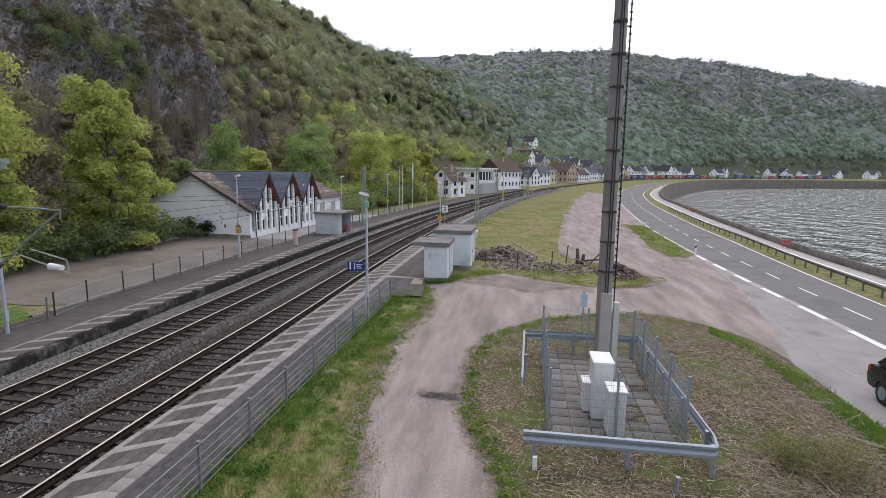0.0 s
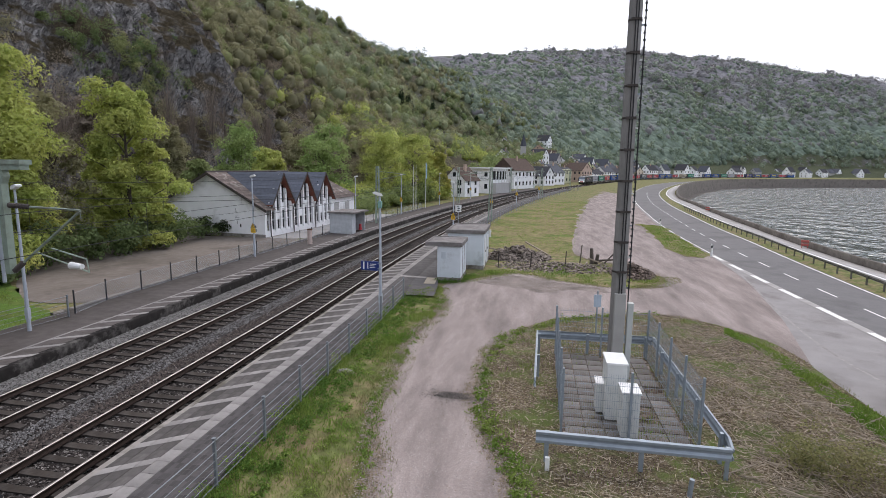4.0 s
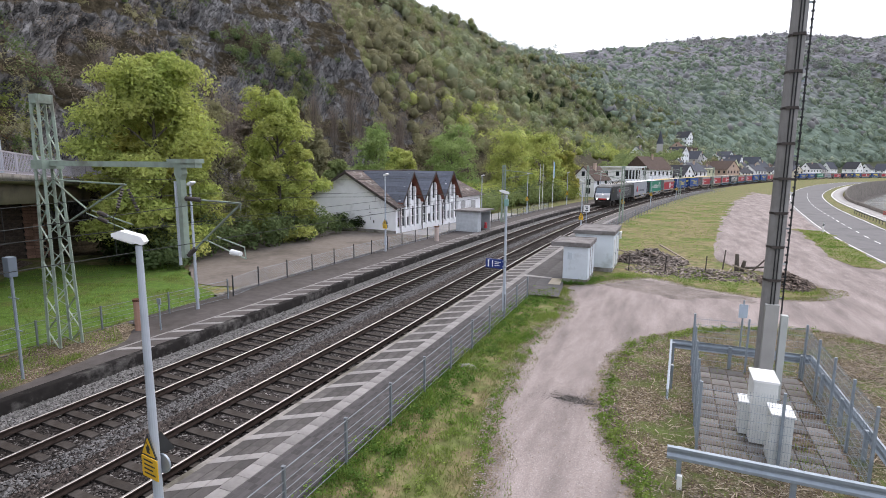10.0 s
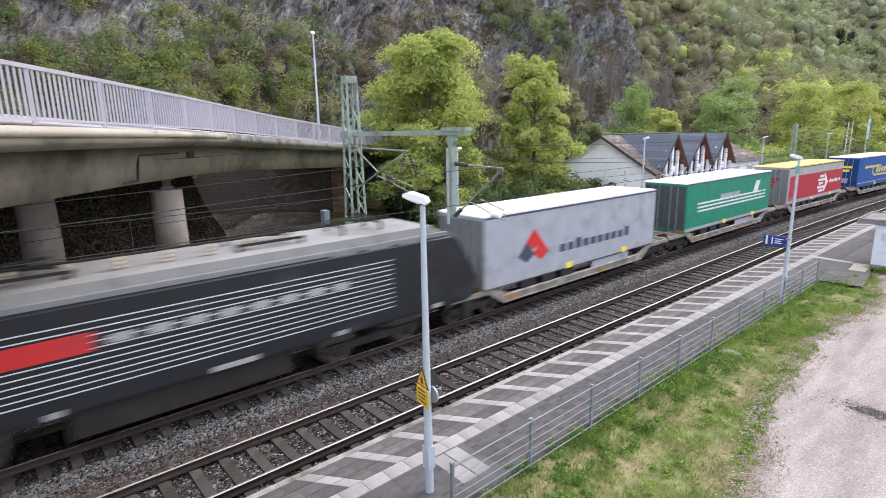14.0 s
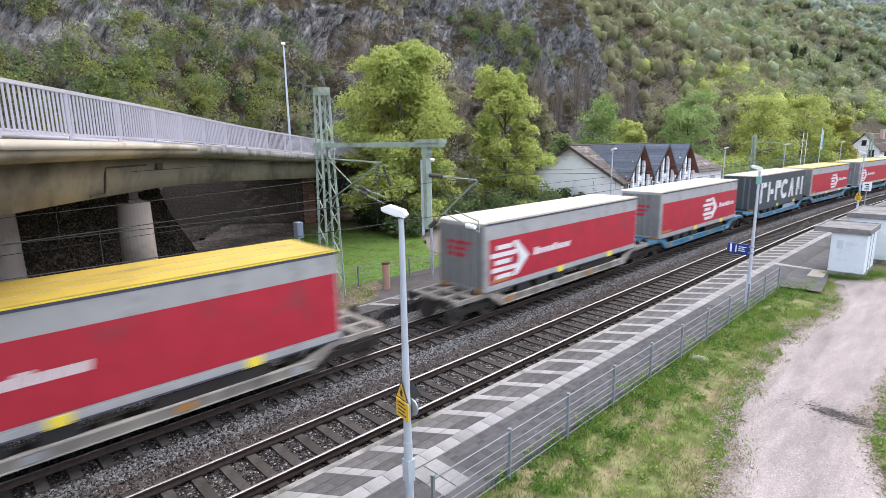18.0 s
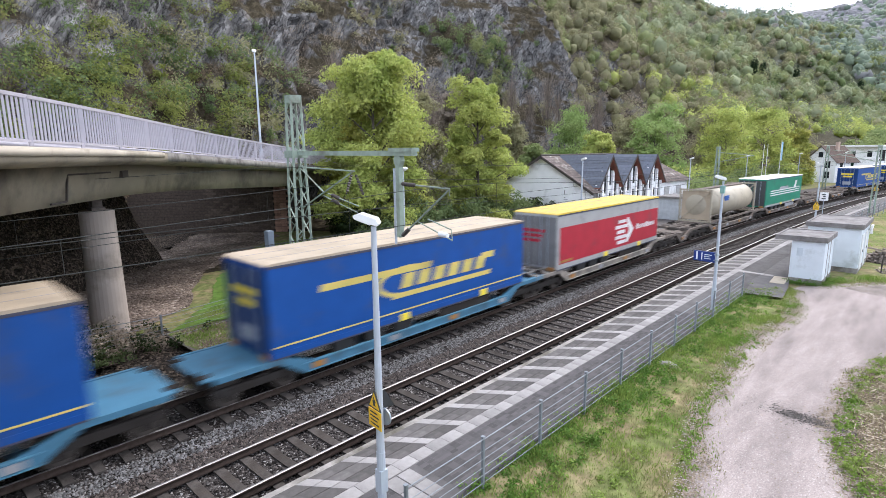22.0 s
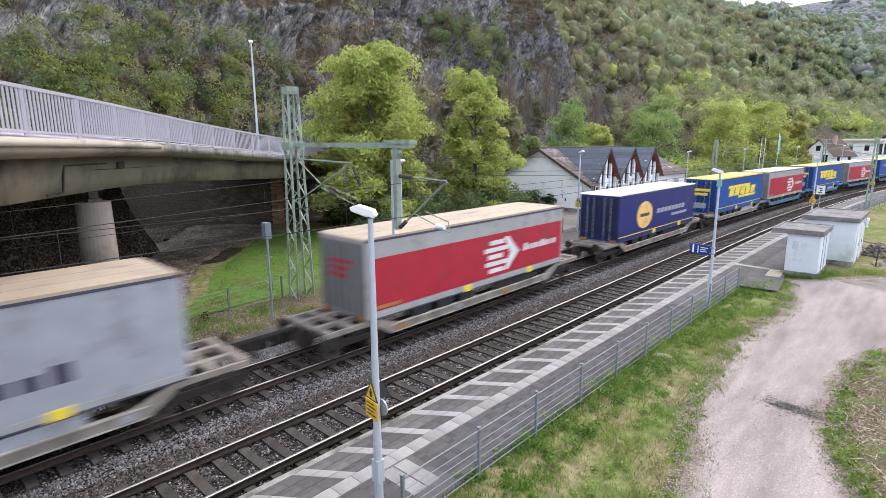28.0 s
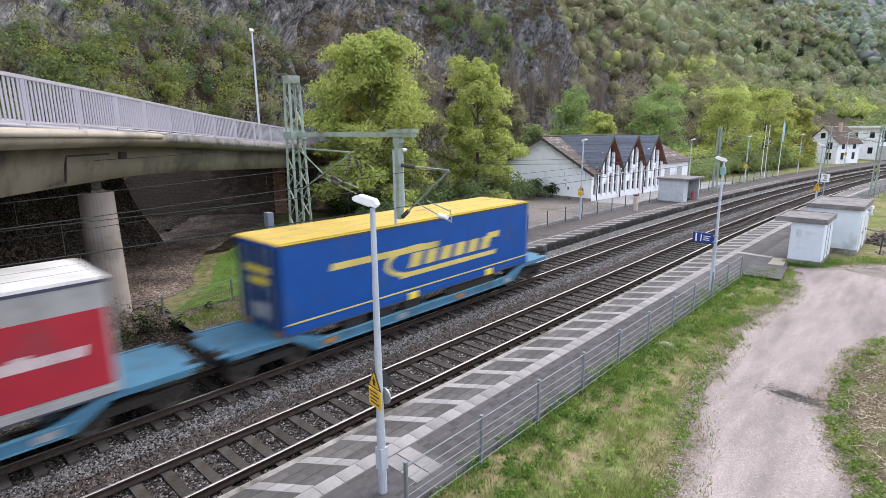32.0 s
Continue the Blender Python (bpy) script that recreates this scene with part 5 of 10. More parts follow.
prism(bm, [(6.78, 6.55), (6.74, 6.38), (6.83, 6.2), (6.84, 3.9), (7.0, 3.9), (7.01, 6.2), (7.1, 6.38), (7.06, 6.55)], -0.09, 0.09)
part("hanging_post", bm, M["green_steel"], lm, "green post hanging from the beam")


def insulator(bm, a, b, r=0.07, n=6):
    a, b = Vector(a), Vector(b)
    for k in range(n):
        p, q = a.lerp(b, k / n), a.lerp(b, (k + 0.55) / n)
        rod(bm, p, q, r, r * 0.6, 8)


# tubes of the two cantilevers: one from the mast, one from the hanging post
for p0, p1, r in (((0.2, 6.08), (4.3, 6.0), 0.03), ((4.25, 6.0), (0.25, 4.37), 0.035), ((0.25, 6.05), (2.13, 5.12), 0.028), ((2.4, 5.1), (4.5, 4.75), 0.024), ((2.05, 5.0), (3.1, 4.78), 0.024), ((3.1, 4.78), (4.4, 4.52), 0.02),
        ((7.75, 5.64), (9.3, 5.6), 0.028), ((9.28, 5.58), (7.35, 4.2), 0.036), ((8.3, 4.62), (9.35, 4.4), 0.022), ((7.8, 4.5), (9.4, 4.08), 0.022), ((9.35, 4.4), (9.4, 4.08), 0.015), ((9.28, 5.62), (9.28, 5.4), 0.015)):
    bm = B()
    rod(bm, (p0[0], 0, p0[1]), (p1[0], 0, p1[1]), r, seg=6)
    part("cantilever_tube", bm, M["green_steel"], lm)
for p0, p1, r, n in (((4.1, 5.85), (3.75, 5.2), 0.065, 7), ((4.4, 5.85), (4.85, 5.15), 0.065, 7), ((3.75, 5.2), (3.4, 4.75), 0.02, 3), ((2.75, 5.05), (3.25, 4.95), 0.075, 5), ((2.75, 4.86), (3.25, 4.74), 0.075, 5), ((7.1, 5.66), (7.75, 5.64), 0.075, 6), ((7.05, 3.98), (7.4, 4.24), 0.075, 6)):
    bm = B()
    insulator(bm, (p0[0], 0, p0[1]), (p1[0], 0, p1[1]), r, n)
    tagged(part("insulator", bm, M["wood_dark"], lm), kind="stuff")
bm = B()
rod(bm, (8.85, 0, 4.22), (9.2, 0, 4.2), 0.09, 0.07, 10)
part("clamp", bm, M["white"], lm, "pale registration clamp")
bm = B()
rod(bm, (6.66, 0, 3.65), (6.66, 0, 6.15), 0.045, seg=8)
part("drop_tube", bm, M["lamp_pole"], lm, "pale tube beside the hanging post")


M["wire"] = mat("weathered_wire", (0.05, 0.053, 0.05), 0.9, 0.0, 0.1, 3)


def wire(name, pts, r, label):
    """One continuous thin four-sided wire."""
    p = np.array(pts)
    ring = np.array([(1, 0, 0), (0, 0, 1), (-1, 0, 0), (0, 0, -1)]) * r
    v = (p[:, None, :] + ring[None]).reshape(-1, 3)
    k = np.arange(len(p) - 1)[:, None] * 4
    f = np.concatenate([np.concatenate([k + a, k + (a + 1) % 4, k + 4 + (a + 1) % 4, k + 4 + a], 1) for a in range(4)])
    return tagged(new(name, raw(name, v, f, M["wire"])), label, "overhead wire", "overhead wires")


def line_pts(d, z, sag=0.0, s0=-50, s1=200, step=4.0, span=55, ph=12):
    out = []
    for s in np.arange(s0, s1, step):
        u = ((s - ph) % span) / span
        x, y = P(s, d)
        out.append((float(x), float(y), z - sag * 4 * u * (1 - u)))
    return out


for d in (0.0, 3.95):
    wire("contact_wire", line_pts(d, 4.95), 0.009, "thin contact wire above the track")
    wire("carrier_wire", line_pts(d, 6.0, 0.75), 0.008, "sagging carrier wire above the track")
    for s in np.arange(-16, 110, 6.0):
        u = ((s - 12) % 55) / 55
        x, y = P(s, d)
        bm = B()
        bar(bm, (float(x), float(y), 4.95), (float(x), float(y), 6.0 - 0.75 * 4 * u * (1 - u)), 0.008, 0.008)
        solid("dropper_wire", bm, M["wire"], "thin dropper between the overhead wires", "overhead wire", "dropper wires")
wire("feeder_wire", line_pts(-4.7, 6.4, 0.5), 0.009, "feeder wire on the masts")
wire("feeder_wire", line_pts(-3.2, 4.6, 0.6), 0.009, "slack feeder wire beside the far platform")
for s, d in ((61, -3.9), (100, -3.4), (128, 8.4), (69, 8.3), (150, -3.6), (178, 8.6), (182, -3.6)):
    x, y = P(s, d)
    o = lattice_mast(float(x), float(y), 6.8, 0.42, 0.26, "slim pale green lattice mast along the line")
    sx = 1 if d < 0 else -1
    bm = B()
    rod(bm, (0, 0, 5.2), (sx * 3.4, 0, 5.9), 0.03, seg=6)
    rod(bm, (0, 0, 6.2), (sx * 3.4, 0, 5.9), 0.03, seg=6)
    part("cantilever", bm, M["green_steel"], o)

# ---- road bridge ----
M["thin_rust"] = mat("weathered_bearing_steel", (0.15, 0.125, 0.11), 0.7, 0.2, 0.3, 6)
EDGE = [(24.0, -25.8, 7.25), (13.0, -17.7, 7.25), (-3.0, -5.9, 7.2), (-9.5, -1.1, 7.14), (-13.56, 1.86, 7.1), (-17.91, 5.06, 7.03), (-22.01, 8.17, 6.91), (-25.6, 11.6, 6.68), (-30.6, 17.6, 6.25), (-37.5, 26.1, 5.69), (-45.0, 34.8, 5.2), (-56, 46.5, 4.4)]


def smooth3(pts, n=5):
    v = [Vector(p) for p in pts]
    out = []
    for i in range(len(v) - 1):
        p0, p1, p2, p3 = v[max(i - 1, 0)], v[i], v[i + 1], v[min(i + 2, len(v) - 1)]
        for j in range(n):
            t = j / n
            out.append(0.5 * ((2 * p1) + (p2 - p0) * t + (2 * p0 - 5 * p1 + 4 * p2 - p3) * t * t + (3 * p1 - p0 - 3 * p2 + p3) * t ** 3))
    return out + [v[-1]]


EL = smooth3(EDGE)[16:]
WHOLE = smooth3(EDGE)


def along_edge(line, profile, name, material, parent, closed=True):
    """A cross-section (outwards to the camera side +, z) swept along the bridge edge."""
    vs, fs = [], []
    k = len(profile)
    for i, p in enumerate(line):
        a, b = line[max(i - 1, 0)], line[min(i + 1, len(line) - 1)]
        t = (b - a)
        n = Vector((t.y, -t.x, 0)).normalized()
        for o, z in profile:
            vs.append(p + n * o + Vector((0, 0, z(i / (len(line) - 1)) if callable(z) else z)))
    for i in range(len(line) - 1):
        for j in range(k if closed else k - 1):
            j2 = (j + 1) % k
            fs.append((i * k + j, (i + 1) * k + j, (i + 1) * k + j2, i * k + j2))
    return part(name, raw(name, [tuple(v) for v in vs], fs, material), None, parent)


br = thing("road_bridge", pose(0, 0, 0), "concrete road bridge with a pale metal railing and round piers", "bridge")
along_edge(WHOLE, [(0.25, -0.02), (0.25, -0.3), (-0.1, -0.42), (-9.2, -0.42), (-9.2, 0.0), (0.0, 0.0)], "deck", M["concrete"], br)
KERB = [(0.3, 0.0), (0.3, -0.16), (0.2, -0.16), (0.2, 0.02), (-0.5, 0.06), (-0.5, 0.0)]
KN, KF = [p for p in smooth3(EDGE, 12) if -20.9 < p.x < 5], [p for p in smooth3(EDGE, 12) if p.x < -20.7]
along_edge(KN, KERB, "kerb_beam", mat("pale_kerb_concrete", (0.40, 0.355, 0.29), 0.9, 0, 0.12, 1.0, 0.2, 30, (0.26, 0.23, 0.18), 0.8, 0.4), br)
along_edge(KF, [(o - 0.03, z * 1.9 if z < 0 else z) for o, z in KERB], "kerb_beam", mat("streaked_grey_kerb_concrete", (0.20, 0.187, 0.17), 0.9, 0, 0.25, 2.5, 0.3, 30, (0.10, 0.09, 0.08), 1.6, 0.5), br)
for k in range(4):
    # dark joint between the two girders
    bm = B()
    a, b2 = [(Vector((-17.98, 3.79, 6.38)), Vector((-17.82, 3.67, 5.68))), (Vector((-17.98, 3.79, 6.38)), Vector((-20.25, 5.49, 6.34))), (Vector((-20.95, 7.52, 6.93)), Vector((-20.95, 7.52, 6.62))), (Vector((-17.15, 3.17, 5.65)), Vector((-17.82, 3.67, 5.66)))][k]
    bar(bm, a, b2, 0.05, 0.05)
    part("joint", bm, M["wood_dark"], br, "dark expansion joint")
GL = [p for p in WHOLE if p.x > -39.5]
along_edge(GL, [(-1.0, -0.40), (-1.2, -1.5), (-7.6, -1.5), (-7.8, -0.40)], "girder", M["concrete"], br)
along_edge(WHOLE, [(-0.9, 0.062), (-8.4, 0.062)], "roadway", M["road"], br, False)
# railing
acc, prev, k = 0.0, EL[0], 0
RP = [EL[0]]
for p in EL[1:]:
    seg = (p - prev).length
    while acc + seg >= 2.4:
        f = (2.4 - acc) / seg
        prev = prev.lerp(p, f)
        seg = (p - prev).length
        acc = 0.0
        RP.append(prev.copy())
    acc += seg
    prev = p
M["railing"] = mat("pale_lilac_grey_railing", (0.43, 0.405, 0.45), 0.5, 0.3, 0.08, 3)
_bb = B()
bar(_bb, (0, 0, -0.45), (0, 0, 0.45), 0.045, 0.04)
BAL = mesh_of(_bb, "baluster", M["railing"])
rest = B()
for i in range(len(RP) - 1):
    a, b = RP[i] + Vector((0, 0, 0.05)), RP[i + 1] + Vector((0, 0, 0.05))
    bm = B()
    bar(bm, a, a + Vector((0, 0, 1.02)), 0.085, 0.075)
    part("post", bm, M["railing"], br)
    for z, w, nm in ((1.02, 0.075, "handrail"), (0.1, 0.05, "bottom_rail")):
        bm = B()
        bar(bm, a + Vector((0, 0, z)), b + Vector((0, 0, z)), w, w)
        part(nm, bm, M["railing"], br)
    for j in range(1, 15):
        q = a.lerp(b, j / 15)
        if i < 9:
            part("baluster", BAL, None, br, at=Matrix.Translation(q + Vector((0, 0, 0.55))))
        else:
            bar(rest, q + Vector((0, 0, 0.1)), q + Vector((0, 0, 1.0)), 0.035, 0.03)
tagged(part("baluster_row", rest, M["railing"], br), kind="stuff")
for x, y in ((-22.4, 5.5), (-22.4, 1.45)):
    bm = B()
    rod(bm, (x, y, -0.2), (x, y, 4.93), 0.64, 0.56, 28)
    part("pier", bm, mat("pale_pier_concrete", (0.37, 0.315, 0.275), 0.9, 0, 0.1, 1.2, 0.2, 30, (0.22, 0.19, 0.16), 0.5, 0.35), br, "round concrete pier with stained foot", smooth=False)
    bm = B()
    box(bm, x - 0.3, x + 0.3, y - 0.22, y + 0.22, 4.93, 5.05, bevel=0.01)
    box(bm, x - 0.2, x + 0.2, y - 0.16, y + 0.16, 5.05, 5.3, bevel=0.02)
    box(bm, x - 0.34, x + 0.34, y - 0.25, y + 0.25, 5.3, 5.46, bevel=0.01)
    part("bearing", bm, M["thin_rust"], br, "dull weathered steel bearing")
bm = B()
box(bm, -0.25, 0.25, -0.06, 0.08, -0.12, 0.12, pose(-21.08, 6.13, 6.24, 0, 0, 143))
part("drain_box", bm, M["wood_dark"], br)

# dark bank rising to the far side of the deck
BL = [p for p in smooth3(EDGE, 12) if -30 < p.x < -13]
BO = [(-5.7, -7.25), (-6.3, -6.9), (-6.9, -6.3), (-7.4, -5.5), (-7.9, -4.6), (-8.4, -3.5), (-8.9, -2.2), (-9.3, -0.3)]
bv = []
for i, p in enumerate(BL):
    t = BL[min(i + 1, len(BL) - 1)] - BL[max(i - 1, 0)]
    nn = Vector((t.y, -t.x, 0)).normalized()
    for o, z in BO:
        q = p + nn * o
        w = 0.45 * noise.fractal(Vector((q.x * 0.7, q.y * 0.7, z)), 1.0, 2.0, 3)
        bv.append(tuple(q + nn * w + Vector((0, 0, max(z, 0.2 - p.z) if z < -7 else z + 0.4 * w))))
bf = [(i * 8 + j, (i + 1) * 8 + j, (i + 1) * 8 + j + 1, i * 8 + j + 1) for i in range(len(BL) - 1) for j in range(7)]
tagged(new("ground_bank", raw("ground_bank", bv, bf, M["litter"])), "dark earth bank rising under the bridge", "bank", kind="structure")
# brick abutment, brick by brick on the faces towards the line
# brick and mortar colours lowered to hold the shade under the deck
M["brick_shaded"] = mat("shade_dark_old_brick", (0.085, 0.066, 0.054), 0.95, 0, 0.3, 6, 0.4, 40, rand=0.3)
M["brick_red"] = mat("red_brick", (0.25, 0.15, 0.11), 0.95, 0, 0.25, 6, 0.4, 40, rand=0.3)
M["mortar"] = mat("shade_dark_mortar", (0.03, 0.027, 0.024), 0.95, 0, 0.2, 6)
ab = thing("bridge_abutment", pose(-40.0, 23.7, 0.3, 0, 0, 138), "old brick bridge abutment, darkened for shade, with a red brick pillar", "abutment")
bm = B()
box(bm, 0.03, 3, 0.04, 15, -0.3, 4.85)
part("core", bm, M["mortar"], ab)
bk = B()
box(bk, -0.02, 0.05, -0.24, 0.24, -0.1, 0.1)
BRICK = mesh_of(bk, "brick", M["brick_shaded"])
bk = B()
box(bk, -0.24, 0.24, -0.24, 0.24, -0.1, 0.1)
BRICKR = mesh_of(bk, "brick", M["brick_red"])
# wall face along local x (under the bridge), pillar at its outer corner
for r in range(22):
    for c in range(11):
        y = 1.15 + c * 0.5 + (0.25 if r % 2 else 0)
        part("brick", BRICK, None, ab, at=pose(0.0, y, -0.05 + r * 0.222))
inner = B()
for r in range(22):
    for c in range(17):
        y = 6.65 + c * 0.5 + (0.25 if r % 2 else 0)
        box(inner, -0.02, 0.05, y - 0.24, y + 0.24, -0.15 + r * 0.222, 0.05 + r * 0.222)
tagged(part("brickwork", inner, M["brick_shaded"], ab), kind="stuff")
pl = B()
box(pl, 0, 0.9, -0.12, 0.9, -0.3, 4.9)
pil = part("pillar", pl, M["mortar"], ab, "red brick corner pillar")
for r in range(22):
    for c in range(2):
        part("brick", BRICKR, None, pil, at=pose(0.25 + c * 0.5 - (0.0 if r % 2 else 0.03), 0.1, -0.1 + r * 0.222))
        part("brick", BRICKR, None, pil, at=pose(0.2, 0.32 + c * 0.5 - (0.03 if r % 2 else 0.0), -0.1 + r * 0.222))
along_edge(EL, [(-8.6, 0.55), (-8.55, 0.62), (-8.55, 0.72), (-8.6, 0.78), (-8.55, 0.84), (-8.55, 0.92), (-8.63, 0.92), (-8.63, 0.55)], "crash_barrier", M["railing"], br)
bl = platform_lamp(-32.1, 17.4, 6.2, 6.75, 160, 0.06, sign=False, label="tall pale street lamp on the road bridge")

# ---- fenced compound with antenna mast ----
CX0, CX1, CY0, CY1 = 1.1, 4.4, 13.3, 19.6
comp = patch("pavement_compound", [(CX0 + 0.05, CY0 + 0.05), (CX1 - 0.05, CY0 + 0.05), (CX1 - 0.05, CY1 - 0.05), (CX0 + 0.05, CY1 - 0.05)], 0.255, M["dirt"], "dusty ground between paving slabs in the compound", "ground", 0.02, 4)
PV = slab_mesh(slanted(0.5, 0.5, 0, 0.02), "paving_slab", mat("old_grey_slab", (0.19, 0.18, 0.168), 0.95, 0, 0.2, 5, 0.4, 50, (0.13, 0.11, 0.10), 1.5, 0.5, rand=0.25), 0.02)
for i in range(6):
    for j in range(12):
        if (i, j) in ((4, 3), (4, 2), (3, 11), (5, 6)):
            continue
        part("paving_slab", PV, None, comp, at=pose(CX0 + 0.38 + i * 0.51, CY0 + 0.35 + j * 0.515, 0.262))


def mesh_panel_fence(corners, h, label):
    ob = thing("mesh_panel_fence", pose(corners[0][0], corners[0][1], 0.25), label, "fence")
    o = Vector((corners[0][0], corners[0][1], 0))
    for (xa, ya), (xb, yb) in zip(corners, corners[1:]):
        a, b = Vector((xa, ya, 0)) - o, Vector((xb, yb, 0)) - o
        n = max(1, round((b - a).length / 1.6))
        for k in range(n):
            p, q = a.lerp(b, k / n), a.lerp(b, (k + 1) / n)
            bm = B()
            box(bm, p.x - 0.03, p.x + 0.03, p.y - 0.03, p.y + 0.03, -0.2, h + 0.08, bevel=0.006)
            part("post", bm, M["steel"], ob)
            bm = B()
            for z in np.arange(0.06, h + 0.01, 0.2):
                rod(bm, p + Vector((0, 0, z)), q + Vector((0, 0, z)), 0.005, seg=4)
            m = max(1, int((q - p).length / 0.055))
            for j in range(1, m):
                r = p.lerp(q, j / m)
                bar(bm, r + Vector((0, 0, 0.03)), r + Vector((0, 0, h)), 0.004, 0.004)
            part("mesh_panel", bm, M["steel"], ob)
    return ob


mesh_panel_fence([(CX0, CY0), (CX1, CY0), (CX1, CY1), (CX0 + 0.1, CY1), (CX0, CY0)], 1.75, "grey-blue double wire mesh fence round the antenna compound")


def guard_rail(name, pts, z, label, h=0.62, posts=None, beam=1.0):
    """A W-shaped steel beam on posts."""
    ob = thing(name, pose(pts[0][0], pts[0][1], z), label, "guard rail", "guard rails")
    o = Vector((pts[0][0], pts[0][1], 0))
    W = [(0.0, 0.0), (0.05, 0.03), (0.05, 0.09), (0.0, 0.14), (0.0, 0.18), (0.05, 0.23), (0.05, 0.29), (0.0, 0.31), (-0.012, 0.31), (0.03, 0.285), (0.03, 0.235), (-0.012, 0.185), (-0.012, 0.135), (0.03, 0.085), (0.03, 0.035), (-0.012, 0.0)]
    for (xa, ya), (xb, yb) in zip(pts, pts[1:]):
        a, b = Vector((xa, ya, 0)) - o, Vector((xb, yb, 0)) - o
        d = b - a
        ang = math.atan2(d.y, d.x)
        m = Matrix.Translation(a) @ Matrix.Rotation(ang - math.pi / 2, 4, "Z")
        bm = B()
        prism(bm, [(x, h + 0.31 + (zz - 0.31) * beam) for x, zz in W], 0, d.length, m)
        part("beam", bm, M["steel"], ob)
        n = posts or max(1, round(d.length / 2.0))
        for k in range(n):
            p = a.lerp(b, (k + 0.12) / n)
            bm = B()
            box(bm, -0.05, 0.05, -0.04, 0.04, -0.2, h + 0.28, Matrix.Translation(p) @ Matrix.Rotation(ang, 4, "Z") @ pose(0, 0.06, 0))
            part("post", bm, M["steel"], ob)
    return ob


guard_rail("guard_rail", [(0.45, 12.0), (4.65, 11.95), (4.75, 12.5), (4.65, 19.9), (0.55, 19.85), (0.45, 15.2)], 0.22, "galvanised crash barrier frame round the compound", 0.5)
bm = B()
rod(bm, (0, 0, -0.3), (0, 0, 0.55), 0.05, seg=10)
solid("steel_post", bm, M["steel"], "short slanted galvanised post before the barrier", "post", at=pose(3.62, 11.2, 0.1, 0, 4, 0))
bm = B()
box(bm, -0.05, 0.05, -0.05, 0.05, -0.2, 0.33, bevel=0.01)
solid("marker_stone", bm, M["white"], "small pale marker stone in the weeds", "marker stone", at=pose(0.72, 11.7, 0.22))

mast = thing("antenna_mast", pose(3.0, 17.75, 0.25), "tall grey steel antenna mast with cable ladder and ringed cables", "mast")
bm = B()
prism(bm, [(0.30 * math.cos(a), 0.30 * math.sin(a)) for a in np.linspace(0.26, 6.28 + 0.26, 12, endpoint=False)], 0, 1)
bm.free()
bm = B()
bmesh.ops.create_cone(bm, cap_ends=True, segments=12, radius1=0.24, radius2=0.15, depth=24, matrix=Matrix.Translation((0, 0, 12)))
part("shaft", bm, M["mast_grey"], mast)
bm = B()
box(bm, -0.14, 0.2, -0.36, -0.12, 0.0, 2.85, bevel=0.015)
part("cable_duct", bm, mat("concrete_duct", (0.38, 0.37, 0.35), 0.9, 0, 0.1, 2), mast, "pale cable duct on the mast foot")
bm = B()
box(bm, 0.28, 0.46, -0.28, -0.08, 0.0, 2.55, bevel=0.015)
part("cable_duct", bm, mat("pale_metal_duct", (0.48, 0.50, 0.48), 0.6, 0, 0.1, 2), mast)
for x in (-0.02, 0.06):
    bm = B()
    rod(bm, (x, -0.27, 2.8), (x * 0.8, -0.2, 23.5), 0.018, seg=6)
    part("cable", bm, M["black"], mast)
for k in range(22):
    z = 3.5 + k * 0.95
    bm = B()
    r = 0.24 - 0.09 * z / 24
    rod(bm, (0, 0, z), (0, 0, z + 0.06), r + 0.015, seg=12)
    box(bm, -0.14, 0.16, -r - 0.06, -r + 0.02, z, z + 0.07)
    part("cable_clamp", bm, M["wood_dark"], mast)
bm = B()
rod(bm, (0.305, -0.07, 2.5), (0.27, -0.05, 23), 0.022, seg=6)
part("cable", bm, M["black"], mast)
for k in range(20):
    z = 3.0 + k * 1.0
    bm = B()
    bar(bm, (0.14, 0, z), (0.29, -0.05, z), 0.03, 0.05)
    part("bracket", bm, M["white"] if k % 2 else M["steel"], mast)
_rb = B()
bar(_rb, (0.25, -0.06, 0), (0.33, -0.06, 0), 0.03, 0.05)
RUNG = mesh_of(_rb, "rung", M["black_paint"])
for k in range(95):
    part("rung", RUNG, None, mast, at=Matrix.Translation((0, 0, 3.0 + k * 0.21)))


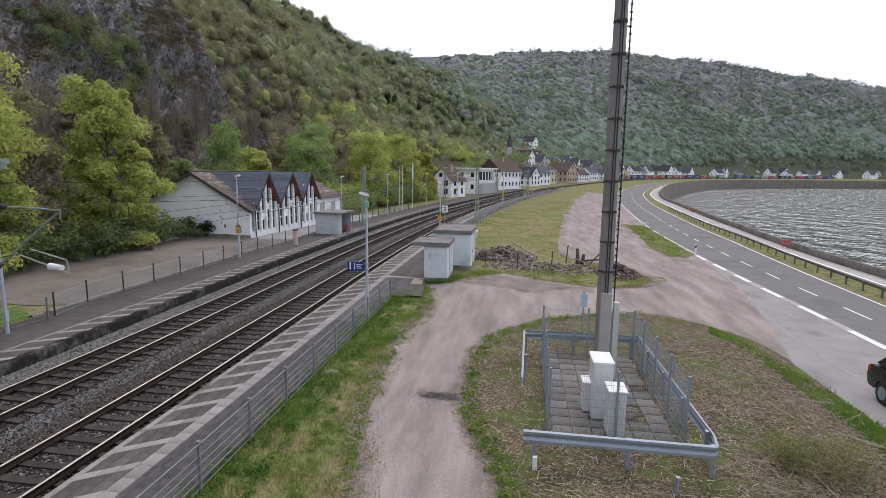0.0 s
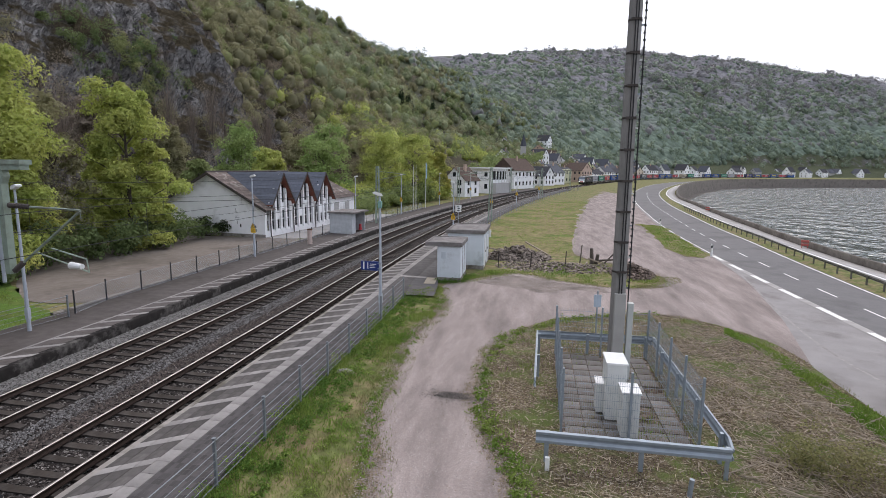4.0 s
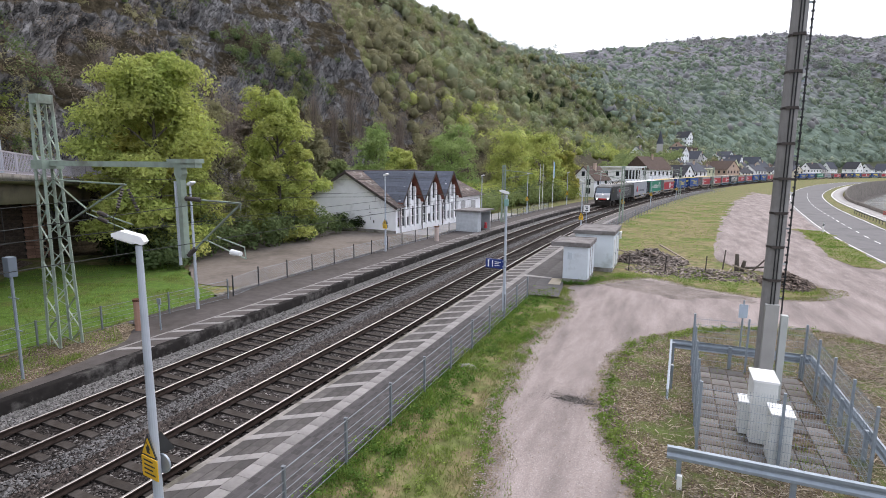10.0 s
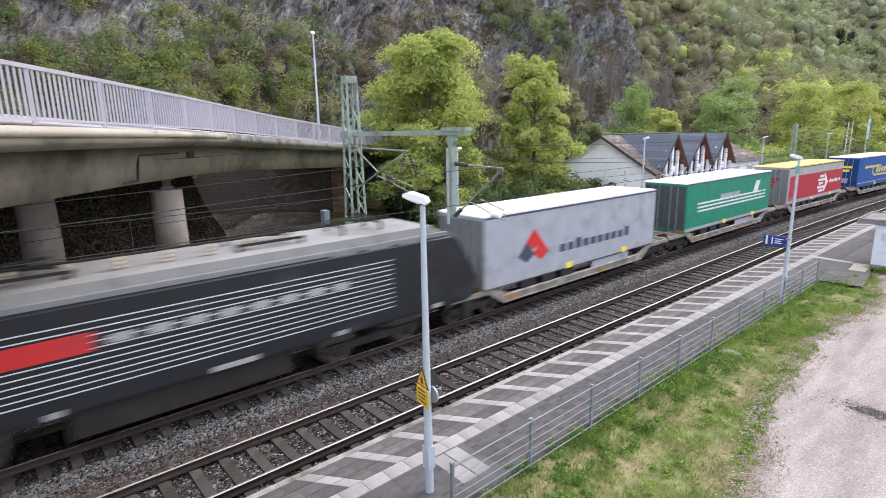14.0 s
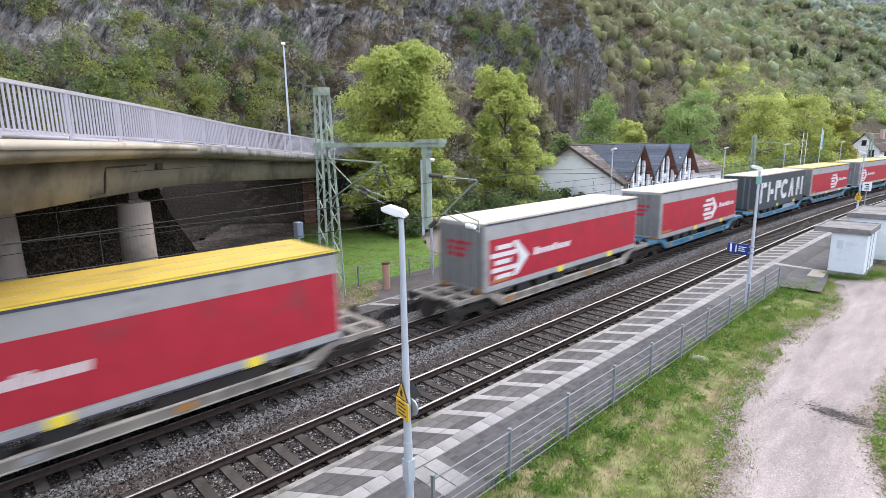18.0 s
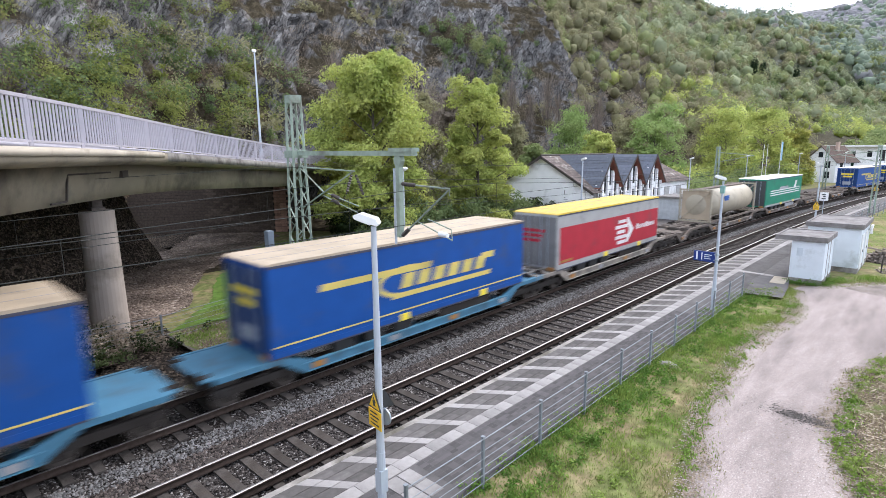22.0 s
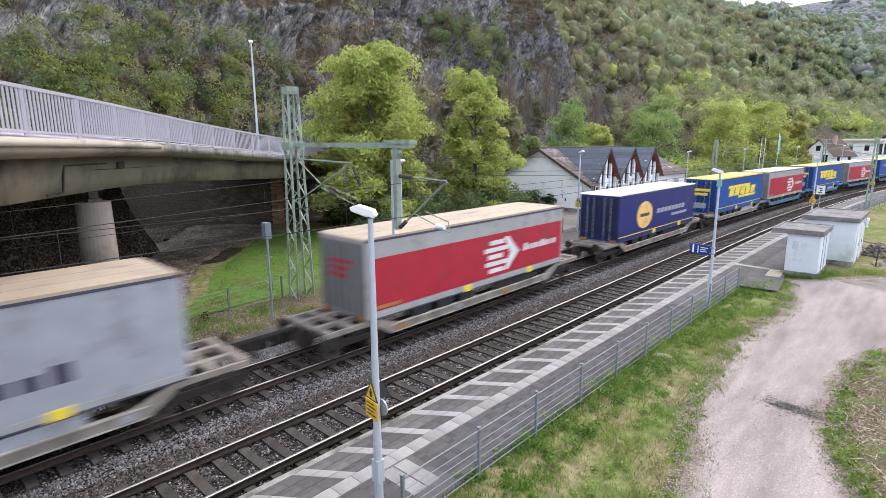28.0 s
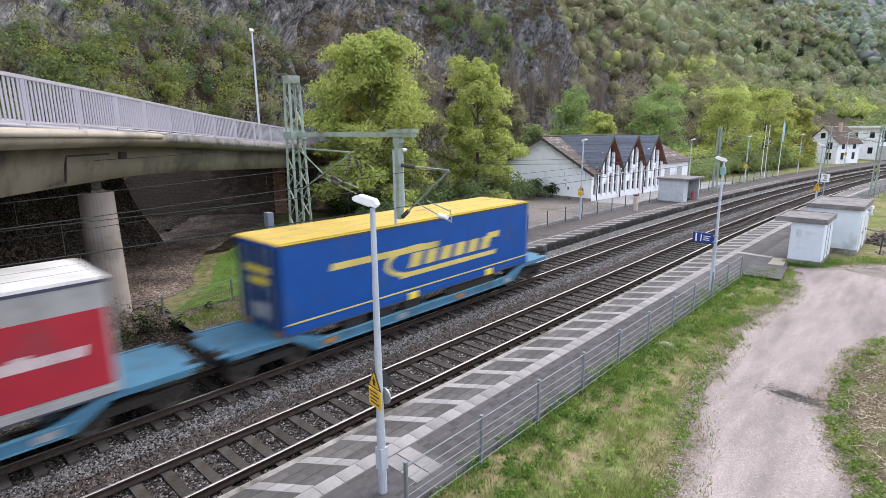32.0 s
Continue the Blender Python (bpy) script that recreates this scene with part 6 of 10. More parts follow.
def cabinet(x, y, w, l, h, label, vents):
    ob = thing("equipment_cabinet", pose(x, y, 0.27), label, "cabinet", "cabinets in the compound")
    bm = B()
    box(bm, -w / 2, w / 2, -l / 2, l / 2, 0.06, h, bevel=0.012)
    part("body", bm, M["cabinet"], ob)
    bm = B()
    box(bm, -w / 2 - 0.03, w / 2 + 0.03, -l / 2 - 0.03, l / 2 + 0.03, h, h + 0.06, bevel=0.012)
    part("lid", bm, M["white"], ob)
    bm = B()
    box(bm, -w / 2 + 0.02, w / 2 - 0.02, -l / 2 + 0.02, l / 2 - 0.02, 0, 0.08)
    part("plinth", bm, M["kerb"], ob)
    for k in range(vents):
        bm = B()
        xx = -w / 2 + 0.06 + k * (w - 0.12) / max(vents - 1, 1)
        box(bm, xx - 0.012, xx + 0.012, -l / 2 - 0.008, -l / 2, 0.15, h - 0.1)
        part("rib", bm, M["cabinet"], ob)
    bm = B()
    box(bm, w / 2, w / 2 + 0.012, -l / 2 + 0.04, l / 2 - 0.04, 0.12, h - 0.06, bevel=0.004)
    d = part("door", bm, M["cabinet"], ob)
    bm = B()
    box(bm, w / 2 + 0.012, w / 2 + 0.03, l / 2 - 0.14, l / 2 - 0.1, h * 0.5, h * 0.5 + 0.12)
    part("handle", bm, M["black_paint"], d)
    return ob


cabinet(2.55, 14.75, 0.5, 0.85, 1.6, "tall white equipment cabinet on a plinth", 5)
cabinet(2.78, 13.7, 0.42, 0.62, 1.2, "lower light grey equipment cabinet with ribbed door", 4)
cabinet(2.22, 15.0, 0.22, 0.5, 0.85, "small grey cabinet beside the tall one", 3)
bm = B()
rod(bm, (0, 0, -0.1), (0, 0, 2.0), 0.03, seg=8)
sp = thing("notice_post", pose(2.85, 21.6, 0.25), "thin post with a small pale board", "sign")
part("post", bm, M["steel"], sp)
bm = B()
box(bm, -0.14, 0.14, -0.045, -0.03, 1.35, 1.85, bevel=0.005)
part("board", bm, mat("pale_board", (0.45, 0.52, 0.60), 0.6), sp)

# ---- road furniture ----
gr = [tuple(float(v) for v in P(s, float(road_right(np.array([s]))[0]) + 0.85)) for s in np.arange(22, 108, 4.0)]
_galv, M["steel"] = M["steel"], mat("dull_brownish_barrier_steel", (0.15, 0.145, 0.12), 0.7, 0.2, 0.2, 4)
guard_rail("guard_rail", gr, 0.2, "long dull weathered crash barrier beside the riverside road", 0.3, beam=0.55)
M["steel"] = _galv


def delineator(x, y):
    ob = thing("delineator_post", pose(x, y, 0.24), "white plastic roadside post with a black band", "delineator", "delineator posts")
    bm = B()
    prism(bm, [(-0.06, 0), (0.06, 0), (0.06, 0.95), (-0.02, 1.02), (-0.06, 0.98)], -0.05, 0.05)
    part("post", bm, M["white"], ob)
    bm = B()
    prism(bm, [(-0.063, 0.68), (0.063, 0.74), (0.063, 0.92), (-0.063, 0.86)], -0.053, 0.053)
    part("band", bm, M["black_paint"], ob)


for s in (46, 70, 125, 165):
    x, y = P(s, float(road_left(np.array([s]))[0]) - 0.25)
    delineator(float(x), float(y))
for s in (53, 100):
    x, y = P(s, float(wall_line(np.array([s]))[0]) - 0.4)
    x, y = float(x), float(y)
    bm = B()
    for k in range(2):
        box(bm, -0.3, 0.3, -0.03, 0.03, 0.2 + k * 0.3, 0.4 + k * 0.3, bevel=0.01)
    for dx in (-0.22, 0.22):
        rod(bm, (dx, 0, 0), (dx, 0, 0.72), 0.03)
    solid("barrier_board", bm, mat("red_white_board", (0.42, 0.10, 0.085), 0.6), "small red and white barrier by the river wall", "barrier", at=pose(x, y, 0.35, 0, 0, -20))
patch("grass_verge", [(13.3, 70.5), (15.7, 68.5), (15.0, 58), (14.6, 50), (14.4, 45.5), (13.4, 44), (12.2, 44.6), (11.7, 48.8), (12.3, 55), (12.7, 60), (13.0, 66)], 0.275, M["turf"], "green grass strip between gravel and road", "grass", 0.1, 12)


def car():
    ob = thing("car", pose(11.75, 15.45, 0.256, 0, 0, -4), "black parked estate car with silver wheels", "car")
    body = [(-2.2, 0.35), (-2.25, 0.75), (-2.1, 0.98), (-1.2, 1.02), (1.9, 1.0), (2.25, 0.95), (2.3, 0.6), (2.2, 0.33), (1.85, 0.3), (1.7, 0.62), (1.05, 0.62), (0.9, 0.3), (-0.95, 0.3), (-1.1, 0.62), (-1.75, 0.62), (-1.9, 0.3)]
    paintm = mat("black_car_paint", (0.012, 0.012, 0.014), 0.2, 0.2, 0.05, 2, spec=0.6)
    bm = side(body, -0.88, 0.88)
    bmesh.ops.bevel(bm, geom=[e for e in bm.edges if e.calc_length() > 1.7], offset=0.05, segments=2, affect="EDGES")
    part("body", bm, paintm, ob)
    bm = side([(-1.35, 0.98), (-0.6, 1.46), (1.5, 1.5), (2.15, 1.0)], -0.76, 0.76)
    bmesh.ops.bevel(bm, geom=[e for e in bm.edges if e.calc_length() > 1.4], offset=0.06, segments=2, affect="EDGES")
    part("cabin", bm, paintm, ob)
    for x in (-0.765, 0.765):
        part("side_window", side([(-1.1, 1.03), (-0.55, 1.4), (0.6, 1.42), (0.6, 1.03)], min(x, x * 1.01), max(x, x * 1.01)), M["glass"], ob)
        part("side_window", side([(0.68, 1.03), (0.68, 1.42), (1.4, 1.42), (1.85, 1.03)], min(x, x * 1.01), max(x, x * 1.01)), M["glass"], ob)
        part("roof_rail", side([(-0.4, 1.5), (1.4, 1.54), (1.4, 1.57), (-0.4, 1.53)], x * 0.9 - 0.015, x * 0.9 + 0.015), M["steel"], ob)
        bm = B()
        box(bm, x * 1.1 - 0.05, x * 1.1 + 0.05, 2.12, 2.27, 0.75, 0.92, bevel=0.02)
        part("rear_light", bm, T_RED, ob, "red rear light")
    for x in (-0.8, 0.8):
        for y in (-1.42, 1.38):
            bm = B()
            rod(bm, (x - 0.11, y, 0.33), (x + 0.11, y, 0.33), 0.33, seg=24)
            wh = part("tyre", bm, M["black"], ob)
            bm = B()
            rod(bm, (x - 0.118, y, 0.33), (x + 0.118, y, 0.33), 0.2, seg=20)
            for k in range(5):
                a = k * 1.257
                bar(bm, (x, y, 0.33), (x, y + 0.19 * math.cos(a), 0.33 + 0.19 * math.sin(a)), 0.25, 0.05)
            part("rim", bm, M["steel"], wh)
    bm = B()
    box(bm, -0.26, 0.26, 2.25, 2.32, 0.6, 0.72)
    part("plate", bm, M["white"], ob)
    return ob


T_RED = mat("red_lamp_plastic", (0.5, 0.02, 0.02), 0.2)
car()

# ---- hillside ----
def rock_material():
    """Grey slate in thin steep beds with dark cleft lines in the colour and rusty stains; soil and litter where it lies
    flat.
    """
    m = bpy.data.materials.new("slate_cliff_and_scrub")
    m.use_nodes = True
    n, link = m.node_tree.nodes, m.node_tree.links.new
    b = n["Principled BSDF"]
    b.inputs["Roughness"].default_value, b.inputs["Specular IOR Level"].default_value = 0.9, 0.08
    tc, geo = n.new("ShaderNodeTexCoord"), n.new("ShaderNodeNewGeometry")

    def ramp(source, stops):
        cr = n.new("ShaderNodeValToRGB")
        while len(cr.color_ramp.elements) < len(stops):
            cr.color_ramp.elements.new(0.5)
        for e, (p, c) in zip(cr.color_ramp.elements, stops):
            e.position, e.color = p, (*c, 1)
        link(source, cr.inputs[0])
        return cr.outputs[0]

    def span(source, lo, hi, to_lo=0.0, to_hi=1.0):
        r = n.new("ShaderNodeMapRange")
        for key, val in (("From Min", lo), ("From Max", hi), ("To Min", to_lo), ("To Max", to_hi)):
            r.inputs[key].default_value = val
        link(source, r.inputs["Value"])
        return r.outputs["Result"]

    def grain(vector, scale, detail=6, rough=0.6):
        t = n.new("ShaderNodeTexNoise")
        t.inputs["Scale"].default_value, t.inputs["Detail"].default_value, t.inputs["Roughness"].default_value = scale, detail, rough
        link(vector, t.inputs["Vector"])
        return t.outputs["Fac"]

    def mix(fac, a, c, how="MIX"):
        x = n.new("ShaderNodeMixRGB")
        x.blend_type = how
        if isinstance(fac, float):
            x.inputs[0].default_value = fac
        else:
            link(fac, x.inputs[0])
        for k, v in ((1, a), (2, c)):
            if isinstance(v, tuple):
                x.inputs[k].default_value = (*v, 1)
            else:
                link(v, x.inputs[k])
        return x.outputs[0]

    turn = n.new("ShaderNodeVectorRotate")
    turn.rotation_type = "X_AXIS"
    turn.inputs["Angle"].default_value = radians(-58)
    link(tc.outputs["Object"], turn.inputs["Vector"])
    beds = n.new("ShaderNodeMapping")
    beds.inputs["Scale"].default_value = (0.7, 0.16, 1.5)
    link(turn.outputs[0], beds.inputs["Vector"])
    wide = grain(beds.outputs[0], 0.5, 9, 0.68)
    chips = n.new("ShaderNodeMapping")
    chips.inputs["Scale"].default_value = (0.9, 0.42, 1.3)
    link(turn.outputs[0], chips.inputs["Vector"])
    fine = grain(chips.outputs[0], 1.5, 8, 0.66)
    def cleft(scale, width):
        """Thin dark lines that follow the beds, drawn in the colour only."""
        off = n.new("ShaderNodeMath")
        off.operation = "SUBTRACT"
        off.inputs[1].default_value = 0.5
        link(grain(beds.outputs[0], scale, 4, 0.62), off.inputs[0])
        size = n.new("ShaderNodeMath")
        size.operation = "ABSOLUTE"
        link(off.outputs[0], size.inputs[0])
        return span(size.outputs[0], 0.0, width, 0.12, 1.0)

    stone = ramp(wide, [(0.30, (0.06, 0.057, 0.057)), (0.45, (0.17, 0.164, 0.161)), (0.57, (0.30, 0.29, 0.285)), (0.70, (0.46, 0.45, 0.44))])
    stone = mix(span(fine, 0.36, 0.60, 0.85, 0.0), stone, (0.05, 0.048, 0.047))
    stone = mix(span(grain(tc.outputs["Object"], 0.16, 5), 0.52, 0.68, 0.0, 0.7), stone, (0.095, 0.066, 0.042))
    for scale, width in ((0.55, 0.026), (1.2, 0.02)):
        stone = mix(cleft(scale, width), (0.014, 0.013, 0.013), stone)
    soil = ramp(grain(tc.outputs["Object"], 1.4, 9, 0.75), [(0.3, (0.016, 0.014, 0.009)), (0.5, (0.055, 0.045, 0.028)), (0.7, (0.12, 0.095, 0.06))])
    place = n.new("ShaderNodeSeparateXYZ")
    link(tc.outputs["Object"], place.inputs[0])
    # ground pales and greens with distance, in step with the hazed woods
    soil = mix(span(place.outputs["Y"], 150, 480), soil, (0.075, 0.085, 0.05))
    sep = n.new("ShaderNodeSeparateXYZ")
    link(geo.outputs["Normal"], sep.inputs[0])
    ad = n.new("ShaderNodeMath")
    ad.operation = "ADD"
    link(sep.outputs["Z"], ad.inputs[0])
    link(grain(tc.outputs["Object"], 0.12, 5), ad.inputs[1])
    link(mix(span(ad.outputs[0], 1.08, 1.2), stone, soil), b.inputs["Base Color"])
    high = n.new("ShaderNodeMath")
    high.operation = "MULTIPLY_ADD"
    high.inputs[1].default_value = 0.5
    link(fine, high.inputs[0])
    link(wide, high.inputs[2])
    bp = n.new("ShaderNodeBump")
    bp.inputs["Strength"].default_value, bp.inputs["Distance"].default_value = 1.0, 0.8
    link(high.outputs[0], bp.inputs["Height"])
    link(bp.outputs[0], b.inputs["Normal"])
    return m


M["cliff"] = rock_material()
HILL_S = np.concatenate([np.arange(-160, -40, 5.0), np.arange(-40, 20, 1.6), np.arange(20, 126, 0.75), np.arange(126, 150, 1.6), np.arange(150, 330, 3.5), np.arange(330, 700, 8.0), np.arange(700, 1900, 20.0)])
HILL_D = np.concatenate([np.arange(15, 30, 1.5), np.arange(30, 75, 0.8), np.arange(75, 95, 1.4), np.arange(95, 260, 6.0), np.arange(260, 900, 20.0)])


def hill_height(s, d):
    """Height of the hill at station s, d metres to the left of the line."""
    foot = np.interp(s, [-200, -20, 10, 25, 45, 70, 90, 130, 200, 330, 500, 800, 1900], [24, 25, 31, 38, 42, 46, 46, 40, 48, 80, 80, 40, 30])
    ridge = np.interp(s, [-200, 60, 120, 200, 300, 420, 560, 700, 900, 1100, 1400, 1900], [283, 283, 285, 289, 293, 216, 150, 262, 372, 332, 176, 176])
    steep = np.interp(s, [-200, 0, 30, 50, 100, 130, 300, 500, 1900], [1.0, 1.1, 1.5, 1.9, 1.7, 0.72, 0.55, 0.55, 0.6])
    u = np.maximum(d - foot, 0)
    near = np.interp(s, [-200, 110, 140, 170, 240, 300, 350, 450, 600, 1900], [0, 0, 14, 26, 32, 40, 44, 40, 20, 0])
    low = 40 * (1 - np.exp(-np.maximum(d - foot + near, 0) * steep / 40))
    high = (ridge - 40) * (1 - np.exp(-np.maximum(u - 14, 0) * 0.66 / np.maximum(ridge - 40, 1)))
    return 0.3 + low + high


def hill_noise(x, y, h):
    """Rolling relief for all of the hill, and slate beds that dip steeply towards the village for the cliff."""
    out, rock = np.zeros(len(x)), np.zeros(len(x))
    q = Euler((radians(-58), 0, 0)).to_matrix()
    for i in range(len(x)):
        v = Vector((x[i], y[i], h[i]))
        out[i] = noise.fractal(v * 0.02, 1.0, 2.0, 3)
        if h[i] < 85 and y[i] < 160:
            w = q @ v
            bed = w.z * 0.42 + 1.1 * noise.noise(Vector((w.x * 0.11, w.y * 0.05, w.z * 0.11)))
            thin = w.z * 1.05 + 0.9 * noise.noise(Vector((w.x * 0.25, w.y * 0.1, w.z * 0.3 + 7)))
            rock[i] = 1.5 * (bed - math.floor(bed)) + 0.55 * (thin - math.floor(thin)) + 2.4 * noise.fractal(Vector((w.x * 0.07, w.y * 0.045, w.z * 0.09)), 1.0, 2.0, 4) - 0.7
    return out, rock


def hill_surface(gs, gd):
    h0 = hill_height(gs, gd).ravel()
    s = gs.ravel()
    x, y = P(s, -gd.ravel())
    n0, rk = hill_noise(x, y, h0)
    cliff = np.interp(s, [-60, 10, 36, 116, 138], [0.25, 0.3, 1, 1, 0]) * np.clip((h0 - 1) / 6, 0, 1) * np.clip((82 - h0) / 20, 0, 1)
    # the bare buttress at the end of the cliff and the gully behind it
    spur = np.interp(s - 0.3 * np.clip(h0 - 8, 0, 40), [68, 84, 96, 99, 105, 114, 130], [0, 2.0, 6.5, 6.0, -3.5, -3.0, 0]) * np.clip(h0 / 6, 0, 1) * np.clip((70 - h0) / 25, 0, 1)
    hh = h0 + n0 * np.minimum(h0 * 0.12, 14)
    push = rk * 1.5 * cliff + spur
    ang = np.interp(s, _s, _h)
    return x + push * np.cos(ang), y - push * np.sin(ang), hh


gs, gd = np.meshgrid(HILL_S, HILL_D, indexing="ij")
hx, hy, hz = hill_surface(gs, gd)
ns, nd = gs.shape
idx = np.arange(ns * nd).reshape(ns, nd)
hf = np.stack([idx[:-1, :-1], idx[1:, :-1], idx[1:, 1:], idx[:-1, 1:]], -1).reshape(-1, 4)[:, ::-1]
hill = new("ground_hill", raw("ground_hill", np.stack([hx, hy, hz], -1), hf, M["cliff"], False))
tagged(hill, "steep wooded hillside with bare slate cliffs", "hillside", kind="structure")


# ---- trees ----
def leaf_cloud(centres, radii, per, size, seed, lobes=7, squash=0.8, tri=False, thin=0.62, shell=0.55):
    """Small leaves on lobed crowns round the centres, most of them lying along the outside of their lobe."""
    rng = np.random.default_rng(seed)
    n = len(centres)
    lob = rng.normal(size=(n, lobes, 3))
    lob /= np.linalg.norm(lob, axis=-1, keepdims=True)
    lob[..., 2] = lob[..., 2] * squash + 0.12
    lob *= rng.uniform(0.35, 0.72, (n, lobes, 1))
    pick = rng.integers(0, lobes, (n, per))
    c = np.take_along_axis(lob, pick[..., None].repeat(3, -1), 1)
    d = rng.normal(size=(n, per, 3))
    d /= np.linalg.norm(d, axis=-1, keepdims=True)
    d[..., 2] = np.where(d[..., 2] < -0.35, -d[..., 2], d[..., 2])
    reach = shell + (1 - shell) * rng.random((n, per, 1)) ** 0.6
    p = ((c + d * reach * rng.uniform(0.34, 0.56, (n, 1, 1))) * radii[:, None, :] + centres[:, None, :]).reshape(-1, 3)
    k = len(p)
    face = (0.62 * d + 0.38 * c / (np.linalg.norm(c, axis=-1, keepdims=True) + 1e-9)).reshape(-1, 3) + rng.normal(0, 0.55, (k, 3)) + (0, 0, 0.15)
    face /= np.linalg.norm(face, axis=-1, keepdims=True) + 1e-9
    u = np.cross(face, rng.normal(size=(k, 3)))
    u /= np.linalg.norm(u, axis=-1, keepdims=True) + 1e-9
    v = np.cross(face, u)
    sz = size * rng.uniform(0.5, 1.4, (k, 1))
    u, v = u * sz, v * sz * thin
    if tri:
        return np.stack([p - u, p + v * 1.4, p + u], 1).reshape(-1, 3), np.arange(3 * k).reshape(-1, 3)
    verts = np.stack([p - u, p + v * 0.8, p + u, p - v * 0.8], 1).reshape(-1, 3)
    return verts, np.arange(4 * k).reshape(-1, 4)


F = {
    "spring": foliage("spring_leaves", (0.34, 0.405, 0.11), (0.47, 0.49, 0.15)),
    "fresh": foliage("fresh_green_leaves", (0.19, 0.25, 0.10), (0.275, 0.32, 0.13)),
    "bright": foliage("bright_green_leaves", (0.23, 0.33, 0.11), (0.32, 0.40, 0.15)),
    "gold": foliage("golden_green_leaves", (0.40, 0.37, 0.09), (0.32, 0.35, 0.095)),
    "olive": foliage("olive_budding_twigs", (0.225, 0.22, 0.125), (0.31, 0.29, 0.165)),
    "brown": foliage("bare_brown_twigs", (0.26, 0.215, 0.17), (0.32, 0.27, 0.215)),
    "scrub": foliage("young_scrub_leaves", (0.195, 0.235, 0.10), (0.28, 0.295, 0.13)),
    "hazel": foliage("dark_hazel_leaves", (0.115, 0.165, 0.07), (0.17, 0.215, 0.085)),
    "fern": foliage("yellow_green_scrub", (0.17, 0.21, 0.055), (0.25, 0.265, 0.08)),
    "twig": foliage("dead_brown_stems", (0.13, 0.095, 0.065), (0.20, 0.155, 0.11)),
    "leafy": foliage("mid_green_canopy", (0.185, 0.225, 0.115), (0.25, 0.28, 0.15)),
    "russet": foliage("russet_bramble", (0.20, 0.125, 0.08), (0.15, 0.12, 0.07)),
    # blue and brightness raised here to put some haze into the leaves
    "soft": foliage("hazed_soft_canopy", (0.245, 0.28, 0.165), (0.325, 0.345, 0.205)),
    "dark": foliage("dark_conifer_needles", (0.018, 0.035, 0.016), (0.03, 0.05, 0.02)),
    "ivy": foliage("dark_ivy", (0.02, 0.035, 0.012), (0.045, 0.06, 0.022)),
    "bloom": foliage("white_blossom", (0.50, 0.50, 0.44), (0.36, 0.38, 0.28)),
    # far woods: pale grey-blue tones, distance haze put into the leaf colour
    "far": foliage("hazed_far_woods", (0.225, 0.222, 0.225), (0.26, 0.255, 0.25), hill=True),
    "far_spring": foliage("hazed_spring_woods", (0.23, 0.27, 0.195), (0.27, 0.305, 0.215), hill=True),
    "far_dark": foliage("hazed_dark_woods", (0.145, 0.185, 0.15), (0.175, 0.21, 0.165), hill=True),
    "far_green": foliage("hazed_green_woods", (0.185, 0.235, 0.175), (0.23, 0.28, 0.195), hill=True),
}


def tree(name, x, y, z, h, w, leaf, seed, label, n=9000, size=0.16, trunk=0.22, low=0.22):
    rnd = random.Random(seed)
    ob = thing(name, pose(x, y, z), label, "tree", "trees by the station")
    bm = B()
    rod(bm, (0, 0, -0.3), (0.1, 0.05, h * 0.35), trunk, trunk * 0.7, 9)
    rod(bm, (0.1, 0.05, h * 0.35), (0.0, 0.15, h * 0.85), trunk * 0.7, trunk * 0.15, 8)
    part("trunk", bm, M["bark"], ob)
    centres, radii = [], []
    for k in range(22):
        a = k * 2.4 + rnd.uniform(-0.4, 0.4)
        zz = h * (low + (0.92 - low) * (k + 0.5) / 22)
        f = (zz / h - low * 0.6) / (1 - low * 0.6)
        prof = min(1.0, 0.35 + f / 0.2) ** 0.6 * max(0.05, 1 - max(0.0, f - 0.25) / 0.82) ** 0.75
        rr = w / 2 * prof * rnd.uniform(0.55, 0.85)
        e = Vector((rr * math.cos(a), rr * math.sin(a), zz + rnd.uniform(-0.3, 0.5)))
        s = Vector((0.08, 0.05, max(h * 0.12, zz - rr * 0.7)))
        bm = B()
        rod(bm, s, s.lerp(e, 0.6) + Vector((0, 0, 0.2)), trunk * 0.3, trunk * 0.17, 6)
        rod(bm, s.lerp(e, 0.6) + Vector((0, 0, 0.2)), e, trunk * 0.17, 0.02, 5)
        part("limb", bm, M["bark"], ob)
        centres.append(s.lerp(e, 0.85))
        q = w * 0.24 * rnd.uniform(0.75, 1.25)
        radii.append((q, q, q * 0.85))
    centres.append(Vector((0, 0.1, h * 0.93)))
    radii.append((w * 0.13, w * 0.13, h * 0.08))
    v, fc = leaf_cloud(np.array([tuple(c) for c in centres]), np.array(radii), n // 23, size, seed, tri=True, shell=0.25)
    part("crown", raw("crown", v, fc, leaf), None, ob)
    return ob


tree("deciduous_tree", -32.2, 26.6, 0.3, 13.8, 10.8, F["spring"], 1, "broad tree in fresh yellow-green spring leaf", 80000, 0.135, 0.28, 0.04)
tree("deciduous_tree", -37.2, 29.5, 0.3, 12, 7.5, F["gold"], 2, "tree with golden young leaves beside the bank", 36000, 0.14, 0.2, 0.05)
tree("deciduous_tree", -31.6, 38.3, 0.3, 13.0, 8.6, F["spring"], 3, "slender tree in bright green spring leaf", 56000, 0.135, 0.22, 0.02)
tree("deciduous_tree", -33.2, 33.0, 0.3, 11.5, 6.5, F["olive"], 4, "budding olive-brown tree between the green ones", 9000, 0.14, 0.2, 0.1)
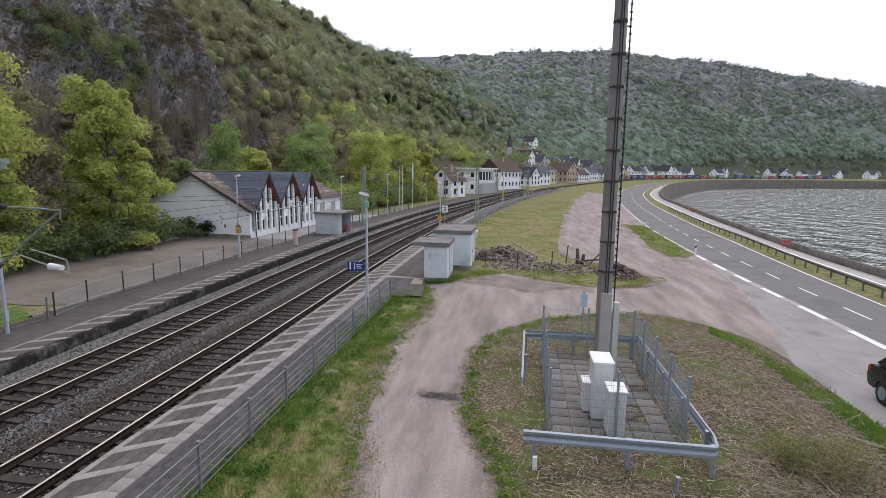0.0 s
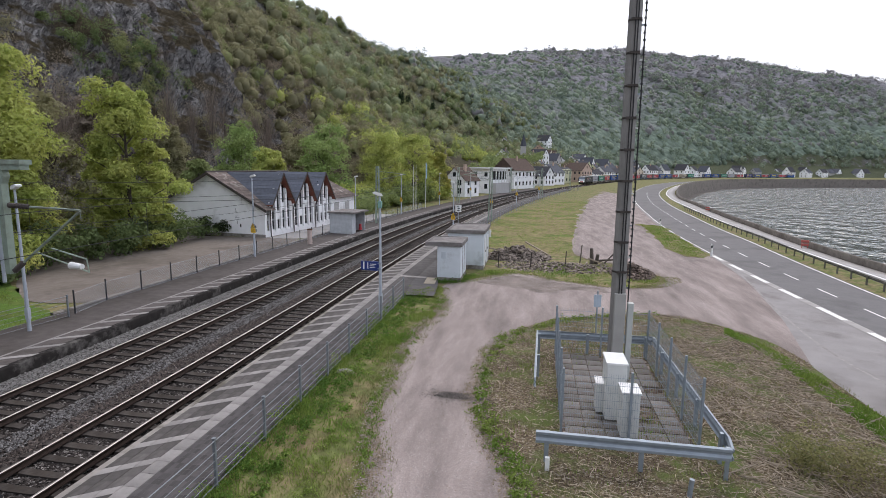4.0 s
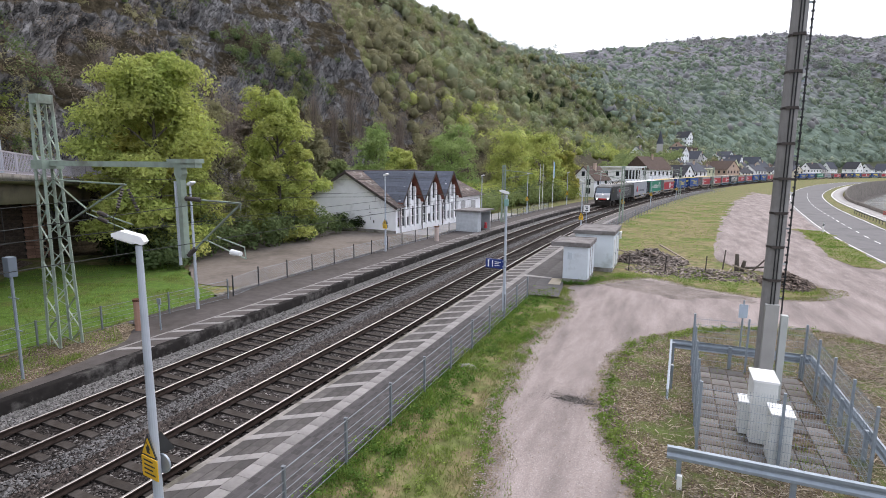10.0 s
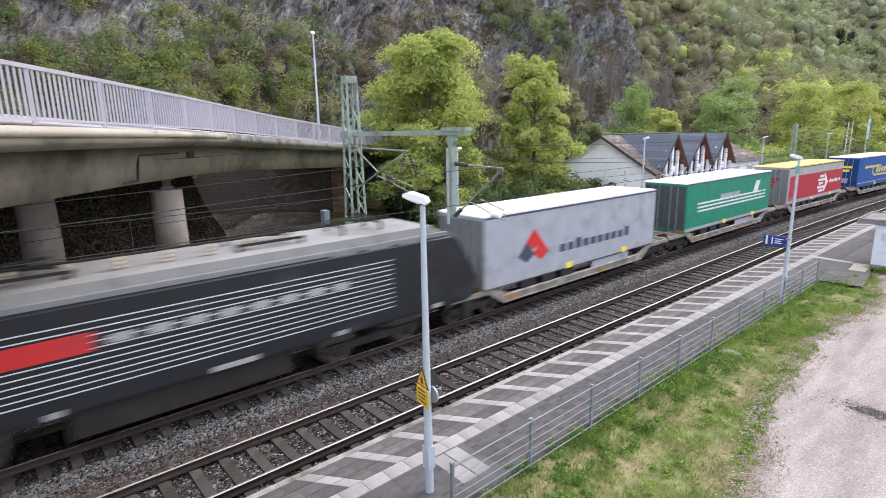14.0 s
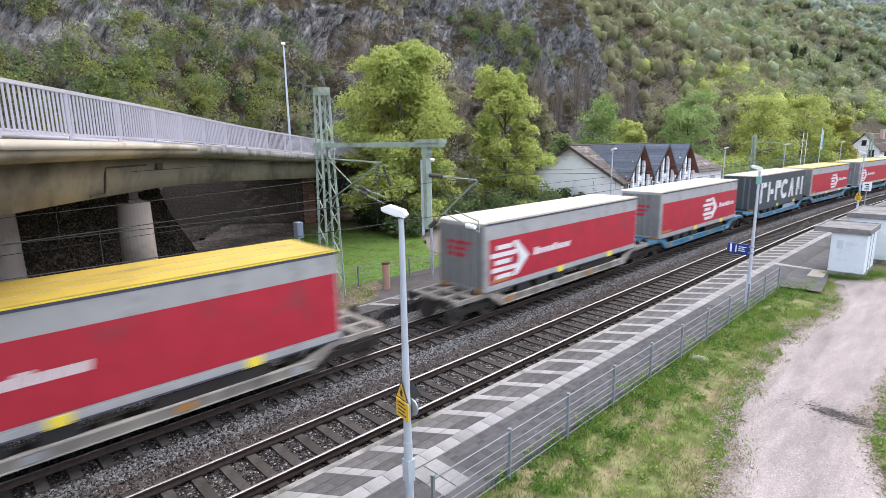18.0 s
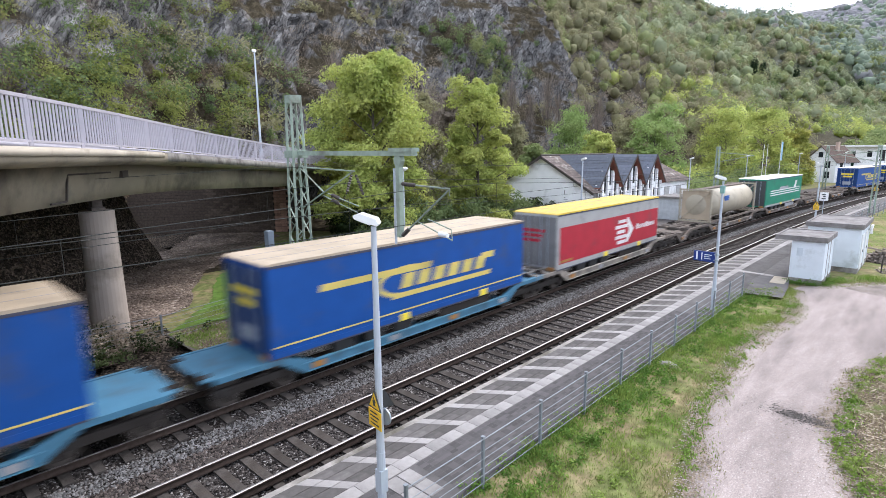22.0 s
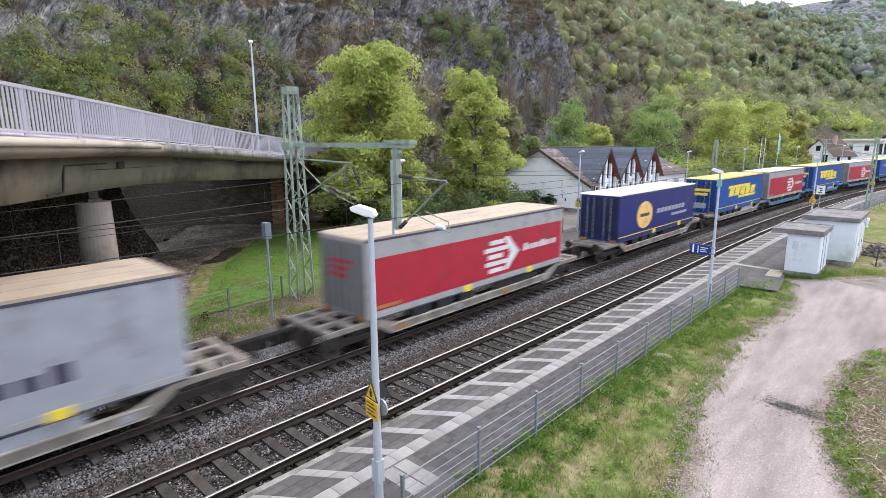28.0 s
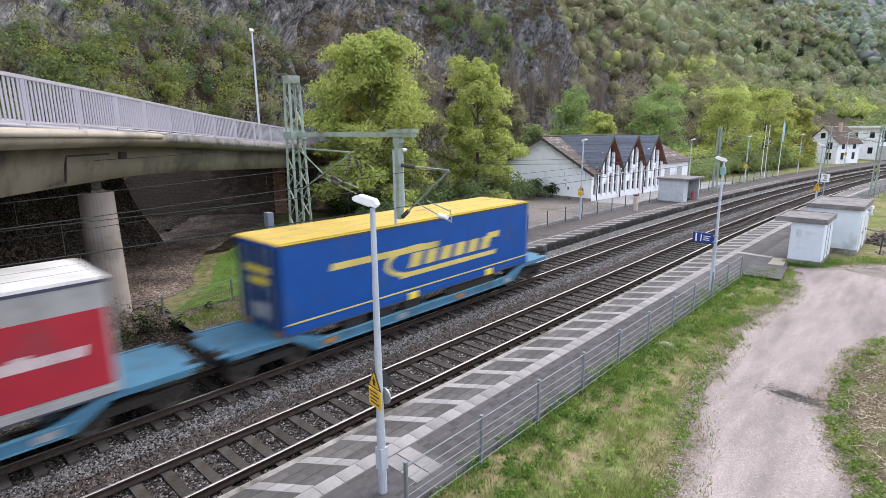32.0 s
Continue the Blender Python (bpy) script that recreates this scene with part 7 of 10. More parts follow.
for k, (x, y, h, w, lf) in enumerate([(-44.6, 78.2, 12.2, 10.5, "bright"), (-32.5, 81, 12.0, 11.5, "bright"), (-26.1, 92.9, 12.4, 11.5, "spring"), (-23.3, 103.8, 13.0, 11.5, "spring"), (-20.5, 114, 10, 8, "gold"), (-39, 88, 12, 9, "olive"), (-48, 66, 9, 7, "olive"), (-52, 58, 10, 7, "brown"), (-30, 99, 12.5, 9, "olive"), (-40, 60, 7.5, 5, "fresh"), (-44, 50, 8, 6, "spring"), (-36, 70, 9, 7, "spring")]):
    tree("deciduous_tree", x, y, 0.3 + max(0, (-x - 44)) * 0.6, h, w, F[lf], 20 + k, "spring tree behind the white hall" if y < 85 else "young green tree along the far platform", 15000, 0.19, 0.17, 0.05)
tree("blossom_tree", -37.5, 76, 0.3, 8.2, 3.5, F["bloom"], 60, "small tree in white blossom behind the hall", 1400, 0.16, 0.1)


# bare trees with many thin upright twigs at the foot of the cliff
def twig_tree(x, y, z, h, seed):
    rng = np.random.default_rng(seed)
    ob = thing("bare_tree", pose(x, y, z), "leafless grey-brown tree at the foot of the cliff", "tree", "bare trees by the cliff")
    bm = B()
    rod(bm, (0, 0, -0.5), (0.1, 0.1, h * 0.7), 0.13, 0.05, 7)
    part("trunk", bm, M["bark"], ob)
    n = 420
    a, zz = rng.uniform(0, 6.28, n), h * rng.uniform(0.12, 0.75, n)
    ln = h * rng.uniform(0.12, 0.34, n)
    out = rng.uniform(0.15, 0.6, n) * ln
    r0 = rng.uniform(0.0, 0.09, n) * h
    p = np.stack([r0 * np.cos(a), r0 * np.sin(a), zz], -1)
    q = p + np.stack([out * np.cos(a), out * np.sin(a), ln], -1)
    w = np.stack([-np.sin(a), np.cos(a), 0 * a], -1) * rng.uniform(0.012, 0.03, n)[:, None]
    v = np.stack([p - w, p + w, q + w * 0.3, q - w * 0.3], 1).reshape(-1, 3)
    part("twig_crown", raw("twig_crown", v, np.arange(4 * n).reshape(-1, 4), M["twig"]), None, ob)
    tagged(ob.children[-1], kind="stuff")


M["twig"] = mat("pale_brown_twig", (0.20, 0.165, 0.14), 0.95, 0, 0.2, 5, island=0.4)
for k in range(26):
    rr = random.Random(500 + k)
    s0 = 44 + k * 2.6 + rr.uniform(-1, 1)
    d0 = float(np.interp(s0, [40, 70, 90, 130], [43, 47, 47, 42])) + rr.uniform(-2, 6)
    bx, by, bz = (float(q[0]) for q in hill_surface(np.array([s0]), np.array([d0])))
    twig_tree(bx, by, bz, rr.uniform(7, 12), 600 + k)


def bush(x, y, z, r, h, leaf, seed, label, n=900, size=0.09, name="bush"):
    rnd = np.random.default_rng(seed)
    ob = thing(name, pose(x, y, z), label, "bush", "bushes")
    for k in range(5):
        a = k * 1.3
        bm = B()
        rod(bm, (0, 0, -0.05), (r * 0.5 * math.cos(a), r * 0.5 * math.sin(a), h * 0.7), 0.02, 0.008, 5)
        part("stem", bm, M["bark"], ob)
    c = np.stack([rnd.uniform(-r * 0.5, r * 0.5, 6), rnd.uniform(-r * 0.5, r * 0.5, 6), rnd.uniform(h * 0.3, h * 0.7, 6)], -1)
    v, fc = leaf_cloud(c, np.tile([[r * 0.8, r * 0.8, h * 0.5]], (6, 1)), n // 6, size, seed)
    part("leaves", raw("leaves", v, fc, leaf), None, ob)


for k, (x, y, r, h) in enumerate([(-31.8, 46.7, 0.7, 1.5), (-30.4, 46.6, 0.9, 1.7), (-28.6, 46.4, 0.9, 1.4), (-34.0, 46.9, 0.8, 1.6)]):
    bush(x, y, 0.3, r, h, F["ivy"], 70 + k, "clipped dark green bush against the hall wall", 900, 0.1)


_ico = B()
bmesh.ops.create_icosphere(_ico, subdivisions=1, radius=1.0)
_ico.verts.index_update()
CORE_V, CORE_F = np.array([tuple(q.co) for q in _ico.verts]), np.array([[q.index for q in fc.verts] for fc in _ico.faces])
_ico.free()


def scatter(name, n, s_rng, d_rng, r_rng, per, size, leaf, seed, label, hmin=0.0, hmax=1e9, squash=1.0, lift=0.55, clump=0.0, thin=0.62, core=False):
    """Tree crowns scattered over the hill, joined; far ones have a solid uneven core inside the leaves."""
    rng = np.random.default_rng(seed)
    s = rng.uniform(*s_rng, n)
    d = rng.uniform(*d_rng, n)
    x, y, z = hill_surface(s, d)
    keep = (z > hmin) & (z < hmax)
    if clump:
        cl = np.array([noise.noise(Vector((a * 0.03 + seed, b * 0.03, c * 0.03))) for a, b, c in zip(x, y, z)])
        keep &= cl > rng.uniform(-0.35, 0.25, n) * clump
    x, y, z = x[keep], y[keep], z[keep]
    r = rng.uniform(*r_rng, len(x))
    c = np.stack([x, y, z + r * lift], -1)
    rad = np.stack([r, r, r * rng.uniform(0.9, 1.4, len(x)) * squash], -1)
    v, fc = leaf_cloud(c, rad, per, size, seed + 1, 10, 0.9, size > 0.12, thin, 0.35)
    if core:
        k = len(x)
        lump = CORE_V[None] * rng.uniform(0.4, 0.72, (k, len(CORE_V), 1)) * rad[:, None, :] + c[:, None, :]
        fc = np.concatenate([fc, (CORE_F[None] + len(CORE_V) * np.arange(k)[:, None, None]).reshape(-1, 3) + len(v)])
        v = np.concatenate([v, lump.reshape(-1, 3)])
    ob = new(name, raw(name, v, fc, leaf))
    return tagged(ob, label, "woods", kind="stuff")


# steep bank above the bridge: hanging scrub, brambles and bare twigs
scatter("scrub", 300, (-45, 38), (26, 62), (1.2, 2.7), 240, 0.17, F["olive"], 101, "budding scrub on the rock above the bridge", 2, clump=0.9)
scatter("scrub", 760, (-45, 36), (26, 60), (1.1, 2.6), 300, 0.15, F["fern"], 102, "bright green scrub hanging over the bridge", 2, clump=1.1)
scatter("scrub", 420, (-45, 40), (25, 60), (1.0, 2.4), 240, 0.16, F["hazel"], 141, "dark green scrub on the steep bank", 2, clump=0.5)
scatter("scrub", 220, (-45, 38), (24, 56), (1.0, 2.2), 200, 0.16, F["russet"], 103, "russet brambles and dead bracken on the bank", 1, clump=0.6)
scatter("scrub", 300, (-30, 44), (26, 62), (0.9, 2.2), 170, 0.24, F["twig"], 143, "bare brown twigs on the steep bank", 2, thin=0.14)
# the slate cliff: bushes on its ledges, dark bushes at the buttress
scatter("scrub", 90, (30, 104), (44, 74), (0.8, 2.2), 260, 0.15, F["olive"], 104, "thin olive scrub on the slate cliff", 8, clump=1.1)
scatter("scrub", 70, (30, 108), (44, 76), (0.7, 2.0), 260, 0.15, F["hazel"], 105, "green bushes on ledges of the cliff", 10, clump=1.2)
scatter("scrub", 30, (74, 93), (61, 69), (1.2, 2.6), 320, 0.17, F["hazel"], 144, "dark green bushes beside the rock buttress", 14)
scatter("scrub", 22, (78, 92), (60, 66), (1.2, 2.4), 320, 0.17, F["scrub"], 145, "fresh bushes beside the rock buttress", 14)
scatter("scrub", 230, (40, 128), (40, 62), (1.4, 3.0), 150, 0.26, F["brown"], 106, "bare brown trees at the foot of the cliff", 1.0, 24, 1.3, thin=0.14)
scatter("scrub", 120, (45, 135), (38, 58), (1.4, 2.8), 280, 0.17, F["olive"], 107, "budding trees at the foot of the slope", 0.5, 16, 1.2)
# the slope behind the hall: budding and bare woods
scatter("woods", 520, (108, 200), (46, 130), (1.8, 3.6), 260, 0.24, F["olive"], 108, "budding oak woods on the slope behind the hall", 3, core=True)
scatter("woods", 420, (106, 210), (44, 130), (1.6, 3.2), 170, 0.36, F["brown"], 109, "leafless brown woods on the slope behind the hall", 3, clump=0.5, thin=0.15)
scatter("woods", 220, (112, 210), (44, 110), (1.8, 3.4), 260, 0.24, F["scrub"], 110, "fresh green trees on the slope behind the hall", 2, clump=0.8, core=True)
# soft green woods towards the village
scatter("woods", 750, (160, 480), (56, 300), (2.6, 5.0), 170, 0.42, F["soft"], 122, "soft green woods on the slope above the village", 6, core=True)
scatter("woods", 420, (160, 480), (50, 300), (2.8, 5.0), 170, 0.42, F["scrub"], 123, "fresh green trees in the woods above the village", 5, core=True)
scatter("woods", 330, (150, 480), (50, 300), (2.6, 4.8), 170, 0.42, F["leafy"], 124, "darker green trees in the woods above the village", 5, core=True)
scatter("woods", 800, (160, 480), (48, 300), (2.6, 4.8), 210, 0.4, F["olive"], 111, "budding woods above the village", 4, clump=0.6, core=True)
scatter("woods", 330, (170, 430), (90, 300), (2.4, 4.4), 110, 0.6, F["brown"], 146, "bare brown woods near the ridge", 50, clump=0.6, thin=0.2)
scatter("woods", 420, (104, 300), (38, 100), (2.0, 3.8), 200, 0.29, F["spring"], 112, "yellow-green trees at the foot of the slope", 2, 26, clump=0.6, core=True)
scatter("woods", 70, (250, 400), (70, 150), (2.6, 4.6), 230, 0.38, F["hazel"], 147, "darker woods on the spur above the village", 8, 70, clump=0.7, core=True)
for cs, cd in ((259, 91.5), (253, 92), (330, 118), (382, 115)):
    scatter("conifer", 3, (cs - 1, cs + 1), (cd - 1, cd + 1), (1.6, 2.2), 420, 0.3, F["dark"], 113 + cs, "dark conifers standing in the woods", 4, squash=2.6, lift=2.2)
scatter("woods", 500, (-40, 108), (78, 240), (3.0, 5.2), 60, 0.85, F["olive"], 148, "budding oak woods above the cliff", 36)
# distant slopes round the river bend: a closed uneven canopy, brown above and green below, with single crowns on it;
# colours paled for haze
def canopy_material():
    m = bpy.data.materials.new("hazed_distant_canopy")
    m.use_nodes = True
    n, link = m.node_tree.nodes, m.node_tree.links.new
    b = n["Principled BSDF"]
    b.inputs["Roughness"].default_value, b.inputs["Specular IOR Level"].default_value = 0.95, 0.03
    tc = n.new("ShaderNodeTexCoord")
    sep = n.new("ShaderNodeSeparateXYZ")
    link(tc.outputs["Object"], sep.inputs[0])
    big = n.new("ShaderNodeTexNoise")
    big.inputs["Scale"].default_value, big.inputs["Detail"].default_value, big.inputs["Roughness"].default_value = 0.011, 7, 0.65
    link(tc.outputs["Object"], big.inputs["Vector"])
    crown = n.new("ShaderNodeTexVoronoi")
    crown.inputs["Scale"].default_value = 0.17
    link(tc.outputs["Object"], crown.inputs["Vector"])
    own = n.new("ShaderNodeSeparateColor")
    link(crown.outputs["Color"], own.inputs[0])
    lift = n.new("ShaderNodeMath")
    lift.operation = "MULTIPLY_ADD"
    lift.inputs[1].default_value = 260.0
    link(big.outputs["Fac"], lift.inputs[0])
    link(sep.outputs["Z"], lift.inputs[2])
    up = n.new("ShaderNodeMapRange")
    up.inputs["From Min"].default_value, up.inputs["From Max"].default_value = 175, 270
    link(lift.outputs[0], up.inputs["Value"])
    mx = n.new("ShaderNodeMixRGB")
    # both tones paled and greyed to carry the distance haze
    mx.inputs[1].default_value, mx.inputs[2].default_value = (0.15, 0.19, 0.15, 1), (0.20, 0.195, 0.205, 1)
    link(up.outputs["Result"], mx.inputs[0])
    tone = n.new("ShaderNodeMapRange")
    for key, val in (("From Min", 0.0), ("From Max", 1.0), ("To Min", 0.78), ("To Max", 1.24)):
        tone.inputs[key].default_value = val
    link(own.outputs[0], tone.inputs["Value"])
    vm = n.new("ShaderNodeVectorMath")
    vm.operation = "SCALE"
    link(mx.outputs[0], vm.inputs[0])
    link(tone.outputs["Result"], vm.inputs["Scale"])
    link(vm.outputs[0], b.inputs["Base Color"])
    bp = n.new("ShaderNodeBump")
    bp.invert = True
    bp.inputs["Strength"].default_value, bp.inputs["Distance"].default_value = 0.6, 4.0
    link(crown.outputs["Distance"], bp.inputs["Height"])
    link(bp.outputs[0], b.inputs["Normal"])
    return m


def canopy(s_rng, d_rng, step, seed):
    cs, cd = np.meshgrid(np.arange(*s_rng, step), np.arange(*d_rng, step), indexing="ij")
    rng = np.random.default_rng(seed)
    x, y, z = hill_surface(cs + rng.uniform(-0.35, 0.35, cs.shape) * step, cd + rng.uniform(-0.35, 0.35, cs.shape) * step)
    edge = np.clip((cd.ravel() - d_rng[0]) / 12, 0, 1) * np.clip((cs.ravel() - s_rng[0]) / 60, 0, 1)
    z = z + edge * (1.5 + rng.random(len(z)) * step * 0.3) - (1 - edge) * 2.5
    na, nb = cs.shape
    gi = np.arange(na * nb).reshape(na, nb)
    gf = np.stack([gi[:-1, :-1], gi[1:, :-1], gi[1:, 1:], gi[:-1, 1:]], -1).reshape(-1, 4)[:, ::-1]
    tagged(new("woods", raw("woods", np.stack([x, y, z], -1), gf, F["canopy"], True)), "closed budding woods on the far hillside", "woods", kind="stuff")


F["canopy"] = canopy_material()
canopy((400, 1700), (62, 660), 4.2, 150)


_ico2 = B()
bmesh.ops.create_icosphere(_ico2, subdivisions=1, radius=1.0)
_ico2.verts.index_update()
LUMP_V, LUMP_F = np.array([tuple(q.co) for q in _ico2.verts]), np.array([[q.index for q in fc.verts] for fc in _ico2.faces])
_ico2.free()


def crowns(n, s_rng, d_rng, r_rng, leaf, seed, label, hmin=4.0, hmax=1e9):
    """Round uneven tree crowns standing out of the far canopy, joined."""
    rng = np.random.default_rng(seed)
    x, y, z = hill_surface(rng.uniform(*s_rng, n), rng.uniform(*d_rng, n))
    keep = (z > hmin) & (z < hmax) & (np.array([noise.noise(Vector((a * 0.012 + seed, b * 0.012, c * 0.012))) for a, b, c in zip(x, y, z)]) > rng.uniform(-0.5, 0.3, n))
    x, y, z = x[keep], y[keep], z[keep]
    k = len(x)
    r = rng.uniform(*r_rng, k)
    v = LUMP_V[None] * rng.uniform(0.6, 1.3, (k, len(LUMP_V), 1)) * np.stack([r, r, r * rng.uniform(0.9, 1.4, k)], -1)[:, None, :] + np.stack([x, y, z + 1.0 + r * 0.1], -1)[:, None, :]
    fc = (LUMP_F[None] + len(LUMP_V) * np.arange(k)[:, None, None]).reshape(-1, 3)
    tagged(new("woods", raw("woods", v.reshape(-1, 3), fc, leaf, True)), label, "woods", kind="stuff")


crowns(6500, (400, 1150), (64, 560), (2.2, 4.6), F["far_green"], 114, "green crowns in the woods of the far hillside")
crowns(3500, (400, 1150), (64, 600), (2.2, 4.4), F["far"], 115, "bare crowns in the woods of the far hillside, greyed for haze", 40)
crowns(1600, (400, 1150), (64, 480), (2.0, 3.8), F["far_spring"], 116, "fresh crowns in the woods of the far hillside, paled for haze", 4, 130)
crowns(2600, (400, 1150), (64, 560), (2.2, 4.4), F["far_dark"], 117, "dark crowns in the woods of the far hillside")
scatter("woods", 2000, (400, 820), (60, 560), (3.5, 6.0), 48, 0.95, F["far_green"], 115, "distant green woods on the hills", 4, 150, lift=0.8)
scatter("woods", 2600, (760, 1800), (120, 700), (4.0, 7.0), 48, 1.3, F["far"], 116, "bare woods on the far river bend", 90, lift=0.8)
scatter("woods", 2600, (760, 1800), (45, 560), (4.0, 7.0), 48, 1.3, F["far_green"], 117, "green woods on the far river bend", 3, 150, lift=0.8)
scatter("woods", 90, (280, 1200), (120, 500), (3, 6.0), 60, 1.0, F["bloom"], 118, "pale blossoming trees among the woods", 20, 150, clump=0.9)
scatter("ivy", 220, (-45, 6), (7, 34), (0.3, 0.8), 80, 0.08, F["ivy"], 119, "dark ivy and brush under the bridge", 0.0, 12, 0.5, 0.1)
# trees in the village gardens
scatter("garden_trees", 90, (150, 480), (26, 90), (2.0, 4.5), 130, 0.4, F["fresh"], 120, "green garden trees between the houses", 0.0, clump=0.4)
scatter("garden_trees", 60, (150, 600), (26, 90), (2.0, 4.0), 130, 0.4, F["olive"], 121, "budding garden trees between the houses", 0.0)


# hedge and shrubs behind the far platform fence
def hedge(name, n, line, r_rng, per, size, leaf, seed, label):
    rng = np.random.default_rng(seed)
    f = rng.random(n) * (len(line) - 1)
    k = f.astype(int)
    pts = np.array(line, float)
    q = pts[k] + (pts[k + 1] - pts[k]) * (f - k)[:, None] + rng.normal(0, 0.7, (n, 3)) * (1, 1, 0)
    r = rng.uniform(*r_rng, n)
    q[:, 2] += r * 0.6
    v, fc = leaf_cloud(q, np.stack([r, r, r * 1.1], -1), per, size, seed)
    tagged(new(name, raw(name, v, fc, leaf)), label, "shrubs", kind="stuff")


hedge("shrubs", 70, [(-24.5, 66, 0.3), (-24, 80, 0.3), (-22.5, 95, 0.3), (-19.5, 108, 0.3)], (1.2, 2.6), 420, 0.14, F["fresh"], 131, "green shrubs behind the platform fence")
hedge("shrubs", 40, [(-27, 66, 0.3), (-26, 84, 0.3), (-22, 106, 0.3), (-19, 112, 0.3)], (1.6, 3.0), 420, 0.16, F["spring"], 132, "yellow-green shrubs behind the platform fence")
hedge("garden_trees", 60, [(-18, 150, 2), (-15, 180, 3), (-16, 215, 8), (-13, 250, 8), (-4, 290, 8), (4, 320, 12)], (2.0, 4.5), 260, 0.35, F["fresh"], 133, "green trees among the upper houses")
hedge("garden_trees", 36, [(-14, 205, 5), (-8, 240, 6), (3, 270, 5), (14, 290, 5), (26, 315, 6)], (2.0, 4.0), 260, 0.35, F["olive"], 134, "budding trees among the upper houses")
hedge("shrubs", 60, [(-30, 24, 0.3), (-36, 27, 0.3), (-38, 36, 0.3), (-37, 46, 0.3), (-38, 52, 0.5)], (0.8, 1.8), 360, 0.12, F["ivy"], 135, "dark undergrowth behind the yard")
hedge("shrubs", 40, [(-29.5, 25, 0.3), (-35, 30, 0.3), (-36.5, 40, 0.3), (-36, 48, 0.3)], (0.9, 2.0), 380, 0.13, F["fresh"], 136, "green undergrowth behind the yard")
hedge("shrubs", 44, [(-29.8, 24.5, 0.3), (-30.5, 30, 0.3), (-29.6, 36, 0.3), (-30.2, 43, 0.3)], (0.9, 1.9), 420, 0.13, F["hazel"], 139, "dark green undergrowth beneath the trees")
hedge("leaf_litter", 90, [(-20.9, -8, 0.2), (-20.6, -2, 0.22), (-20.4, 3, 0.22), (-20.6, 6, 0.25)], (0.25, 0.6), 90, 0.06, F["brown"], 137, "dead leaves and twigs on the bank")
hedge("leaf_litter", 40, [(-22, -8, 0.25), (-21.8, 0, 0.25), (-20.8, 5.5, 0.25), (-19.6, 6.4, 0.05)], (0.2, 0.5), 110, 0.05, F["ivy"], 138, "ivy and low weeds on the bank")


# ---- village ----
WALLS = [M["white_wall"], mat("cream_render", (0.62, 0.56, 0.45), 0.9, 0, 0.06, 1), mat("yellow_render", (0.58, 0.58, 0.40), 0.9, 0, 0.06, 1), mat("dusky_pink_render", (0.48, 0.36, 0.29), 0.9, 0, 0.1, 1), mat("grey_render", (0.45, 0.44, 0.43), 0.9, 0, 0.06, 1)]
ROOFS = [mat("blue_slate_roof", (0.07, 0.075, 0.092), 0.75, 0, 0.2, 2, spec=0.2), mat("dark_slate_roof", (0.05, 0.05, 0.057), 0.8, 0, 0.2, 2, spec=0.15), mat("brown_tile_roof", (0.10, 0.072, 0.06), 0.85, 0, 0.25, 2, spec=0.15), mat("red_brown_roof", (0.20, 0.10, 0.075), 0.85, 0, 0.2, 2)]


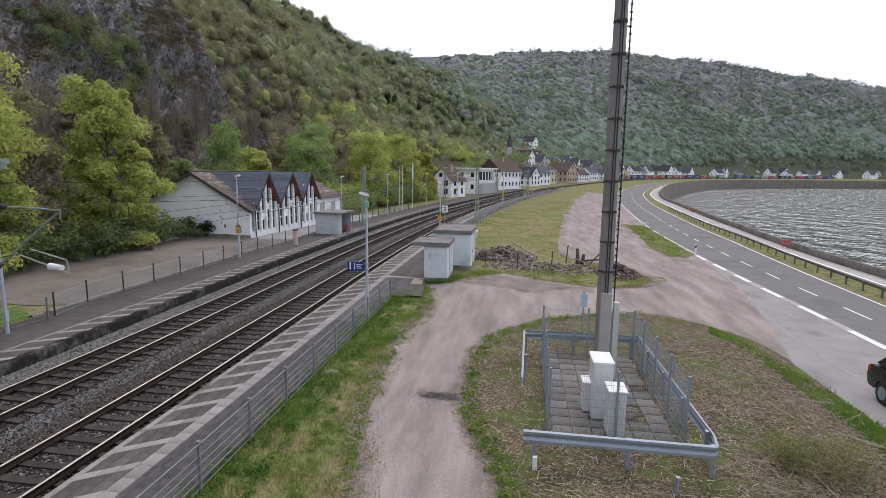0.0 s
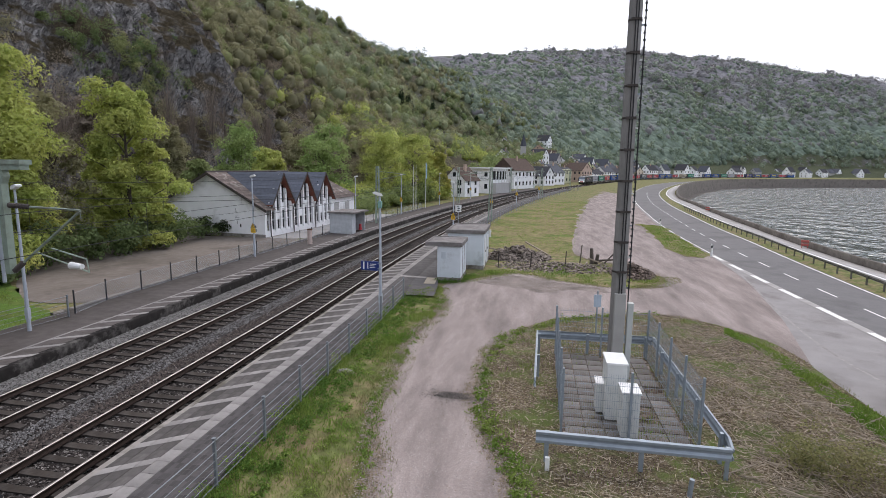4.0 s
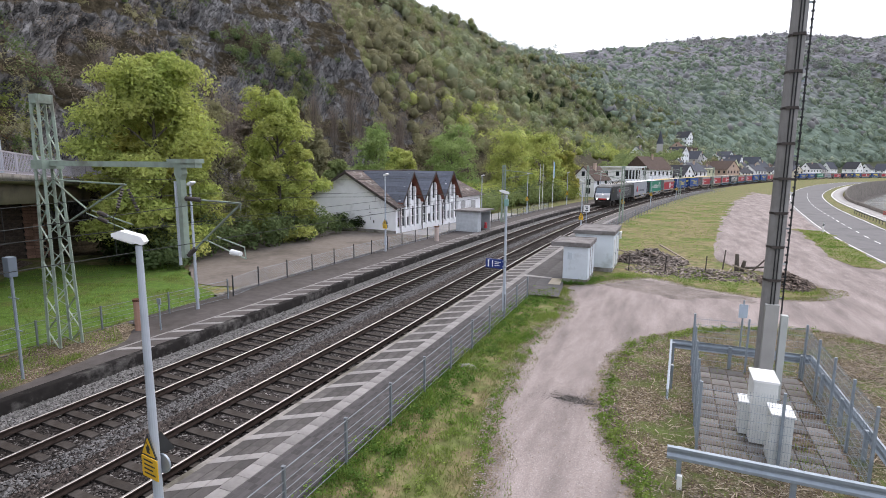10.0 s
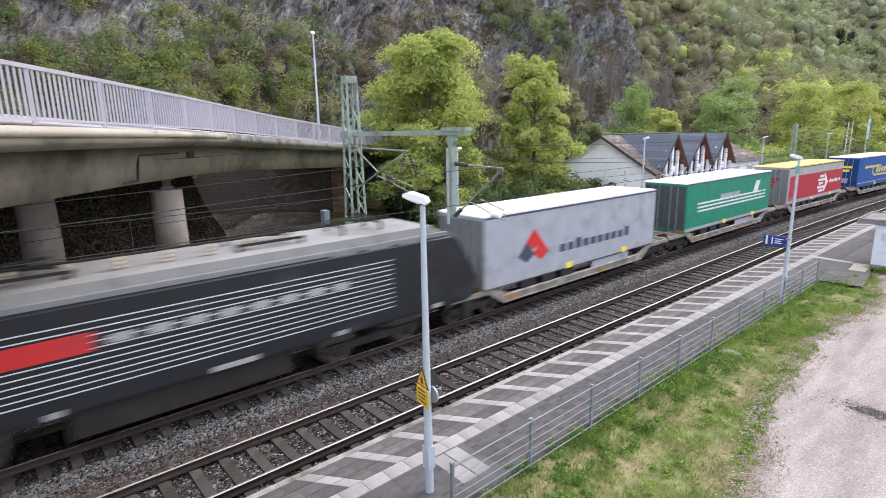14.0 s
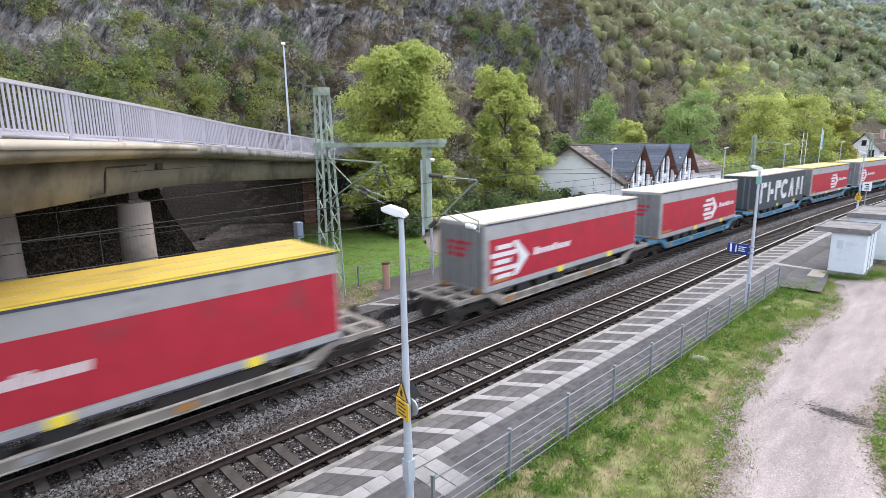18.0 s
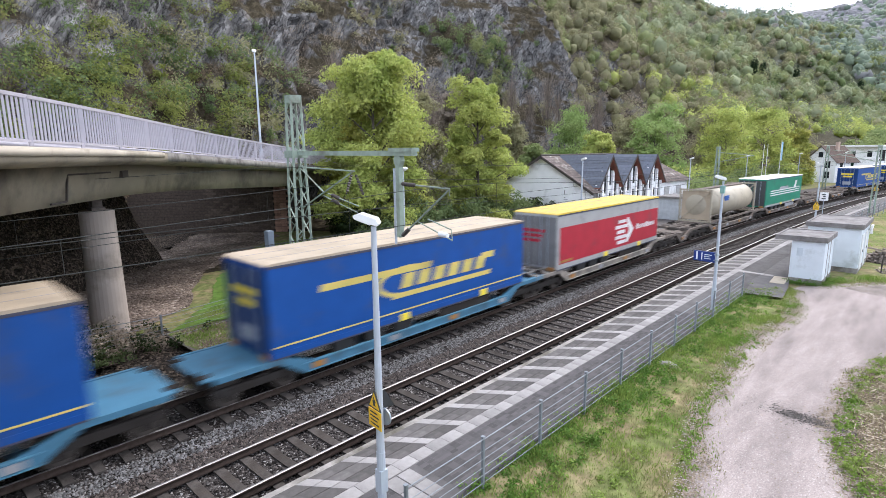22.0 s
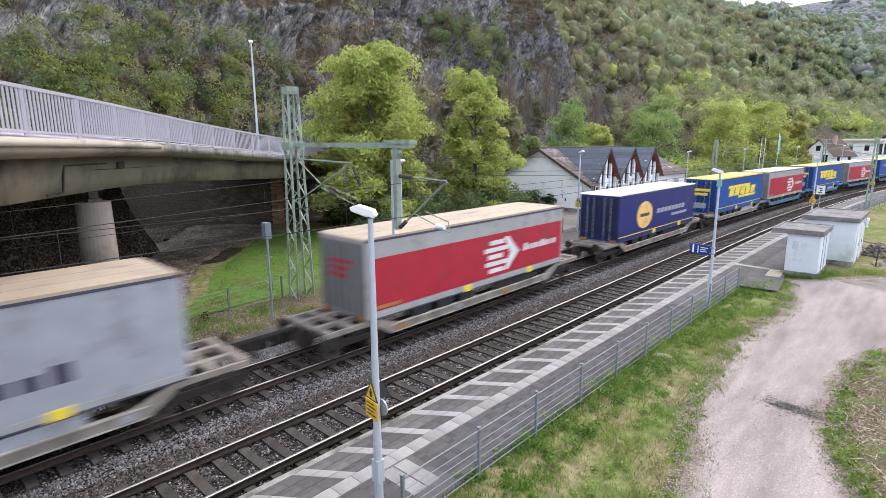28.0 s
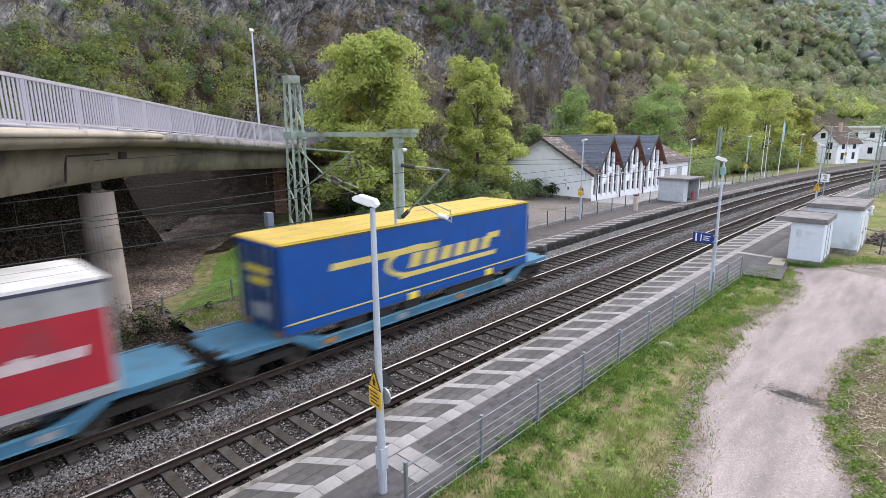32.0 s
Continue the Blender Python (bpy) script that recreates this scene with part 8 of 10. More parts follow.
def house(x, y, z, rz, w, l, h, rh, wm, rm, label, floors=2, chimney=True, flat=False, gap=2.4):
    """Walls, a pitched roof with its ridge along local y, and windows floor by floor."""
    ob = thing("house", pose(x, y, z, 0, 0, rz), label, "house", "village houses")
    bm = B()
    if flat:
        box(bm, -w / 2, w / 2, -l / 2, l / 2, -4, h)
    else:
        prism(bm, [(-w / 2, -7), (w / 2, -7), (w / 2, h), (0, h + rh - 0.15), (-w / 2, h)], -l / 2, l / 2)
    part("wall", bm, wm, ob)
    if flat:
        bm = B()
        box(bm, -w / 2 - 0.8, w / 2 + 1.2, -l / 2 - 1, l / 2 + 1, h, h + 0.35, bevel=0.03)
        part("roof", bm, M["white"], ob, "flat pale roof with a wide overhang")
        bm = B()
        box(bm, w / 2, w / 2 + 1.5, -l / 2, l / 2, -0.5, h * 0.42, bevel=0.02)
        part("terrace", bm, WALLS[4], ob, "grey stone terrace along the ground floor")
        bm = B()
        box(bm, w / 2 - 0.01, w / 2 + 0.05, -l / 2 + 0.4, l / 2 - 0.4, h * 0.55, h * 0.9)
        part("window_band", bm, M["glass"], ob, "dark glazed band under the roof")
        for yy in np.linspace(-l / 2 + 0.3, l / 2 - 0.3, 6):
            bm = B()
            box(bm, w / 2 + 1.15, w / 2 + 1.35, yy - 0.1, yy + 0.1, h * 0.42, h)
            part("column", bm, M["white"], ob)
    else:
        for sg in (-1, 1):
            bm = B()
            prism(bm, [(sg * (w / 2 + 0.4), h - 0.33), (sg * (w / 2 + 0.4), h - 0.25), (0, h + rh), (0, h + rh - 0.1)], -l / 2 - 0.3, l / 2 + 0.3)
            part("roof", bm, rm, ob)
    fh = h / floors
    for fl in range(floors):
        z0 = fl * fh + fh * 0.35
        for sg in (-1, 1):
            n = max(2, int(l / gap))
            for k in range(n):
                yy = -l / 2 + l * (k + 0.5) / n
                bm = B()
                box(bm, sg * w / 2 - 0.02, sg * w / 2 + 0.03, yy - 0.45, yy + 0.45, z0, z0 + 1.25)
                part("window", bm, M["glass"], ob)
        n = max(2, int(w / gap))
        for k in range(n):
            xx = -w / 2 + w * (k + 0.5) / n
            bm = B()
            box(bm, xx - 0.45, xx + 0.45, -l / 2 - 0.03, -l / 2 + 0.02, z0, z0 + 1.25)
            part("window", bm, M["glass"], ob)
    if not flat:
        bm = B()
        box(bm, -0.4, 0.4, -l / 2 - 0.03, -l / 2 + 0.02, h + rh * 0.25, h + rh * 0.25 + 1.0)
        part("window", bm, M["glass"], ob)
    if chimney and not flat:
        bm = B()
        box(bm, 0.6, 1.1, -0.3, 0.3, h + rh * 0.5, h + rh + 0.7)
        part("chimney", bm, WALLS[3], ob)
    return ob


def on_hill(s, d):
    xx, yy, zz = hill_surface(np.array([float(s)]), np.array([float(d)]))
    return float(xx[0]), float(yy[0]), float(zz[0])


hr = random.Random(7)
kinds = ["white house with dark slate roof", "cream house with steep roof", "pale yellow gabled house", "dusky pink house with dark roof", "grey house with slate roof"]
# houses along the line from near to far: place, turn, width, length, height, roof height, wall, roof
FRONT = [(-16.6, 127.2, 0, 5.6, 7, 3.8, 2.9, 0, 2), (-13.4, 149, 0, 9.5, 9, 6.4, 0, 0, 0), (-6.4, 185, 0, 8.4, 15, 6.0, 3.9, 0, 2), (3.1, 222, 90, 8, 7.8, 3.8, 3.7, 0, 1), (7.5, 239, 0, 8.3, 9, 5.1, 3.5, 0, 0), (13.5, 262, 0, 4.9, 8, 6.2, 1.4, 2, 1),
    (21.7, 290, 90, 10, 12.9, 6.0, 3.9, 3, 2), (33.9, 326, 0, 8.6, 10, 4.1, 2.9, 0, 1), (43.5, 354, 0, 8.6, 10, 5.2, 3.4, 0, 0), (55.2, 383, 90, 9, 10, 4.5, 2.8, 0, 1), (64, 405, 0, 8.5, 10, 5.0, 3.6, 4, 1), (74, 426, 90, 9, 11, 5.0, 3.4, 1, 0), (91.4, 457, 0, 8.8, 10, 6.4, 4.2, 0, 1)]
for x, y, a, w, l, h, rh, wi, ri in FRONT:
    home = house(x, y, 0.4, -10 - y * 0.09 + a, w, l, h, rh, WALLS[wi], ROOFS[ri], (kinds[wi] + " facing the railway") if rh else "white two-storey building with a flat pale roof", flat=not rh)
    if l > 14:
        bm = B()
        prism(bm, [(-w / 2 - 0.05, h - 0.4), (w / 2 + 0.05, h - 0.4), (w / 2 + 0.05, h - 0.1), (0, h + rh - 0.2), (-w / 2 - 0.05, h - 0.1)], -l / 2 - 0.08, -l / 2 - 0.02)
        part("gable_cladding", bm, ROOFS[2], home, "dark brown timber gable")
for x, y, z, w, h, rh, wi, ri in ((-14.6, 266, 6.3, 9.0, 4.7, 5.4, 0, 1), (-21.2, 393, 21.2, 6.2, 4.1, 3.5, 0, 0), (8.1, 488, 25, 13.5, 6.0, 5.0, 0, 1), (3.1, 421, 14.9, 8.6, 6.2, 3.5, 3, 3), (12.8, 381, 6.6, 11, 6.0, 4.8, 4, 0), (41.5, 444, 4.8, 13, 4.6, 6.8, 0, 0), (57.2, 480, 4.9, 14, 4.2, 6.5, 4, 0), (30, 457, 11.4, 7.2, 3.4, 2.9, 0, 1), (19, 430, 9.5, 8, 4.5, 3.8, 0, 1), (-4, 330, 8.2, 7, 4.4, 3.6, 1, 2)):
    house(x, y, z, -12 + (w > 10) * 75, w if w < 10 else w * 0.7, w * 0.8, h, rh, WALLS[wi], ROOFS[ri], kinds[wi] + " standing above the railway village", 2, gap=3.0)
for k in range(3, 16):
    s = 250 + k * 18 + hr.uniform(-5, 5)
    d = hr.uniform(28, 66)
    x, y, z = on_hill(s, d)
    wi, ri = hr.choice([0, 0, 0, 1, 4, 2]), hr.choice([0, 1, 1, 2])
    house(x, y, z, turn_at(s) + hr.choice([0, 90]) + hr.uniform(-12, 12), hr.uniform(7, 9), hr.uniform(9, 12), hr.uniform(5, 7), hr.uniform(3.5, 5), WALLS[wi], ROOFS[ri], kinds[wi] + " on the village slope", gap=3.2)
for k in range(34):
    s = 440 + k * 20 + hr.uniform(-7, 7)
    d = hr.uniform(14, 45)
    x, y = P(s, -d)
    wi, ri = hr.choice([0, 0, 0, 1, 4]), hr.choice([0, 1, 1])
    house(float(x), float(y), 0.5, turn_at(s) + hr.choice([0, 90]) + hr.uniform(-12, 12), hr.uniform(8, 10), hr.uniform(9, 13), hr.uniform(5, 7), hr.uniform(4, 6), WALLS[wi], ROOFS[ri], kinds[wi] + " on the far bend", 2, False, gap=4.2)
ch = thing("church_tower", pose(-7.0, 350, 9.8), "stone church tower with a pointed slate spire", "church")
bm = B()
box(bm, -1.7, 1.7, -1.7, 1.7, -6, 11)
part("tower", bm, WALLS[4], ch)
bm = B()
bmesh.ops.create_cone(bm, segments=8, radius1=2.1, radius2=0.05, depth=8, cap_ends=True, matrix=Matrix.Translation((0, 0, 15)))
part("spire", bm, ROOFS[0], ch)
fl = thing("flagpole", pose(-17.2, 87, 0.3), "white flagpole with a pale blue flag", "flagpole")
bm = B()
rod(bm, (0, 0, 0), (0, 0, 7.6), 0.05, 0.03)
part("pole", bm, M["white"], fl)
bm = B()
for k in range(6):
    box(bm, 0.03 + 0.02 * (k % 2), 0.055 + 0.02 * (k % 2), 0.05 + 0.18 * k * 0.6, 0.05 + 0.18 * (k + 1) * 0.6, 4.8, 7.3)
part("flag", bm, mat("pale_blue_flag", (0.35, 0.55, 0.70), 0.8), fl)
for y in (83, 85):
    bm = B()
    rod(bm, (0, 0, 0), (0, 0, 7.0), 0.045, 0.03)
    solid("flagpole", bm, M["white"], "bare white flagpole by the far platform", "flagpole", at=pose(-18.4, y, 0.3))

# ---- grass and weeds ----
def blades(name, n, points, z, h, w, leaf, seed, label, dens=0.0):
    """Tufts of thin upright blades inside an outline."""
    rng = np.random.default_rng(seed)
    pts = np.array(points, float)
    lo, hi = pts.min(0), pts.max(0)
    q = rng.uniform(lo, hi, (n, 2))
    inside = np.zeros(n, bool)
    j = len(pts) - 1
    for i in range(len(pts)):
        a, b = pts[i], pts[j]
        cross = ((a[1] > q[:, 1]) != (b[1] > q[:, 1])) & (q[:, 0] < (b[0] - a[0]) * (q[:, 1] - a[1]) / (b[1] - a[1] + 1e-12) + a[0])
        inside ^= cross
        j = i
    q = q[inside]
    cl = np.array([noise.noise(Vector((a * 0.7, b * 0.7, seed))) + 0.5 * noise.noise(Vector((a * 2.3, b * 2.3, seed + 3))) for a, b in q])
    keep = cl > rng.uniform(-0.6, 0.5, len(q)) + dens
    q, cl = q[keep], cl[keep]
    k = len(q)
    a = rng.uniform(0, 6.28, k)
    hh = h * rng.uniform(0.4, 1.2, k) * (0.6 + np.clip(cl, 0, 0.8))
    lean = rng.normal(0, 0.35, (k, 2)) * hh[:, None]
    dx, dy = np.cos(a) * w, np.sin(a) * w
    v = np.zeros((k, 4, 3))
    v[:, 0] = np.stack([q[:, 0] - dx, q[:, 1] - dy, np.full(k, z)], -1)
    v[:, 1] = np.stack([q[:, 0] + dx, q[:, 1] + dy, np.full(k, z)], -1)
    v[:, 2] = np.stack([q[:, 0] + lean[:, 0] + dx * 0.4, q[:, 1] + lean[:, 1] + dy * 0.4, z + hh], -1)
    v[:, 3] = np.stack([q[:, 0] + lean[:, 0] - dx * 0.4, q[:, 1] + lean[:, 1] - dy * 0.4, z + hh], -1)
    ob = new(name, raw(name, v.reshape(-1, 3), np.arange(4 * k).reshape(-1, 4), leaf))
    return tagged(ob, label, "grass", kind="stuff")


M["lush"] = foliage("lush_grass", (0.14, 0.245, 0.04), (0.23, 0.29, 0.075))
STRIP = [(-6.15, 2), (-6.35, 12), (-6.6, 22), (-6.6, 27), (-5.5, 30.5), (-4.7, 30), (-3.9, 25.4), (-4.3, 20.3), (-3.75, 13.7), (-2.85, 9.9), (-2.5, 2)]
blades("grass", 85000, STRIP, 0.2, 0.15, 0.011, M["lush"], 201, "green grass tufts between fence and gravel track", 0.2)
blades("grass", 60000, STRIP, 0.2, 0.09, 0.009, M["grass_dry"], 202, "dry yellowish grass between fence and gravel track", -0.1)
NEARP = [(-6.2, 2), (-6.65, 27), (-6.1, 27), (-5.7, 2)]
blades("grass", 16000, NEARP, 0.22, 0.2, 0.01, M["lush"], 203, "taller green grass along the bar fence", 0.0)
blades("grass", 50000, [(p[0], p[1]) for p in ISLE if p[1] > 4] + [(9.8, 4)], 0.22, 0.12, 0.008, M["grass_dry"], 204, "dry grass and weeds round the compound", 0.0)
blades("grass", 34000, [(p[0], p[1]) for p in ISLE if p[1] > 4] + [(5.0, 4), (4.9, 22)], 0.22, 0.12, 0.008, M["lush"], 205, "green weeds round the compound", 0.2)
VERGE = [(8.2, 23.3), (8.8, 22.2), (9.0, 20.1), (9.05, 18.2), (9.15, 16.7), (9.2, 14.1), (9.2, 2), (10.1, 2), (10.1, 14), (10.0, 16.8), (9.75, 18), (9.65, 19.6), (9.5, 21.4), (9.1, 23.1), (8.6, 24.4)]
patch("pavement_verge", VERGE, 0.2535, M["turf_green"], "lush green grass edge of the lay-by", "grass", 0.06, 21)
blades("grass", 46000, VERGE, 0.24, 0.15, 0.012, M["lush"], 206, "green grass edge beside the lay-by", -0.3)
blades("grass", 30000, [(-4.8, 31), (-0.9, 34.6), (1.9, 33), (5.7, 31.6), (8.4, 34.4), (7.0, 38.6), (3.6, 39), (-2.7, 35.4), (-3.5, 34)], 0.22, 0.14, 0.012, M["lush"], 207, "green grass verge before the rubble", 0.1)
blades("grass", 60000, [(-5.6, 42), (-2, 43.5), (3.2, 43), (4.0, 47), (6, 69), (12, 118), (8, 122), (-3, 80), (-6.0, 60)], 0.22, 0.1, 0.02, M["lush"], 208, "wide green meadow strip beside the line", 0.0)
blades("grass", 40000, [(-20.7, 7), (-20.9, 12), (-20.5, 16), (-20.0, 20), (-24, 21.6), (-29, 25.4), (-36, 22), (-35.6, 19.4), (-28.2, 12.7), (-23.2, 10)], 0.3, 0.12, 0.012, M["lush"], 209, "green lawn beside the bridge", -0.1)
blades("grass", 16000, [(13.4, 70), (15.6, 68), (14.9, 58), (14.5, 50), (14.2, 45.7), (13.4, 44.2), (12.3, 44.8), (11.8, 48.8), (12.4, 55), (12.8, 60)], 0.27, 0.12, 0.015, M["lush"], 210, "green grass on the verge strip", -0.2)
blades("grass", 14000, [(-17.3, 7), (-20.4, 7), (-20.4, 14.6), (-18.6, 13.6), (-17.5, 10)], 0.35, 0.12, 0.01, M["lush"], 211, "weedy grass at the platform end", 0.1)



# low leafy weeds in clumps
def weeds(n, outline, seed, label, leaf, r0=0.12, r1=0.32, per=46):
    rng = np.random.default_rng(seed)
    pts = np.array(outline)
    q = pts[rng.integers(0, len(pts), n)] + rng.normal(0, 0.16, (n, 2))
    r = rng.uniform(r0, r1, n)
    v, fc = leaf_cloud(np.column_stack([q, 0.2 + r * 0.25]), np.stack([r, r, r * 0.6], -1), per, 0.035, seed)
    tagged(new("weeds", raw("weeds", v, fc, leaf)), label, "weeds", kind="stuff")


DENSE = [(x0 + (x1 - x0) * f, y) for y in np.linspace(4, 29, 60) for x0, x1 in ((float(np.interp(y, [2, 12, 22, 29], [-6.1, -6.3, -6.5, -6.3])), float(np.interp(y, [2, 9.9, 13.7, 20.3, 25.4, 29], [-2.7, -2.95, -3.85, -4.4, -4.0, -4.8])))  ,) for f in (0.02, 0.3, 0.6, 0.95)]
weeds(360, DENSE, 301, "low bright green weeds between fence and gravel", M["lush"])
weeds(240, [(p[0] + 0.25, p[1]) for p in ISLE if p[1] > 5 and p[0] < 6], 302, "low green weeds round the gravel bend", M["lush"])

M["weed"] = foliage("dark_green_weeds", (0.085, 0.17, 0.03), (0.13, 0.21, 0.045))
weeds(330, [(float(np.interp(y, [2, 12, 22, 29], [-6.05, -6.25, -6.5, -6.3])) + o, y) for y in np.linspace(4.5, 28.5, 70) for o in (0.0, 0.35, 0.9)], 303, "dark green weeds along the bar fence", M["weed"], 0.14, 0.36, 60)

# cut brush lying on the mown strip
rng = np.random.default_rng(5)
bm_v, bm_f = [], []
for k in range(5200):
    x, y = rng.uniform(5.0, 9.6), rng.uniform(5, 24.5)
    if x > 9.9 - max(0, y - 20) * 0.5:
        continue
    a, l = rng.uniform(0, 6.28), rng.uniform(0.06, 0.34) if k % 45 else rng.uniform(0.5, 1.3)
    w = 0.006 if k % 45 else 0.012
    z0, z1 = 0.26 + rng.uniform(0, 0.05), 0.26 + rng.uniform(0, 0.12)
    dx, dy = math.cos(a) * l / 2, math.sin(a) * l / 2
    ox, oy = -math.sin(a) * w, math.cos(a) * w
    o = len(bm_v)
    bm_v += [(x - dx - ox, y - dy - oy, z0), (x - dx + ox, y - dy + oy, z0), (x + dx + ox, y + dy + oy, z1), (x + dx - ox, y + dy - oy, z1), (x - dx, y - dy, z0 + 2 * w), (x + dx, y + dy, z1 + 2 * w)]
    bm_f += [(o, o + 3, o + 5, o + 4), (o + 1, o + 4, o + 5, o + 2)]
tw = new("brushwood", raw("brushwood", bm_v, bm_f, M["wood_pale"]))
tagged(tw, "cut pale twigs lying on the mown strip", "brushwood", kind="stuff")
c = np.array([(6.6, 12.6, 0.5), (7.2, 12.2, 0.5), (6.9, 13.3, 0.45), (7.6, 12.7, 0.45)])
v, fc = leaf_cloud(c, np.array([(0.8, 0.8, 0.7)] * 4), 900, 0.035, 77)
tagged(new("brush_tuft", raw("brush_tuft", v, fc, M["grass_dry"])), "yellowish brush tuft at the mown strip", "bush", kind="stuff")
# loose bits strewn flat on the ground
def bits(name, q, lo, hi, z, material, seed, label, category):
    rng = np.random.default_rng(seed)
    k = len(q)
    a, l, w = rng.uniform(0, 6.28, k), rng.uniform(lo, hi, k), rng.uniform(lo, hi, k) * 0.7
    c, s = np.cos(a), np.sin(a)
    h = z + rng.uniform(0.001, 0.012, k)
    v = np.stack([np.stack([q[:, 0] + u * l * c - t * w * s, q[:, 1] + u * l * s + t * w * c, h + 0.012 * (u + t) * rng.uniform(-0.3, 0.3, k)], -1) for u, t in ((-0.5, -0.3), (0.1, -0.55), (0.5, 0.0), (0.2, 0.5), (-0.4, 0.4))], 1)
    tagged(new(name, raw(name, v.reshape(-1, 3), np.arange(5 * k).reshape(-1, 5), material)), label, category, kind="stuff")


def beside(line, n, mean, sigma, seed):
    """Points strewn to the right of a line, mean metres off it."""
    rng = np.random.default_rng(seed)
    p = np.array(line)
    d = np.concatenate([[0], np.cumsum(np.hypot(*np.diff(p, axis=0).T))])
    u = rng.uniform(0, d[-1], n)
    x, y = np.interp(u, d, p[:, 0]), np.interp(u, d, p[:, 1])
    x2, y2 = np.interp(u + 0.05, d, p[:, 0]), np.interp(u + 0.05, d, p[:, 1])
    tx, ty = x2 - x, y2 - y
    m = np.hypot(tx, ty) + 1e-9
    wav = np.array([noise.noise(Vector((a * 0.9, b * 0.9, seed))) for a, b in zip(x, y)])
    o = mean + wav * sigma * 1.6 + rng.normal(0, sigma, n)
    return np.column_stack([x + ty / m * o, y - tx / m * o])


rng = np.random.default_rng(88)
M["char"] = mat("charred_bits", (0.075, 0.068, 0.063), 0.97, 0, 0.3, 6, island=0.6)
M["crumb"] = mat("brown_earth_crumbs", (0.20, 0.16, 0.12), 0.97, 0, 0.25, 6, island=0.45)
M["chip"] = mat("pinkish_gravel_chips", (0.31, 0.27, 0.25), 0.97, 0, 0.2, 6, island=0.35)
q = np.concatenate([rng.normal(0, 1, (700, 2)) * (0.34, 0.14) + (-2.05, 15.25), rng.normal(0, 1, (260, 2)) * (0.34, 0.09) + (-1.45, 15.1), rng.normal(0, 1, (400, 2)) * (0.7, 0.3) + (-1.9, 15.2)])
bits("burnt_bits", q, 0.015, 0.06, 0.2545, M["char"], 5, "charred remains of a fire on the gravel", "ashes")
LN, IN = [p for p in LEFT if p[1] > 2], [p for p in ISLE if p[1] > 2 and p[0] < 8]
bits("earth_crumbs", np.concatenate([beside(LN, 8000, 0.02, 0.13, 61), beside(IN, 8500, 0.02, 0.13, 62), beside([p for p in NORTH if p[1] < 45], 5000, 0.0, 0.2, 63)]), 0.02, 0.07, 0.2545, M["crumb"], 6, "brown earth along the borders of the gravel", "earth")
bits("gravel_chips", np.concatenate([beside(LN, 4500, -0.12, 0.13, 64), beside(IN, 4500, -0.12, 0.13, 65)]), 0.015, 0.05, 0.2555, M["chip"], 7, "loose gravel strewn into the grass", "gravel")
q = np.column_stack([rng.uniform(-4.5, 1.0, 5000), rng.uniform(3, 33, 5000)])
ql = np.interp(q[:, 1], [2, 9.9, 13.7, 20.3, 25.4, 29.5, 33], [-2.6, -2.96, -3.85, -4.4, -4.0, -4.4, -2.0])
qr = np.interp(q[:, 1], [2, 10.4, 13.3, 16.2, 20.6, 23.5, 25, 33], [0.75, 0.0, -0.94, -1.42, -1.0, 0.9, 1, 1])
q = q[(q[:, 0] > ql) & (q[:, 0] < qr)]
bits("gravel_chips", q[: len(q) // 2], 0.012, 0.04, 0.2535, M["stone_pale"], 8, "pale chips on the gravel track", "gravel")
bits("gravel_chips", q[len(q) // 2:], 0.012, 0.05, 0.2535, M["crumb"], 9, "brown chips on the gravel track", "gravel")

# short dry growth along the borders of the gravel
def border(line, w, n, h, leaf, seed, label):
    pts = [(x - w, y) for x, y in line] + [(x + w, y) for x, y in reversed(line)]
    blades("grass", n, pts, 0.235, h, 0.009, leaf, seed, label, -0.1)


border([p for p in LEFT if p[1] > 3], 0.6, 46000, 0.06, M["grass_dry"], 221, "short dry grass along the gravel border")
border([p for p in LEFT if p[1] > 3], 0.5, 13000, 0.08, M["lush"], 222, "short green grass along the gravel border")
border([p for p in ISLE if 3 < p[1] and p[0] < 6], 0.32, 30000, 0.06, M["grass_dry"], 223, "short dry weeds along the gravel bend")
border([p for p in ISLE if 3 < p[1] and p[0] < 6], 0.3, 14000, 0.08, M["lush"], 224, "short green weeds along the gravel bend")
border([p for p in NORTH if p[1] < 36], 0.9, 40000, 0.07, M["grass_dry"], 225, "short dry grass before the huts and rubble")
border([p for p in NORTH if p[1] < 36], 0.7, 16000, 0.09, M["lush"], 226, "short green grass before the huts and rubble")
weeds(46, [(x, 31.0) for x in np.linspace(-5.2, -3.9, 8)] + [(-3.8, y) for y in np.linspace(31.2, 33.8, 7)], 304, "tall dark weeds at the foot of the small hut", M["weed"], 0.2, 0.42, 70)
# pale chips and dead stalks lying over the mown ground
rng = np.random.default_rng(44)
n = 9000
q = np.column_stack([rng.uniform(-1.2, 9.6, n), rng.uniform(4, 25.5, n)])
edge = np.interp(q[:, 1], [5, 10.4, 13.3, 16.2, 20.6, 23.5, 25], [0.75, 0.1, -0.85, -1.3, -0.9, 1.1, 3.2])
q = q[(q[:, 0] > edge) & (q[:, 0] < np.interp(q[:, 1], [4, 18, 23, 26], [9.2, 9.0, 8.3, 6])) & ~((q[:, 0] > 1.1) & (q[:, 0] < 4.4) & (q[:, 1] > 13.3) & (q[:, 1] < 19.6))]
k = len(q)
a, ln, wd = rng.uniform(0, 6.28, k), rng.uniform(0.04, 0.3, k), rng.uniform(0.004, 0.012, k)
dx, dy = np.cos(a) * ln / 2, np.sin(a) * ln / 2
